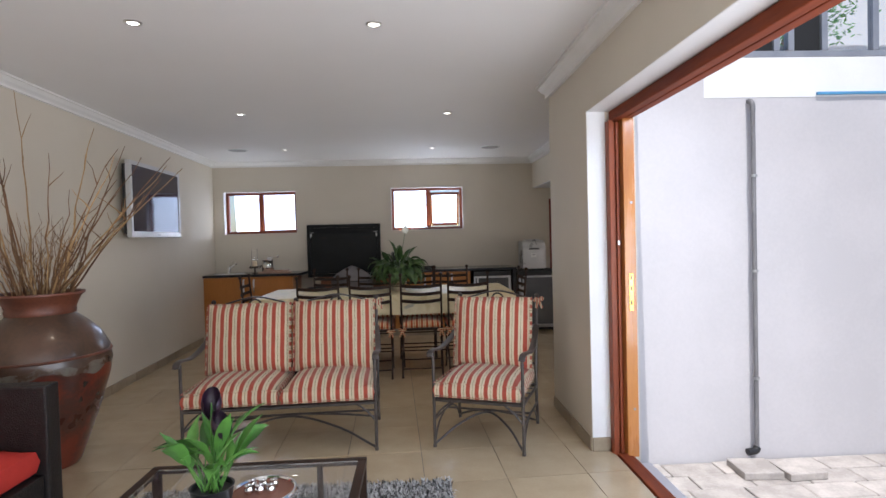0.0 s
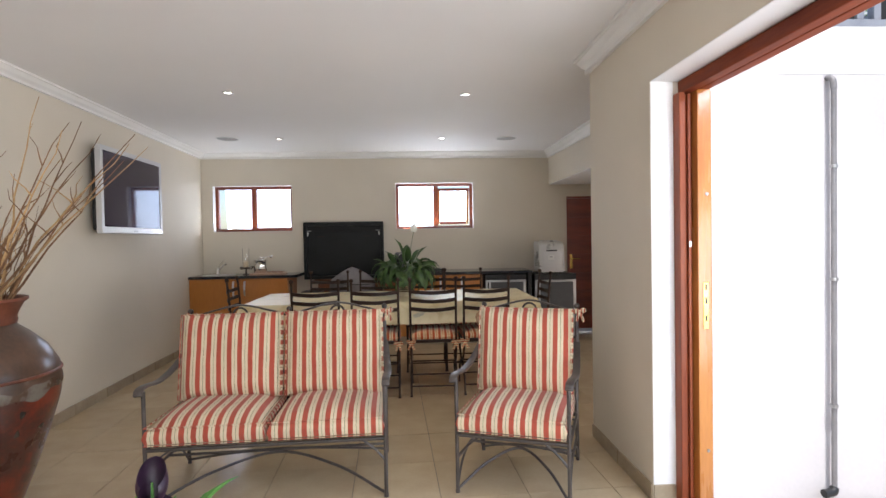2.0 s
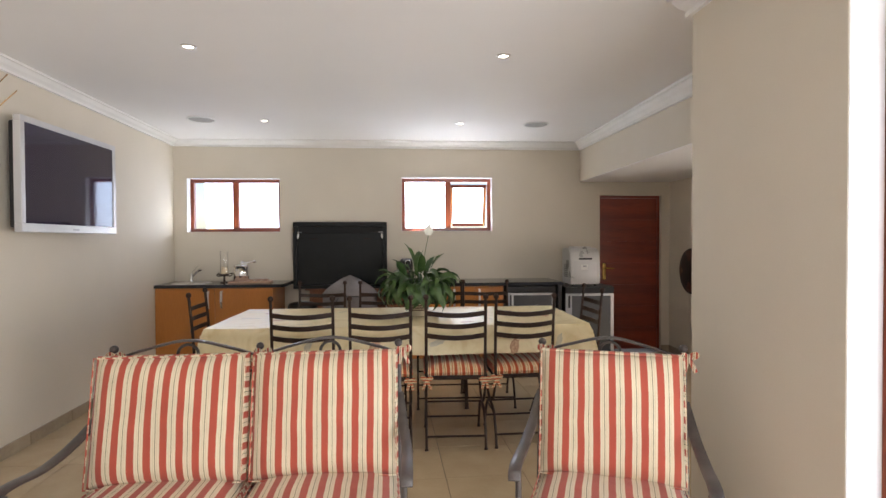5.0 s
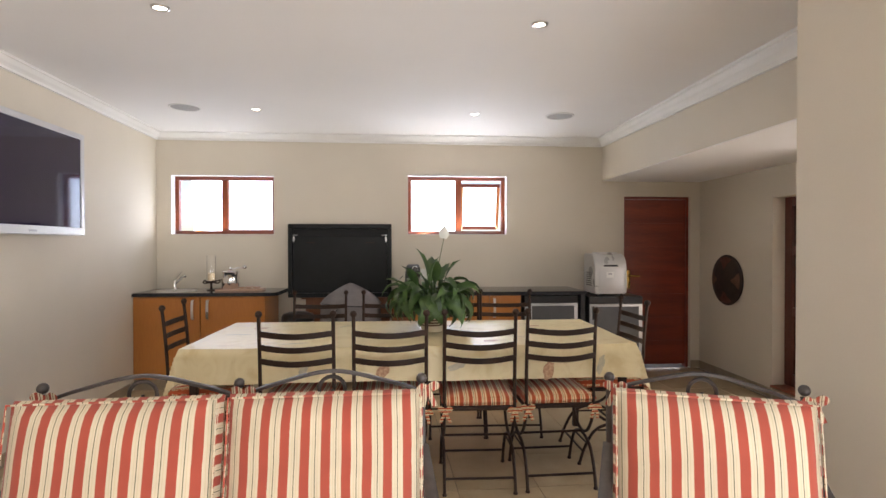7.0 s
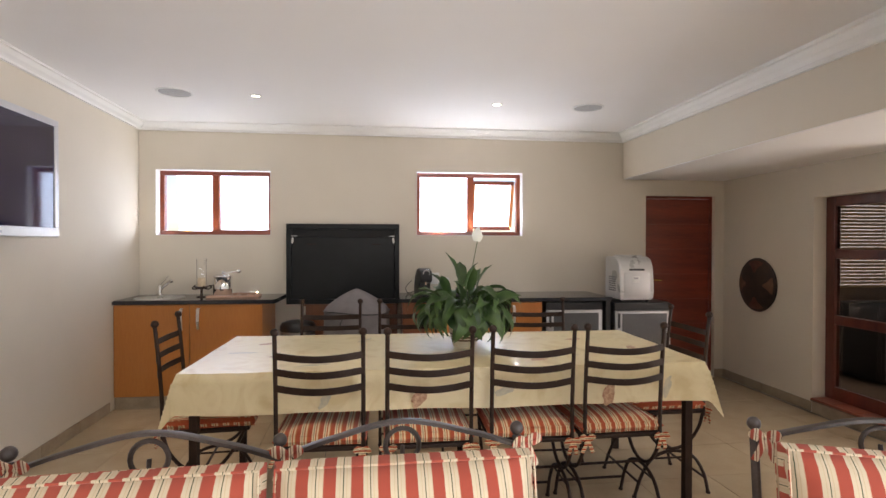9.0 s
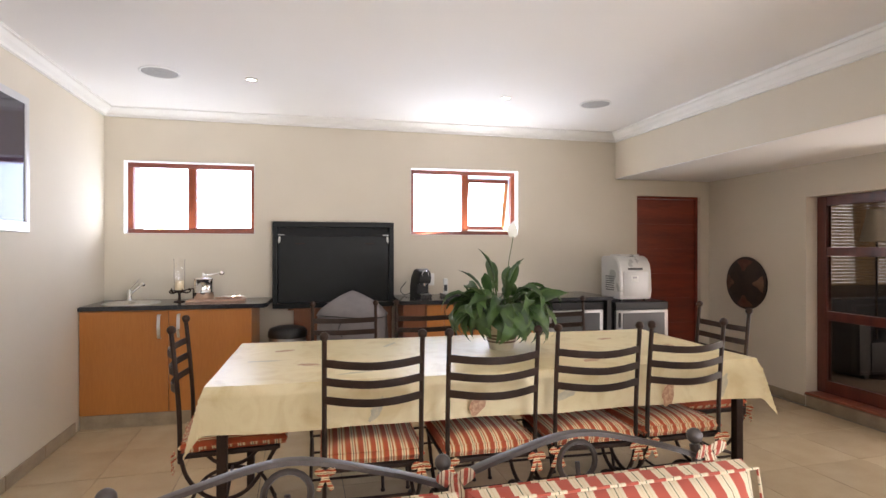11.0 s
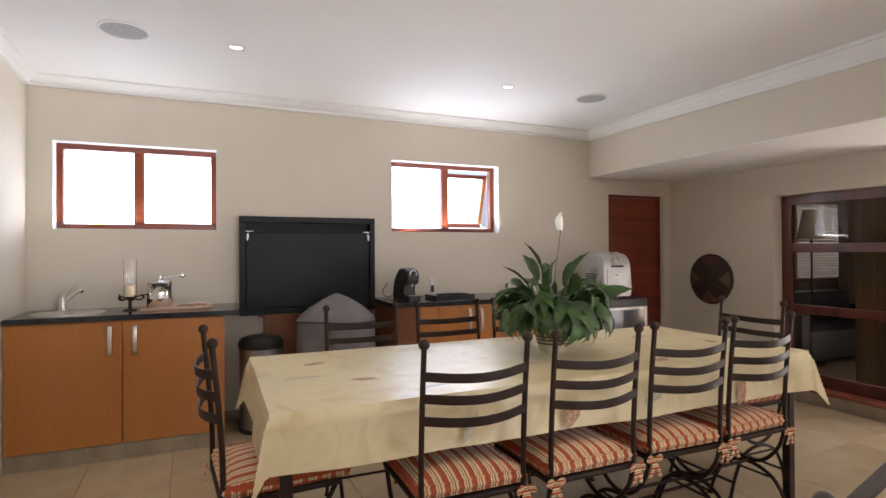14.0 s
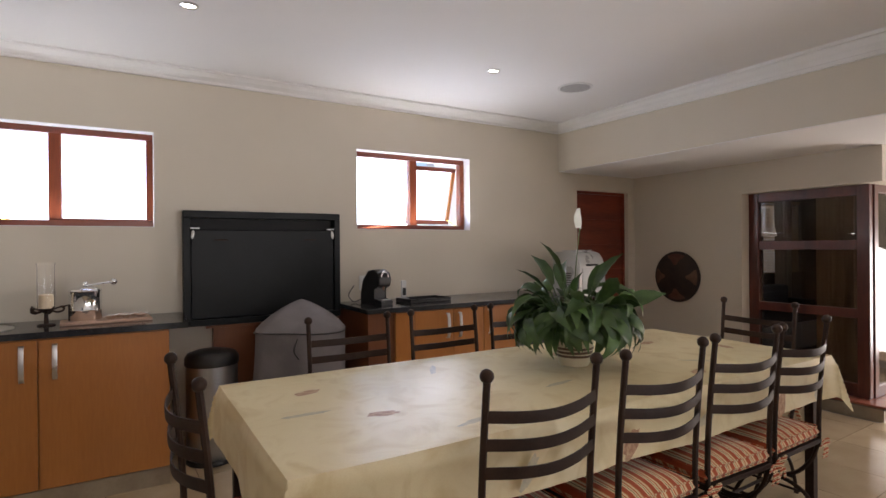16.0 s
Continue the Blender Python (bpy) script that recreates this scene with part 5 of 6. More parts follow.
YF = 9.55
xw = xl(9.53) + 0.003
cabinet(xw, -1.60, YF, [(xw, -2.232, -2.30), (-2.228, -1.60, -2.155)], "cherry-wood sink cabinet with two doors and bow handles")
bm = B()
prism(bm, [(xl(9.53) + 0.004, 9.525), (-1.50, 9.525), (-1.48, 9.60), (-1.48, YB - 0.004), (xl(YB) + 0.004, YB - 0.004)], 0.928, 0.963)
bmesh.ops.bevel(bm, geom=[e for e in bm.edges if all(abs(v.co.z - 0.963) < 1e-5 for v in e.verts)], offset=0.006, segments=2, affect="EDGES")
o = tagged(obj("worktop", bm, GRANITE, None, "", False), "dark polished granite worktop on the sink cabinet", "worktop")

s = thing("sink", "round brushed-steel sink set in the dark worktop", "sink", m=pose(-2.575, 9.79, 0.963))
part("rim", lathe(B(), [(0.168, 0.0005), (0.215, 0.0005), (0.213, 0.005), (0.175, 0.006), (0.168, 0.003)], 36, caps=False), HANDLE, s)
part("bowl", lathe(B(), [(0.168, 0.0045), (0.16, 0.002), (0.10, 0.0015), (0.03, 0.001)], 36, caps=False), HANDLE, s)
part("drain", lathe(B(), [(0.0, 0.003), (0.03, 0.003)], 16, caps=False), CHROME, s)
tp = thing("tap", "chrome single-lever mixer tap beside the sink", "tap", m=pose(-2.66, 10.0, 0.963, 0, 0, 40) @ Matrix.Scale(1.02, 4))
part("body", lathe(B(), [(0.03, 0), (0.026, 0.01), (0.022, 0.03), (0.022, 0.085), (0.018, 0.095)], 16), CHROME, tp)
part("spout", tube(B(), curve((0, 0, 0.06), (0.03, -0.05, 0.105), (0.055, -0.105, 0.145), (0.06, -0.125, 0.135), n=6), [0.014] * 18 + [0.012], 10), CHROME, tp)
part("lever", tube(B(), curve((0, 0, 0.095), (0.02, -0.02, 0.13), (0.05, -0.06, 0.185), n=5), 0.007, flat=(0.011, 0.005)), CHROME, tp)

cd = thing("candle_holder", "glass hurricane lamp with a cream candle on an iron stand", "candle holder", m=pose(-2.22, 9.83, 0.9635))
part("stem", lathe(B(), [(0.045, 0), (0.045, 0.006), (0.012, 0.012), (0.010, 0.07), (0.03, 0.085), (0.055, 0.095), (0.06, 0.10), (0.02, 0.10)], 14), IRON, cd)
for k in range(5):
    a = k * 72
    o = part("scroll", tube(B(), curve((0.02, 0, 0.085), (0.06, 0, 0.075), (0.085, 0.01, 0.09), (0.07, 0.02, 0.11), n=5), 0.006, 6), IRON, cd)
    o.matrix_basis = pose(0, 0, 0, 0, 0, a)
part("side_leg", tube(B(), [(0.11, 0.0, 0), (0.11, 0.0, 0.115)], 0.005, 6), IRON, cd)
part("side_arm", tube(B(), [(0.05, 0.0, 0.10), (0.11, 0.0, 0.112)], 0.005, 6), IRON, cd)
part("candle", lathe(B(), [(0.036, 0.1005), (0.036, 0.175), (0.028, 0.182), (0.004, 0.178)], 18), WAX, cd)
g_ = part("glass", lathe(B(), [(0.042, 0.101), (0.044, 0.20), (0.043, 0.34), (0.047, 0.365), (0.044, 0.365), (0.040, 0.34), (0.041, 0.20), (0.039, 0.101)], 24, caps=False), CLEAR, cd)
g_.visible_shadow = False

bd = thing("serving_board", "thin wooden board holding silverware on the worktop", "board", m=pose(-1.92, 9.83, 0.9635, 0, 0, 4))
part("board", box(B(), -0.235, -0.10, 0, 0.235, 0.10, 0.018, 0.006), BOARD, bd, smooth=False)
ju = thing("steel_pot", "polished steel coffee pot with a lid and ladle handle", "pot", m=pose(-2.03, 9.85, 0.9825) @ Matrix.Diagonal((1.34, 1.34, 1.15, 1)))
part("body", lathe(B(), [(0.058, 0), (0.062, 0.006), (0.062, 0.05), (0.0635, 0.052), (0.062, 0.055), (0.062, 0.145), (0.066, 0.15)], 26), CHROME, ju)
part("lid", lathe(B(), [(0.064, 0.1505), (0.062, 0.158), (0.04, 0.17), (0.008, 0.176)], 26), CHROME, ju)
part("knob", ball(B(), 0.0, 0, 0.187, 0.012), CHROME, ju)
part("ladle", tube(B(), curve((0.0, 0, 0.178), (0.05, 0.0, 0.185), (0.10, 0.0, 0.193), n=5), 0.006, 6), CHROME, ju)
part("ladle_end", ball(B(), 0.108, 0, 0.194, 0.017), CHROME, ju)
for k, (x, y) in enumerate([(-1.90, 9.79), (-1.86, 9.86), (-1.82, 9.79), (-1.78, 9.86), (-1.74, 9.80)]):
    c = thing("silver_dish", "small polished silver dish on the serving board", "dish", "silver dishes", pose(x, y, 0.9825 + 0.0))
    part("bowl", lathe(B(), [(0.012, 0), (0.02, 0.003), (0.03, 0.016), (0.032, 0.022), (0.029, 0.021), (0.018, 0.006)], 16), CHROME, c)
    part("spoon", tube(B(), [(0.0, 0, 0.012), (0.045, 0.02, 0.026)], 0.003, 5), CHROME, c)

# built-in black barbecue cabinet
br = thing("barbecue_cabinet", "black steel built-in barbecue with its front flap closed", "barbecue", m=pose(0, 0, 0))
X0, X1, Z0, Z1, YFr = -1.478, -0.352, 0.862, 1.670, 10.035
part("frame_top", box(B(), X0, YFr, Z1 - 0.05, X1, YB - 0.002, Z1, 0.005), BLACKM, br, smooth=False)
part("frame_bottom", box(B(), X0, YFr, Z0, X1, YB - 0.002, Z0 + 0.045, 0.005), BLACKM, br, smooth=False)
for a in (X0, X1 - 0.045):
    part("frame_side", box(B(), a, YFr, Z0 + 0.0455, a + 0.045, YB - 0.002, Z1 - 0.0505, 0.005), BLACKM, br, smooth=False)
# dark sheet that paints the shadow in the slot above the flap
part("recess", box(B(), X0 + 0.045, YB - 0.012, Z0 + 0.046, X1 - 0.045, YB - 0.003, Z1 - 0.051), BLACKD, br, smooth=False)
fl = part("flap", box(B(), X0 + 0.05, YFr + 0.018, Z0 + 0.05, X1 - 0.05, YFr + 0.038, Z1 - 0.135, 0.004), BLACKM, br, "black flap door", smooth=False)
for a in (X0 + 0.20, X1 - 0.28):
    part("handle", tube(B(), [(a, YFr + 0.012, Z1 - 0.205), (a + 0.09, YFr + 0.012, Z1 - 0.205)], 0.005, 6), IRON, fl)
for a in (X0 + 0.075, X1 - 0.075):
    part("hinge", box(B(), a - 0.03, YFr + 0.005, Z1 - 0.128, a + 0.03, YFr + 0.016, Z1 - 0.118, 0.002), STEEL, br, smooth=False)
    sg = -1 if a < -0.9 else 1
    part("catch", lathe(B(), [(0.004, 0), (0.012, 0.02), (0.011, 0.05), (0.005, 0.062)], 8, m=pose(a + sg * 0.018, YFr + 0.008, Z1 - 0.20, 0, -sg * 6, 0)), WHITEP, br, "white catch")
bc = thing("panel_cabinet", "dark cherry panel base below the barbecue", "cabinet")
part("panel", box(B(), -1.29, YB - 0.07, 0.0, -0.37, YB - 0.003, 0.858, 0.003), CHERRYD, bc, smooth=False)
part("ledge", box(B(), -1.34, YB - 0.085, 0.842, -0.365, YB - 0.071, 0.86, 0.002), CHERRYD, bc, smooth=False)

bn = thing("pedal_bin", "steel pedal bin with a black lid beside the cabinet", "bin", m=pose(-1.33, 9.83, 0))
part("body", lathe(B(), [(0.155, 0.03), (0.16, 0.06), (0.16, 0.635)], 30), STEEL, bn)
part("base", lathe(B(), [(0.165, 0), (0.165, 0.03)], 30), BLACKP, bn)
part("lid", lathe(B(), [(0.166, 0.636), (0.170, 0.648), (0.168, 0.685), (0.15, 0.712), (0.10, 0.728), (0.01, 0.735)], 30), BLACKP, bn, "black domed lid")
part("pedal", box(B(), -0.03, -0.21, 0.02, 0.03, -0.15, 0.035, 0.005), BLACKP, bn)


def grill_cover():
    g = thing("covered_grill", "kettle grill under a grey drawstring cloth cover", "grill", m=pose(-0.765, 9.70, 0))
    n = 40

    def cover(z0, z1, prof, name, nz):
        bm = B()
        rings = []
        for k in range(nz + 1):
            u = k / nz
            z = z0 + (z1 - z0) * u
            r = prof(u)
            ring = []
            for i in range(n):
                a = 2 * math.pi * i / n
                fold = 1 + (0.05 * (1 - u) if name == "skirt" else 0.02 * u * (1 - u) * 4) * math.sin(7 * a + 2 * u) + 0.015 * math.sin(13 * a)
                ring.append(bm.verts.new((r * fold * math.cos(a), r * fold * 0.85 * math.sin(a), z)))
            rings.append(ring)
        for a_, b_ in zip(rings, rings[1:]):
            for i in range(n):
                bm.faces.new((a_[i], a_[(i + 1) % n], b_[(i + 1) % n], b_[i]))
        bm.faces.new(rings[-1])
        return part(name, bm, COVER, g)
    cover(0.40, 0.832, lambda u: 0.318 - 0.014 * u, "skirt", 6)
    cover(0.833, 1.045, lambda u: 0.304 * (1 - u ** 1.35) ** 0.85 + 0.006, "hood", 12)
    part("drawstring", tube(B(), [((0.309 + 0.006 * math.sin(7 * 2 * math.pi * i / 36)) * math.cos(2 * math.pi * i / 36), 0.85 * (0.309 + 0.006 * math.sin(7 * 2 * math.pi * i / 36)) * math.sin(2 * math.pi * i / 36), 0.832 + 0.012 * math.sin(4 * math.pi * i / 36)) for i in range(36)], 0.006, 6, closed=True), BLACKP, g, "black drawstring")
    part("string_end", tube(B(), curve((-0.1, -0.262, 0.81), (-0.13, -0.285, 0.74), (-0.10, -0.285, 0.68), n=5), 0.005, 6), BLACKP, g)
    for a in (90, 210, 330):
        part("leg", tube(B(), [(0.16 * math.cos(radians(a)), 0.16 * math.sin(radians(a)), 0.5), (0.24 * math.cos(radians(a)), 0.24 * math.sin(radians(a)), 0)], 0.012, 8), STEEL, g)


grill_cover()

# right-hand run: cabinet, fridge under the worktop, second fridge with the ice maker
YR = 9.50
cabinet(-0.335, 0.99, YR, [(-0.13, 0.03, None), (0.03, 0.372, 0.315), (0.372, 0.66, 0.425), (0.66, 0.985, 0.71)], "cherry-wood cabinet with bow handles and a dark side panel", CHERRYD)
o = thing("worktop", "dark polished granite worktop on the drinks cabinet", "worktop")
part("slab", box(B(), -0.365, YR - 0.03, 0.928, 1.665, YB - 0.004, 0.963, 0.005), GRANITE, o, smooth=False)
part("end_panel", box(B(), 1.61, YR - 0.012, 0.0, 1.655, YB - 0.006, 0.927, 0.003), BLACKP, o, smooth=False)


def fridge(x0, x1, yf, ztop, label):
    f_ = thing("bar_fridge", label, "fridge", "bar fridges")
    part("body", box(B(), x0, yf + 0.035, 0.02, x1, YB - 0.05, ztop, 0.006), BLACKP, f_, smooth=False)
    part("top_panel", box(B(), x0 + 0.002, yf + 0.004, ztop - 0.075, x1 - 0.002, yf + 0.034, ztop - 0.004, 0.004), BLACKP, f_, smooth=False)
    d_ = part("door", box(B(), x0 + 0.004, yf, 0.06, x1 - 0.004, yf + 0.033, ztop - 0.078, 0.008), STEEL, f_, "brushed silver door")
    part("glass_panel", box(B(), x0 + 0.075, yf - 0.004, 0.11, x1 - 0.045, yf + 0.004, ztop - 0.105, 0.002), FRIDGEG, d_, "dark reflecting glass panel", smooth=False)
    part("handle", box(B(), x0 + 0.03, yf - 0.016, ztop - 0.24, x0 + 0.05, yf, ztop - 0.10, 0.004), BLACKP, d_)
    part("badge", box(B(), (x0 + x1) / 2 - 0.03, yf - 0.0015, ztop - 0.125, (x0 + x1) / 2 + 0.03, yf - 0.0002, ztop - 0.115), GREYF, d_, smooth=False)
    for a in (x0 + 0.04, x1 - 0.06):
        part("foot", lathe(B(), [(0.015, 0), (0.015, 0.0195)], 10, a, yf + 0.08, 0), BLACKP, f_)
        part("foot", lathe(B(), [(0.015, 0), (0.015, 0.0195)], 10, a, YB - 0.10, 0), BLACKP, f_)
    return f_


fridge(1.03, 1.595, YR + 0.02, 0.915, "silver-framed glass-door bar fridge under the worktop")
fridge(1.70, 2.27, YR - 0.01, 0.905, "silver-framed glass-door bar fridge with a dark top, below the ice maker")


def ice_maker():
    m_ = thing("ice_maker", "silver countertop ice maker standing on the bar fridge", "ice maker", m=pose(1.955, 9.56, 0.9055) @ Matrix.Diagonal((0.86, 1, 1, 1)))
    # side profile swept across the width: rounded front shoulder
    pr = [(0.0, 0.02), (-0.005, 0.10), (0.0, 0.30), (0.02, 0.37), (0.06, 0.42), (0.12, 0.44), (0.34, 0.44), (0.36, 0.42), (0.36, 0.02)]
    bm = B()
    a = [bm.verts.new((-0.20, y, z)) for y, z in pr]
    b_ = [bm.verts.new((0.20, y, z)) for y, z in pr]
    bm.faces.new(a)
    bm.faces.new(b_[::-1])
    for i in range(len(pr)):
        j = (i + 1) % len(pr)
        bm.faces.new((a[i], b_[i], b_[j], a[j]))
    bmesh.ops.bevel(bm, geom=list(bm.edges), offset=0.012, segments=2, affect="EDGES")
    part("body", bm, SILVER, m_)
    part("front_panel", box(B(), -0.155, -0.0095, 0.05, 0.155, -0.003, 0.29, 0.003), TVFRAME, m_, "pale silver front panel")
    part("display", box(B(), -0.06, -0.0105, 0.19, 0.03, -0.0088, 0.25, 0.001), WHITEP, m_, "pale display sticker")
    part("button_strip", box(B(), -0.04, -0.012, 0.222, 0.01, -0.0107, 0.24), GREYF, m_, smooth=False)
    part("grip", box(B(), -0.09, -0.003, 0.305, 0.09, 0.012, 0.325, 0.006), BLACKP, m_, "dark grip recess")
    part("lid", box(B(), -0.12, 0.10, 0.441, 0.12, 0.30, 0.455, 0.006), SILVER, m_)
    for k in range(7):
        part("vent_slot", box(B(), -0.2035, 0.10, 0.10 + k * 0.022, -0.2005, 0.26, 0.110 + k * 0.022), BLACKP, m_, smooth=False)
    for x in (-0.15, 0.15):
        for y in (0.05, 0.31):
            part("foot", lathe(B(), [(0.018, 0), (0.018, 0.02)], 10, x, y, 0), BLACKP, m_)


ice_maker()

e = thing("coffee_machine", "compact black capsule coffee machine with chrome lever", "coffee machine", m=pose(-0.09, 9.72, 0.9635, 0, 0, 12))
pr = [(0.0, 0.0), (0.0, 0.03), (0.10, 0.035), (0.10, 0.12), (0.035, 0.135), (0.02, 0.19), (0.04, 0.24), (0.10, 0.268), (0.18, 0.255), (0.25, 0.18), (0.28, 0.08), (0.285, 0.0)]
bm = B()
a = [bm.verts.new((-0.058, y, z)) for y, z in pr]
b_ = [bm.verts.new((0.058, y, z)) for y, z in pr]
bm.faces.new(a)
bm.faces.new(b_[::-1])
for i in range(len(pr)):
    j = (i + 1) % len(pr)
    bm.faces.new((a[i], b_[i], b_[j], a[j]))
bmesh.ops.bevel(bm, geom=list(bm.edges), offset=0.006, segments=2, affect="EDGES")
part("body", bm, BLACKP, e)
part("lever_ring", tube(B(), [(0.032 * math.cos(q * math.pi / 9), 0.03, 0.215 + 0.032 * math.sin(q * math.pi / 9)) for q in range(18)], 0.005, 6, closed=True, up=(0, 1, 0)), CHROME, e, "chrome ring")
part("spout", lathe(B(), [(0.012, 0), (0.016, 0.03)], 12, 0, 0.05, 0.105), CHROME, e)
part("drip_grid", box(B(), -0.045, 0.008, 0.0305, 0.045, 0.09, 0.034), STEEL, e, smooth=False)
part("cord", tube(B(), curve((-0.05, 0.27, 0.03), (-0.11, 0.30, 0.01), (-0.13, 0.34, 0.06), (-0.06, 0.37, 0.13), n=6), 0.004, 6), BLACKP, e)
ph = thing("cordless_phone", "silver cordless phone standing in its cradle", "phone", m=pose(0.12, 9.86, 0.9635))
part("cradle", box(B(), -0.035, -0.035, 0, 0.035, 0.045, 0.03, 0.008), GREYF, ph)
hd = part("handset", box(B(), -0.022, -0.012, 0.031, 0.022, 0.012, 0.17, 0.008), SILVER, ph)
part("keypad", box(B(), -0.015, -0.0135, 0.05, 0.015, -0.0122, 0.11), BLACKP, hd, smooth=False)
o = thing("drinks_tray", "flat black tray lying on the dark worktop", "tray", m=pose(0.27, 9.80, 0.9635, 0, 0, 3))
part("base", box(B(), -0.19, -0.12, 0, 0.19, 0.12, 0.008, 0.003), BLACKP, o)
bm = B()
for x0_, y0_, x1_, y1_ in ((-0.19, -0.12, 0.19, -0.11), (-0.19, 0.11, 0.19, 0.12), (-0.19, -0.1095, -0.18, 0.1095), (0.18, -0.1095, 0.19, 0.1095)):
    box(bm, x0_, y0_, 0.0082, x1_, y1_, 0.028)
part("rim", bm, BLACKP, o, smooth=False)
for x in (-0.115, 0.02):
    so = thing("wall_socket", "white double wall socket above the worktop", "socket", "wall sockets", pose(x, YB, 1.11))
    part("plate", box(B(), -0.045, -0.010, -0.06, 0.045, -0.0005, 0.06, 0.003), WHITEP, so)
    part("switch", box(B(), -0.012, -0.0135, 0.025, 0.012, -0.0102, 0.045, 0.001), WHITEP, so)

# carved hide shield on the passage wall
sh = thing("wall_shield", "round dark hide shield with tan patches, hung on the wall", "wall decoration", m=pose(XA - 0.002, 9.565, 1.065, 0, -90, 0))
part("disc", lathe(B(), [(0.262, 0.0), (0.268, 0.012), (0.255, 0.022), (0.18, 0.040), (0.08, 0.05), (0.01, 0.053)], 44), SHIELD, sh)
part("rim", tube(B(), [(0.262 * math.cos(q * math.pi / 22), 0.262 * math.sin(q * math.pi / 22), 0.014) for q in range(44)], 0.008, 6, closed=True), SHIELD, sh)
for a, wide, m_ in ((0, 25, SHIELDR), (90, 20, SHIELDP), (180, 25, SHIELDR), (270, 20, SHIELDP)):
    # fan-shaped patches that narrow towards the middle, with ragged inner edge
    bm = B()
    rows = []
    for i in range(5):
        u = i / 4
        r = 0.125 + 0.12 * u
        z = float(np.interp(r, [0.08, 0.18, 0.255], [0.053, 0.0435, 0.0265]))
        half = radians(wide) * (0.30 + 0.70 * u) * (1.15 if i == 3 else 1.0)
        rows.append([bm.verts.new((r * math.cos(radians(a) + half * q), r * math.sin(radians(a) + half * q), z + (0.003 if abs(q) < 1 else 0))) for q in (-1, -0.6, -0.2, 0.2, 0.6, 1)])
    for p_, q_ in zip(rows, rows[1:]):
        for j in range(5):
            bm.faces.new((p_[j], p_[j + 1], q_[j + 1], q_[j]))
    part("patch", bm, m_, sh, "tan hide patch" if m_ is SHIELDP else "reddish hide patch")

# ---- ceiling lamps and loudspeakers ----
def downlight(x, y):
    d_ = thing("downlight", "small recessed halogen downlight, switched on", "ceiling lamp", "ceiling downlights", pose(x, y, CEIL))
    part("ring", lathe(B(), [(0.047, -0.0005), (0.047, -0.006), (0.036, -0.010), (0.031, -0.004), (0.031, -0.0005)], 24, caps=False), HANDLE, d_, "steel trim ring")
    part("bulb", lathe(B(), [(0.03, -0.003), (0.018, -0.006), (0.002, -0.007)], 18), LAMPW, d_, "glowing bulb")
    li = bpy.data.lights.new("downlight_beam", "SPOT")
    li.energy, li.spot_size, li.spot_blend, li.shadow_soft_size, li.color = 9, radians(80), 0.7, 0.03, (1, 0.86, 0.66)
    lo = new("downlight_beam", li)
    lo.matrix_world = pose(x, y, CEIL - 0.02)


for x, y in ((-1.447, 6.94), (0.545, 7.01), (-1.53, 9.01), (0.453, 9.06), (-1.33, 4.76), (-0.01, 4.80)):
    downlight(x, y)
for x, y in ((-2.14, 8.98), (1.26, 9.07)):
    d_ = thing("ceiling_speaker", "round white loudspeaker grille set in the ceiling", "speaker", "ceiling speakers", pose(x, y, CEIL))
    part("bezel", lathe(B(), [(0.135, -0.0005), (0.135, -0.006), (0.122, -0.009), (0.118, -0.0055)], 36, caps=False), WHITEP, d_)
    part("grille", lathe(B(), [(0.1175, -0.001), (0.1175, -0.005), (0.06, -0.0065), (0.005, -0.007)], 36), GREYG, d_, "pale grey mesh grille")


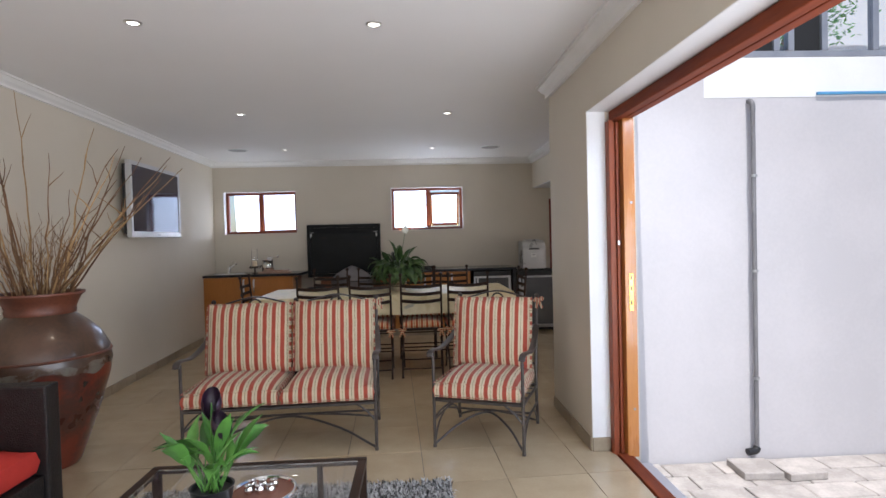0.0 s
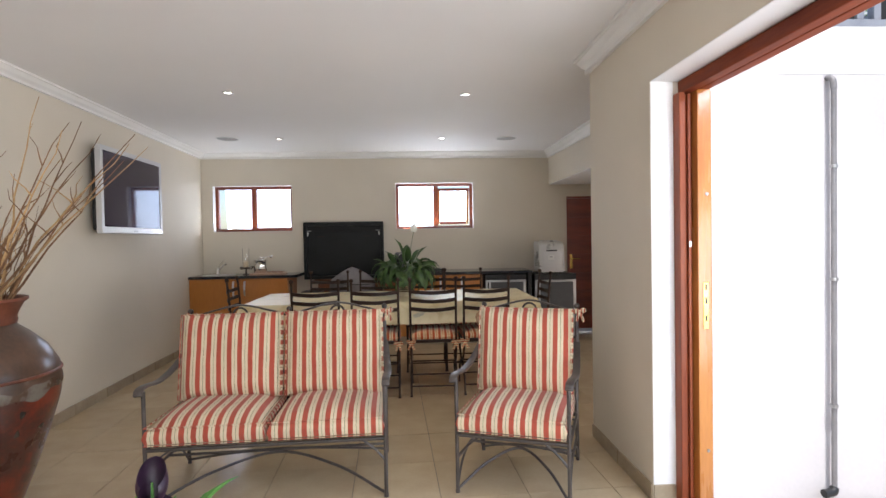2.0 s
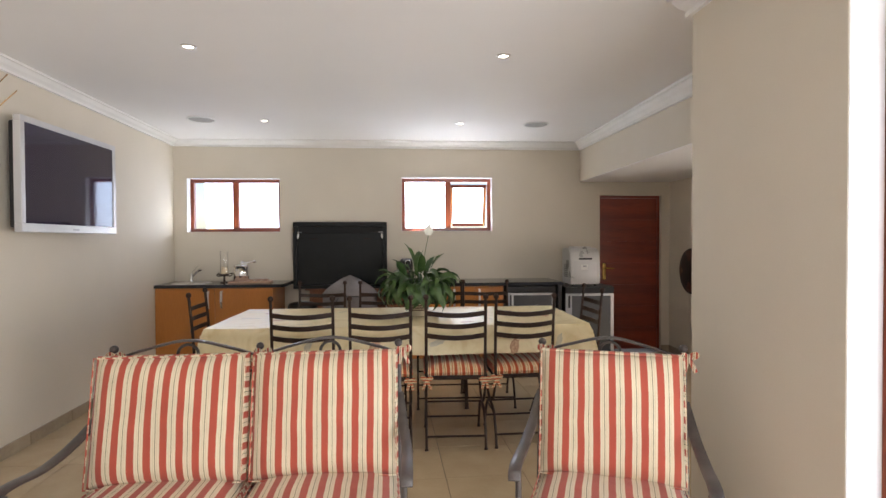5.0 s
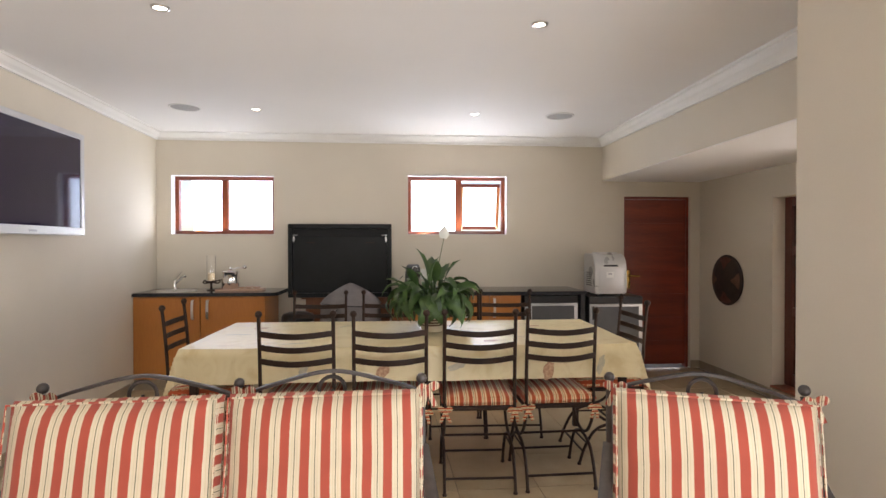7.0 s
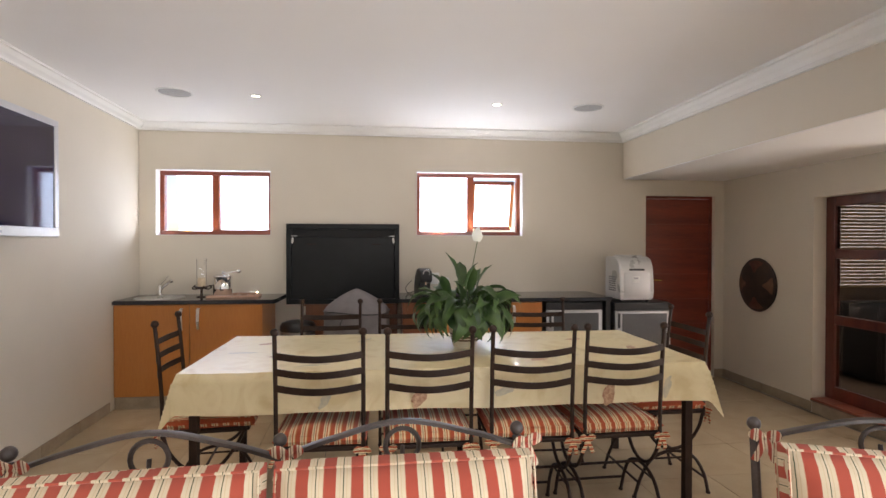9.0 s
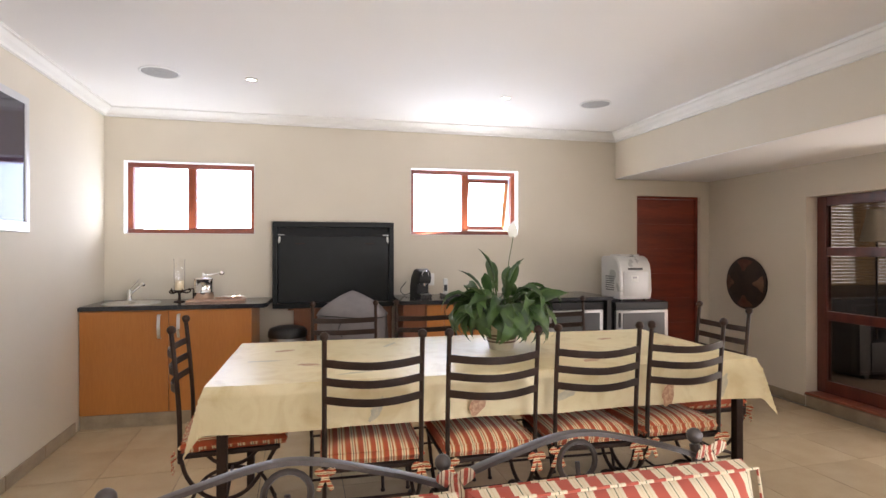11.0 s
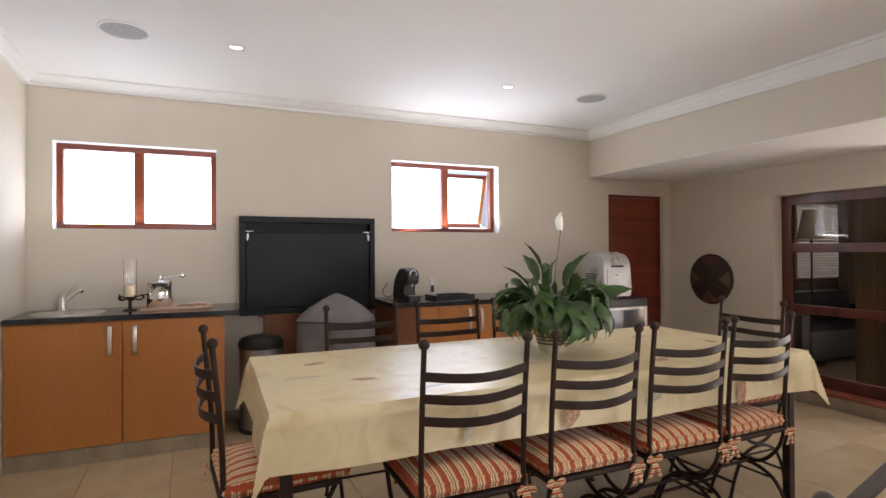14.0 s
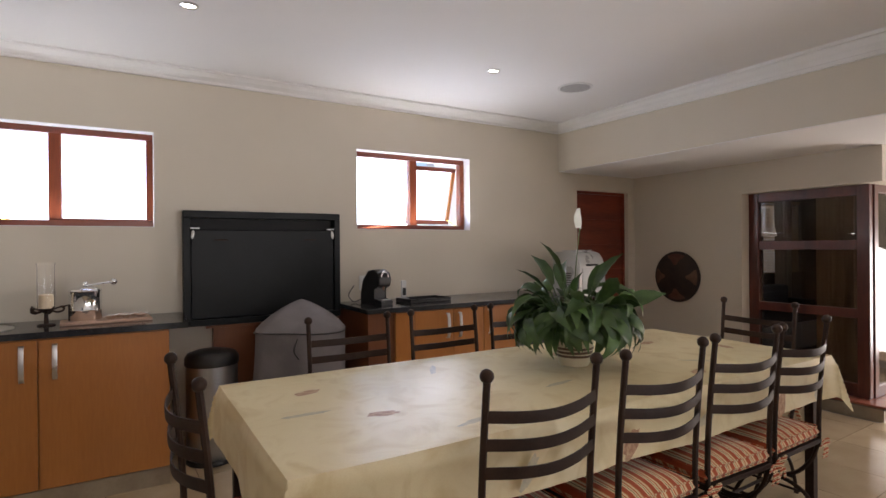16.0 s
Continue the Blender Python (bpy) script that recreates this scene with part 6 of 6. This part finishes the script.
# ---- big clay vase with twigs ----
def clay_vase(x, y):
    v = thing("clay_vase", "large glazed red-brown clay vase standing on the floor", "vase", m=pose(x, y, 0))
    part("body", lathe(B(), [(0.18, 0), (0.192, 0.02), (0.252, 0.18), (0.325, 0.40), (0.376, 0.58), (0.386, 0.66)], 56), CLAY, v)
    part("shoulder", lathe(B(), [(0.386, 0.6605), (0.387, 0.69), (0.376, 0.77), (0.325, 0.865), (0.247, 0.945), (0.198, 0.985), (0.187, 1.0)], 56), SHOULDER, v, "dark glazed shoulder")
    part("neck", lathe(B(), [(0.192, 0.999), (0.197, 1.02), (0.192, 1.035), (0.205, 1.07), (0.225, 1.11), (0.246, 1.125), (0.246, 1.14), (0.225, 1.137), (0.20, 1.09), (0.175, 1.03), (0.17, 0.99)], 56, caps=False), CLAYT, v, "unglazed flared neck")
    part("ridge", tube(B(), [(0.383 * math.cos(q * math.pi / 28), 0.383 * math.sin(q * math.pi / 28), 0.735) for q in range(56)], 0.009, 6, closed=True), CLAYT, v)
    rnd = random.Random(21)
    # uneven band of pale glaze that runs down from the shoulder
    bm = B()
    zz = [(0.325, 0.40), (0.376, 0.58), (0.386, 0.66), (0.387, 0.69), (0.376, 0.77), (0.325, 0.865)]

    def at(z_):
        return float(np.interp(z_, [p[1] for p in zz], [p[0] for p in zz])) + 0.003
    cols = []
    for q in range(112):
        an = 2 * math.pi * q / 112
        lo = 0.640 + 0.020 * math.sin(5 * an) + 0.012 * math.sin(13 * an + 1)
        hi = 0.690 + 0.014 * math.sin(7 * an + 2) + 0.008 * math.sin(17 * an)
        cols.append([bm.verts.new((at(z_) * math.cos(an), at(z_) * math.sin(an), z_)) for z_ in (lo, lo * 0.66 + hi * 0.34, lo * 0.34 + hi * 0.66, hi)])
    for c0, c1 in zip(cols, cols[1:] + cols[:1]):
        for j in range(3):
            bm.faces.new((c0[j], c1[j], c1[j + 1], c0[j + 1]))
    part("glaze_band", bm, GLAZEB, v, "uneven pale grey glaze band")
    for k in range(10):
        a = rnd.uniform(0, 360)
        z = rnd.choice([0.56, 0.5, 0.55, 0.46])
        bm = B()
        ring = []
        w, h = rnd.uniform(0.012, 0.026), rnd.uniform(0.012, 0.022)
        for i in range(14):
            q = 2 * math.pi * i / 14
            rr = 1 + 0.25 * math.sin(3 * q + k)
            u, t_ = w * rr * math.cos(q), z + h * rr * math.sin(q)
            zz = [(0.325, 0.40), (0.376, 0.58), (0.387, 0.68), (0.376, 0.77), (0.325, 0.865), (0.247, 0.945)]
            r = float(np.interp(t_, [p[1] for p in zz], [p[0] for p in zz])) + 0.0035
            ang_ = radians(a) + u / r
            ring.append(bm.verts.new((r * math.cos(ang_), r * math.sin(ang_), t_)))
        c = bm.verts.new(sum((p.co for p in ring), Vector()) / 14 * 1.0)
        rc = float(np.interp(z, [p[1] for p in zz], [p[0] for p in zz])) + 0.006
        c.co = Vector((rc * math.cos(radians(a)), rc * math.sin(radians(a)), z))
        for i in range(14):
            bm.faces.new((ring[i], ring[(i + 1) % 14], c))
        part("glaze_patch", bm, GLAZED, v, "dark glaze patch")
    tw = thing("twig_bundle", "tall bundle of dry branching twigs in the clay vase", "twigs", m=pose(x, y, 0.0))
    for k in range(96):
        a = rnd.uniform(0, 2 * math.pi)
        long = k < 20
        sp = rnd.uniform(0.12, 0.42) if long else rnd.uniform(0.02, 0.26)
        h = rnd.uniform(0.75, 1.30) if long else rnd.uniform(0.28, 0.66)
        r0 = rnd.uniform(0.02, 0.14)
        if k < 12:
            a, sp, h = ((0.0, 0.80, 0.93), (0.05, 0.48, 1.05), (0.35, 0.60, 1.02), (2.6, 0.08, 1.46), (3.4, 0.20, 1.36), (0.2, 0.62, 0.86), (6.1, 0.52, 0.98), (0.7, 0.40, 1.12), (5.8, 0.66, 0.80), (6.2, 0.92, 0.90), (6.0, 0.82, 0.74), (0.12, 0.70, 1.0))[k]
        p0 = Vector((r0 * math.cos(a), r0 * math.sin(a), 1.02))
        pts = [p0]
        nseg = 9
        for i in range(1, nseg + 1):
            u = i / nseg
            kink = 0.008 + 0.010 * u
            pts.append(Vector((p0.x + math.cos(a) * sp * u ** 1.15 + rnd.uniform(-kink, kink), p0.y + math.sin(a) * sp * u ** 1.15 * 0.9 + rnd.uniform(-kink, kink), 1.02 + h * u)))
        for p in pts:   # keep clear of the wall
            p.x = max(p.x, xl(y + p.y) + 0.03 - x)
        th = 0.0080 if long else 0.0044
        bm = B()
        tube(bm, pts, [th * (1 - 0.75 * i / nseg) for i in range(nseg + 1)], 5)
        for b_i in range(2 if long else 1):
            s_ = rnd.randint(4, 7)
            dvec = Vector((rnd.uniform(-1, 1), rnd.uniform(-1, 1), 1.1)).normalized()
            q = [pts[s_] + dvec * rnd.uniform(0.05, 0.06) * j + Vector((rnd.uniform(-.006, .006), rnd.uniform(-.006, .006), 0)) * j for j in range(4)]
            q[0] = pts[s_]
            for p in q:
                p.x = max(p.x, xl(y + p.y) + 0.03 - x)
            tube(bm, q, [th * 0.5, th * 0.42, th * 0.3, th * 0.15], 4)
        part("twig", bm, TWIG if k % 3 else TWIGL, tw)


clay_vase(-2.27, 5.33)


# ---- lounge corner: coffee table, rug, wicker chair ----
ct = thing("coffee_table", "low glass-topped coffee table with a grey metal frame", "table", m=pose(-0.52, 3.645, 0, 0, 0, 0))
hw, hd, ZT = 0.45, 0.45, 0.45
for sx in (-1, 1):
    for sy in (-1, 1):
        part("leg", box(B(), sx * hw - 0.016, sy * hd - 0.016, 0.03, sx * hw + 0.016, sy * hd + 0.016, ZT - 0.0305, 0.003), IRON, ct, smooth=False)
    part("top_rail", box(B(), sx * hw - 0.018, -hd + 0.0185, ZT - 0.03, sx * hw + 0.018, hd - 0.0185, ZT, 0.004), IRON, ct, smooth=False)
    part("lower_rail", box(B(), sx * hw - 0.012, -hd + 0.017, 0.13, sx * hw + 0.012, hd - 0.017, 0.154, 0.003), IRON, ct, smooth=False)
    part("inner_upright", box(B(), sx * 0.26 - 0.012, hd - 0.012, 0.155, sx * 0.26 + 0.012, hd + 0.012, ZT - 0.031, 0.003), IRON, ct, smooth=False)
for sy in (-1, 1):
    part("top_rail", box(B(), -hw - 0.018, sy * hd - 0.018, ZT - 0.03, hw + 0.018, sy * hd + 0.018, ZT, 0.004), IRON, ct, smooth=False)
    part("lower_rail", box(B(), -hw + 0.017, sy * hd - 0.012, 0.13, hw - 0.017, sy * hd + 0.012, 0.154, 0.003), IRON, ct, smooth=False)
gl = part("glass_top", box(B(), -hw + 0.0185, -hd + 0.0185, ZT - 0.012, hw - 0.0185, hd - 0.0185, ZT - 0.003), CLEAR, ct, "clear glass top", smooth=False)
gl.visible_shadow = False

# shaggy rug: one tuft of fibres after another
rnd = random.Random(8)
bm = B()
box(bm, -1.35, 2.2, 0.001, 0.36, 4.74, 0.012)
rb = obj("rug", bm, RUG, None, "", False)
tagged(rb, "shaggy grey and white rug under the coffee table", "rug")
verts, faces = [], []
for k in range(15000):
    x, y = rnd.uniform(-1.35, 0.36), rnd.uniform(3.2, 4.75) if k % 3 else rnd.uniform(4.5, 4.77)
    a, ln, tl = rnd.uniform(0, 6.28), rnd.uniform(0.022, 0.045), rnd.uniform(0.2, 1.1)
    dx, dy = math.cos(a), math.sin(a)
    w = 0.0035
    b0 = len(verts)
    mx_, my_ = x + dx * ln * 0.4 * tl, y + dy * ln * 0.4 * tl
    ex, ey = x + dx * ln * tl, y + dy * ln * tl
    z1, z2 = 0.012 + ln * 0.62, 0.014 + ln * 0.75 * (1.25 - tl * 0.6)
    verts += [(x - dy * w, y + dx * w, 0.008), (x + dy * w, y - dx * w, 0.008), (mx_ + dy * w, my_ - dx * w, z1), (mx_ - dy * w, my_ + dx * w, z1), (ex, ey, z2)]
    faces += [(b0, b0 + 1, b0 + 2, b0 + 3), (b0 + 3, b0 + 2, b0 + 4)]
me = bpy.data.meshes.new("rug_pile")
me.from_pydata(verts, [], faces)
me.materials.append(RUGP)
pile = new("shag_layer", me)
pile.parent = rb
tagged(pile, "grey and white shag fibres", kind="stuff")

# potted black calla on the coffee table
cp = thing("calla_plant", "potted dark-flowered calla lily on the glass table", "plant", m=pose(-0.565, 3.66, ZT + 0.001))
part("pot", lathe(B(), [(0.055, 0), (0.06, 0.01), (0.075, 0.10), (0.078, 0.105), (0.070, 0.105), (0.066, 0.09)], 26), BLACKP, cp, "black plastic pot")
part("soil", lathe(B(), [(0.0, 0.088), (0.066, 0.09)], 16, caps=False), SOIL, cp)
rnd = random.Random(4)
va = [leaf_mesh("leaf", 0.19, 0.030, 48, 0.5, LEAFB, stem=0.13), leaf_mesh("leaf", 0.17, 0.032, 85, 0.4, LEAFB, stem=0.12), leaf_mesh("leaf", 0.16, 0.024, 20, 0.6, LEAFB, stem=0.14)]
used = set()
for i in range(24):
    k = i % 3
    m_ = pose(rnd.uniform(-0.03, 0.03), rnd.uniform(-0.03, 0.03), 0.085, 0, 0, i * 137.5 + rnd.uniform(-20, 20)) @ pose(0, 0, 0, -rnd.uniform(-20, 6), 0, 0) @ pose(0, 0, 0, 0, rnd.uniform(-25, 25), 0) @ Matrix.Scale(rnd.uniform(0.8, 1.15), 4)
    if k not in used:
        used.add(k)
        va[k].parent, va[k].matrix_basis = cp, m_
    else:
        share("leaf", va[k], cp, m_)
for k, (dx, dy, h, a) in enumerate(((0.0, 0.02, 0.345, 10), (0.045, -0.01, 0.27, 60))):
    part("flower_stalk", tube(B(), curve((dx * 0.3, dy * 0.3, 0.09), (dx * 0.7, dy * 0.7, 0.2), (dx, dy, h), n=5), 0.006, 6), LEAFB, cp)
    bm = B()
    rings = []
    for i in range(9):
        u = i / 8
        r = 0.012 + 0.030 * math.sin(u * 2.2)
        ring = []
        for j in range(17):
            q = -2.5 + 5.0 * j / 16
            lift = u * 0.15 + (0.05 * math.cos(q) * u * u)
            ring.append(bm.verts.new((r * math.sin(q), -r * math.cos(q) * -1, lift)))
        rings.append(ring)
    for a_, b_ in zip(rings, rings[1:]):
        for j in range(16):
            bm.faces.new((a_[j], a_[j + 1], b_[j + 1], b_[j]))
    f_ = part("flower", bm, DARKPETAL, cp, "deep purple-black spathe")
    f_.matrix_basis = pose(dx, dy, h - 0.01, 0, 0, a) @ Matrix.Diagonal((0.85, 0.85, 0.58, 1))
    part("spadix", tube(B(), [(0, 0, 0.01), (0, 0, 0.11)], [0.006, 0.003], 6), LEAFB, f_)

ty = thing("cup_tray", "round copper-lined tray with silver rim on the glass table", "tray", m=pose(-0.425, 3.80, ZT + 0.001))
part("base", lathe(B(), [(0.10, 0), (0.115, 0.002), (0.118, 0.006), (0.02, 0.006)], 30), COPPER, ty)
part("rim", tube(B(), [(0.122 * math.cos(q * math.pi / 18), 0.122 * math.sin(q * math.pi / 18), 0.010) for q in range(36)], 0.008, 6, closed=True), CHROME, ty, "silver rim")
for k in range(6):
    x, y = -0.475 + 0.042 * (k % 3), 3.785 + 0.045 * (k // 3)
    c = thing("silver_cup", "tiny polished silver cup on the tray", "cup", "silver cups", pose(x, y, ZT + 0.0075))
    part("cup", lathe(B(), [(0.010, 0), (0.017, 0.006), (0.019, 0.018), (0.015, 0.030), (0.017, 0.034), (0.013, 0.032)], 14), CHROME, c)
    part("knob", ball(B(), 0, 0, 0.036, 0.006, 8, 6), CHROME, c)

wc = thing("wicker_armchair", "dark woven wicker armchair with red seat cushions", "armchair", m=pose(-2.10, 4.08, 0))
part("arm_panel", box(B(), -0.42, 0.36, 0.03, 0.44, 0.46, 0.745, 0.012), WICKER, wc, "woven arm panel", smooth=False)
part("arm_panel", box(B(), -0.42, -0.46, 0.03, 0.44, -0.36, 0.745, 0.012), WICKER, wc, "woven arm panel", smooth=False)
part("back_panel", box(B(), -0.44, -0.355, 0.03, -0.34, 0.355, 0.80, 0.012), WICKER, wc, "woven back panel", smooth=False)
part("front_panel", box(B(), 0.36, -0.355, 0.03, 0.42, 0.355, 0.30, 0.01), WICKER, wc, "woven front panel", smooth=False)
part("seat_deck", box(B(), -0.335, -0.355, 0.24, 0.355, 0.355, 0.30), WICKER, wc, smooth=False)
for sx in (-0.40, 0.40):
    for sy in (-0.42, 0.42):
        part("foot", box(B(), sx - 0.02, sy - 0.02, 0, sx + 0.02, sy + 0.02, 0.0295), BLACKP, wc, smooth=False)
bm = B()
cushion_mesh(bm, 0.72, 0.69, 0.15, 0.03, 0.03, 12, 12, 2)
o = part("seat_cushion", bm, REDC, wc, "red seat cushion")
o.matrix_basis = pose(0.03, 0, 0.301)
bm = B()
cushion_mesh(bm, 0.66, 0.42, 0.14, 0.03, 0.04, 12, 12, 3)
o = part("back_cushion", bm, REDC, wc, "red back cushion")
o.matrix_basis = pose(-0.20, 0, 0.66, 0, 0, 90) @ pose(0, 0, 0, 75, 0, 0)

# ---- yard: pavers, drain pipe, neighbour windows ----
yd = thing("yard_step", "outdoor step below the doorway", "step", kind="structure")
part("riser", box(B(), 1.556, -1.5, -0.46, 1.66, 5.02, -0.045, 0.006), YARD, yd, smooth=False)
pv = structure("pavement", box(B(), 1.662, -2.0, -0.46, 9.0, 5.835, -0.445), SAND, "pale concrete pavers in the yard", "pavement")
src = None
rnd = random.Random(2)
row = 0
y = 5.82
while y > 2.2:
    x = 1.67 + (0.11 if row % 2 else 0)
    while x < 5.6:
        m_ = pose(x, y - 0.215, -0.445 + rnd.uniform(-0.003, 0.003), 0, 0, rnd.uniform(-0.7, 0.7))
        if src is None:
            src = part("paver", box(B(), 0.004, 0.004, 0, 0.411, 0.211, 0.026, 0.006, 1), PAVER, pv, smooth=False)
            src.matrix_basis = m_
        else:
            share("paver", src, pv, m_)
        x += 0.415
    y -= 0.215
    row += 1
dp = thing("drain_pipe", "grey plastic drain pipe strapped to the yard wall", "pipe", m=pose(2.86, 5.78, 0))
part("pipe", tube(B(), [(0, 0, -0.33), (0, 0, 2.36)], 0.017, 14), PIPE, dp)
part("elbow", tube(B(), curve((0, 0, 2.36), (0, 0.005, 2.41), (0, 0.03, 2.44), (0, 0.055, 2.445), n=5), 0.020, 12), PIPE, dp)
part("shoe", tube(B(), curve((0, 0, -0.30), (-0.02, -0.01, -0.325), (-0.09, -0.02, -0.33), n=5), 0.028, 12), BLACKP, dp, "dark outlet shoe")
for z in (0.25, 1.10, 1.85):
    part("bracket", lathe(B(), [(0.026, -0.010), (0.026, 0.010)], 14, 0, 0, z), STEEL, dp)
for k, (x, y, a) in enumerate(((2.72, 5.60, -4), (3.02, 5.56, 2))):
    o = thing("loose_paver", "loose pale paver lying at the pipe's foot", "paver", "loose pavers", pose(x, y, -0.4185, 0, 0, a))
    part("slab", box(B(), -0.145, -0.135, 0, 0.145, 0.135, 0.055, 0.008), PAVER, o, smooth=False)
for k, dx in enumerate((0.0, 0.03)):
    o = tagged(obj("cable", tube(B(), curve((1.90 + dx, 5.81, 2.50), (1.885 + dx * 0.8, 5.815, 2.2), (1.87 + dx * 0.5, 5.82, 1.9), (1.862 + dx * 0.2, 5.83, 1.55), n=6), 0.005, 6), BLACKP, None, "", True), "thin black cable clipped to the yard wall", "cable", "yard cables")


def upper_window():
    w = thing("upper_window", "grey aluminium window strip on top of the yard wall", "window", kind="structure")
    z0, z1, y0, y1 = 2.80, 3.75, 5.86, 5.92
    xs_ = [2.75, 3.12, 3.24, 3.52, 3.95, 5.2]
    part("rail", box(B(), xs_[0], y0, z0, xs_[-1], y1, z0 + 0.05, 0.004), GREYF, w, smooth=False)
    part("rail", box(B(), xs_[0], y0, z1 - 0.05, xs_[-1], y1, z1, 0.004), GREYF, w, smooth=False)
    for x in xs_:
        part("mullion", box(B(), x - 0.025, y0, z0 + 0.0505, x + 0.025, y1, z1 - 0.0505, 0.004), GREYF, w, smooth=False)
    for i, (a, b_) in enumerate(zip(xs_, xs_[1:])):
        # two opaque black panes in place of the darkness behind them
        part("pane", box(B(), a + 0.025, y0 + 0.025, z0 + 0.05, b_ - 0.025, y0 + 0.031, z1 - 0.05), BLACKD if i in (0, 2) else CLEAR, w, "opaque black pane, the unlit interior put into its colour" if i in (0, 2) else "", smooth=False)


upper_window()
o = thing("blue_ledge", "short blue painted ledge on the yard wall", "ledge", m=pose(3.72, 5.80, 2.50))
part("board", box(B(), -0.30, 0.018, -0.012, 0.32, 0.034, 0.010, 0.003), BLUE, o)

# backdrop added so the upper window shows white instead of blue sky
structure("white_sky_backdrop", box(B(), 3.4, 15.0, -0.47, 18.0, 15.3, 8.5), REVEAL, "white backdrop panel added beyond the yard in place of overexposed sky", "wall")

# a tree beyond the yard wall
tr = thing("tree", "leafy garden tree beyond the yard wall", "tree", m=pose(7.2, 11.6, -0.47))
part("trunk", tube(B(), curve((0, 0, 0), (0.05, 0.02, 1.5), (-0.03, 0.05, 3.2), (0.06, 0, 5.2), n=6), [0.14 - 0.005 * i for i in range(19)], 10), TWIG, tr)
rnd = random.Random(9)
for k in range(9):
    a, z = k * 2.4, 2.6 + 0.32 * k
    part("limb", tube(B(), curve((0, 0, z), (0.5 * math.cos(a), 0.5 * math.sin(a), z + 0.45), (1.0 * math.cos(a), 1.0 * math.sin(a), z + 0.75), n=4), [0.05 - 0.005 * i for i in range(9)], 6), TWIG, tr)
verts, faces = [], []
for k in range(5200):
    ci = rnd.randint(0, 26)
    a, z = ci * 2.4, 2.9 + 0.13 * ci
    rr = 0.35 + 0.75 * ((ci * 7) % 10) / 10
    c = Vector((rr * math.cos(a), rr * math.sin(a), z + 0.4)) + Vector((rnd.gauss(0, 0.24), rnd.gauss(0, 0.24), rnd.gauss(0, 0.2)))
    d1 = Vector((rnd.gauss(0, 1), rnd.gauss(0, 1), rnd.gauss(0, 0.6))).normalized() * 0.055
    d2 = Vector((rnd.gauss(0, 1), rnd.gauss(0, 1), rnd.gauss(0, 1))).cross(d1).normalized() * 0.02
    b0 = len(verts)
    verts += [tuple(c - d1), tuple(c + d2), tuple(c + d1), tuple(c - d2)]
    faces.append((b0, b0 + 1, b0 + 2, b0 + 3))
me = bpy.data.meshes.new("crown")
me.from_pydata(verts, [], faces)
me.materials.append(LEAFB)
cr = new("crown", me)
cr.parent = tr

# ---- floor tiles, last: a grid laid square to the skewed wall ----
TU, TV, TS, TURN = 0.414, 4.762, 0.4855, 2.405
ROOMS = [(-3.1, 0.3, 1.45, 10.15), (1.45, 6.08, 3.2, 10.15), (3.2, 6.08, 5.5, 7.79)]


def clip(poly, axis, limit, sign):
    """Cuts a convex polygon by one side of a rectangle."""
    out = []
    for p, q in zip(poly, poly[1:] + poly[:1]):
        a, b_ = sign * (p[axis] - limit), sign * (q[axis] - limit)
        if a >= 0:
            out.append(p)
        if a * b_ < 0:
            u = a / (a - b_)
            out.append(tuple(p[k] + (q[k] - p[k]) * u for k in (0, 1)))
    return out


cs, sn = math.cos(radians(TURN)), math.sin(radians(TURN))
src = None
for i in range(-8, 12):
    for j in range(-10, 13):
        u0, v0 = TU + i * TS, TV + j * TS
        whole = [(u * cs - v * sn, u * sn + v * cs) for u, v in ((u0 + 0.002, v0 + 0.002), (u0 + TS - 0.002, v0 + 0.002), (u0 + TS - 0.002, v0 + TS - 0.002), (u0 + 0.002, v0 + TS - 0.002))]
        lift = 0.0006 * math.sin(i * 12.9 + j * 78.2)
        for x0, y0, x1, y1 in ROOMS:
            pc = whole
            for axis, limit, sign in ((0, x0, 1), (0, x1, -1), (1, y0, 1), (1, y1, -1)):
                pc = clip(pc, axis, limit, sign) if pc else pc
            if len(pc) < 3:
                continue
            if pc == whole:
                m_ = pose(*whole[0], lift, 0, 0, TURN)
                if src is None:
                    src = part("tile", box(B(), 0, 0, -0.012, TS - 0.004, TS - 0.004, 0.0), TILE, floor, smooth=False)
                    src.matrix_basis = m_
                else:
                    share("tile", src, floor, m_)
            else:
                area = abs(sum(p[0] * q[1] - q[0] * p[1] for p, q in zip(pc, pc[1:] + pc[:1]))) / 2
                if area > 0.0004:
                    cx, cy = pc[0]
                    part("tile", prism(B(), [(p[0] - cx, p[1] - cy) for p in pc], -0.012, 0.0), TILE, floor, smooth=False).matrix_basis = pose(cx, cy, 0)
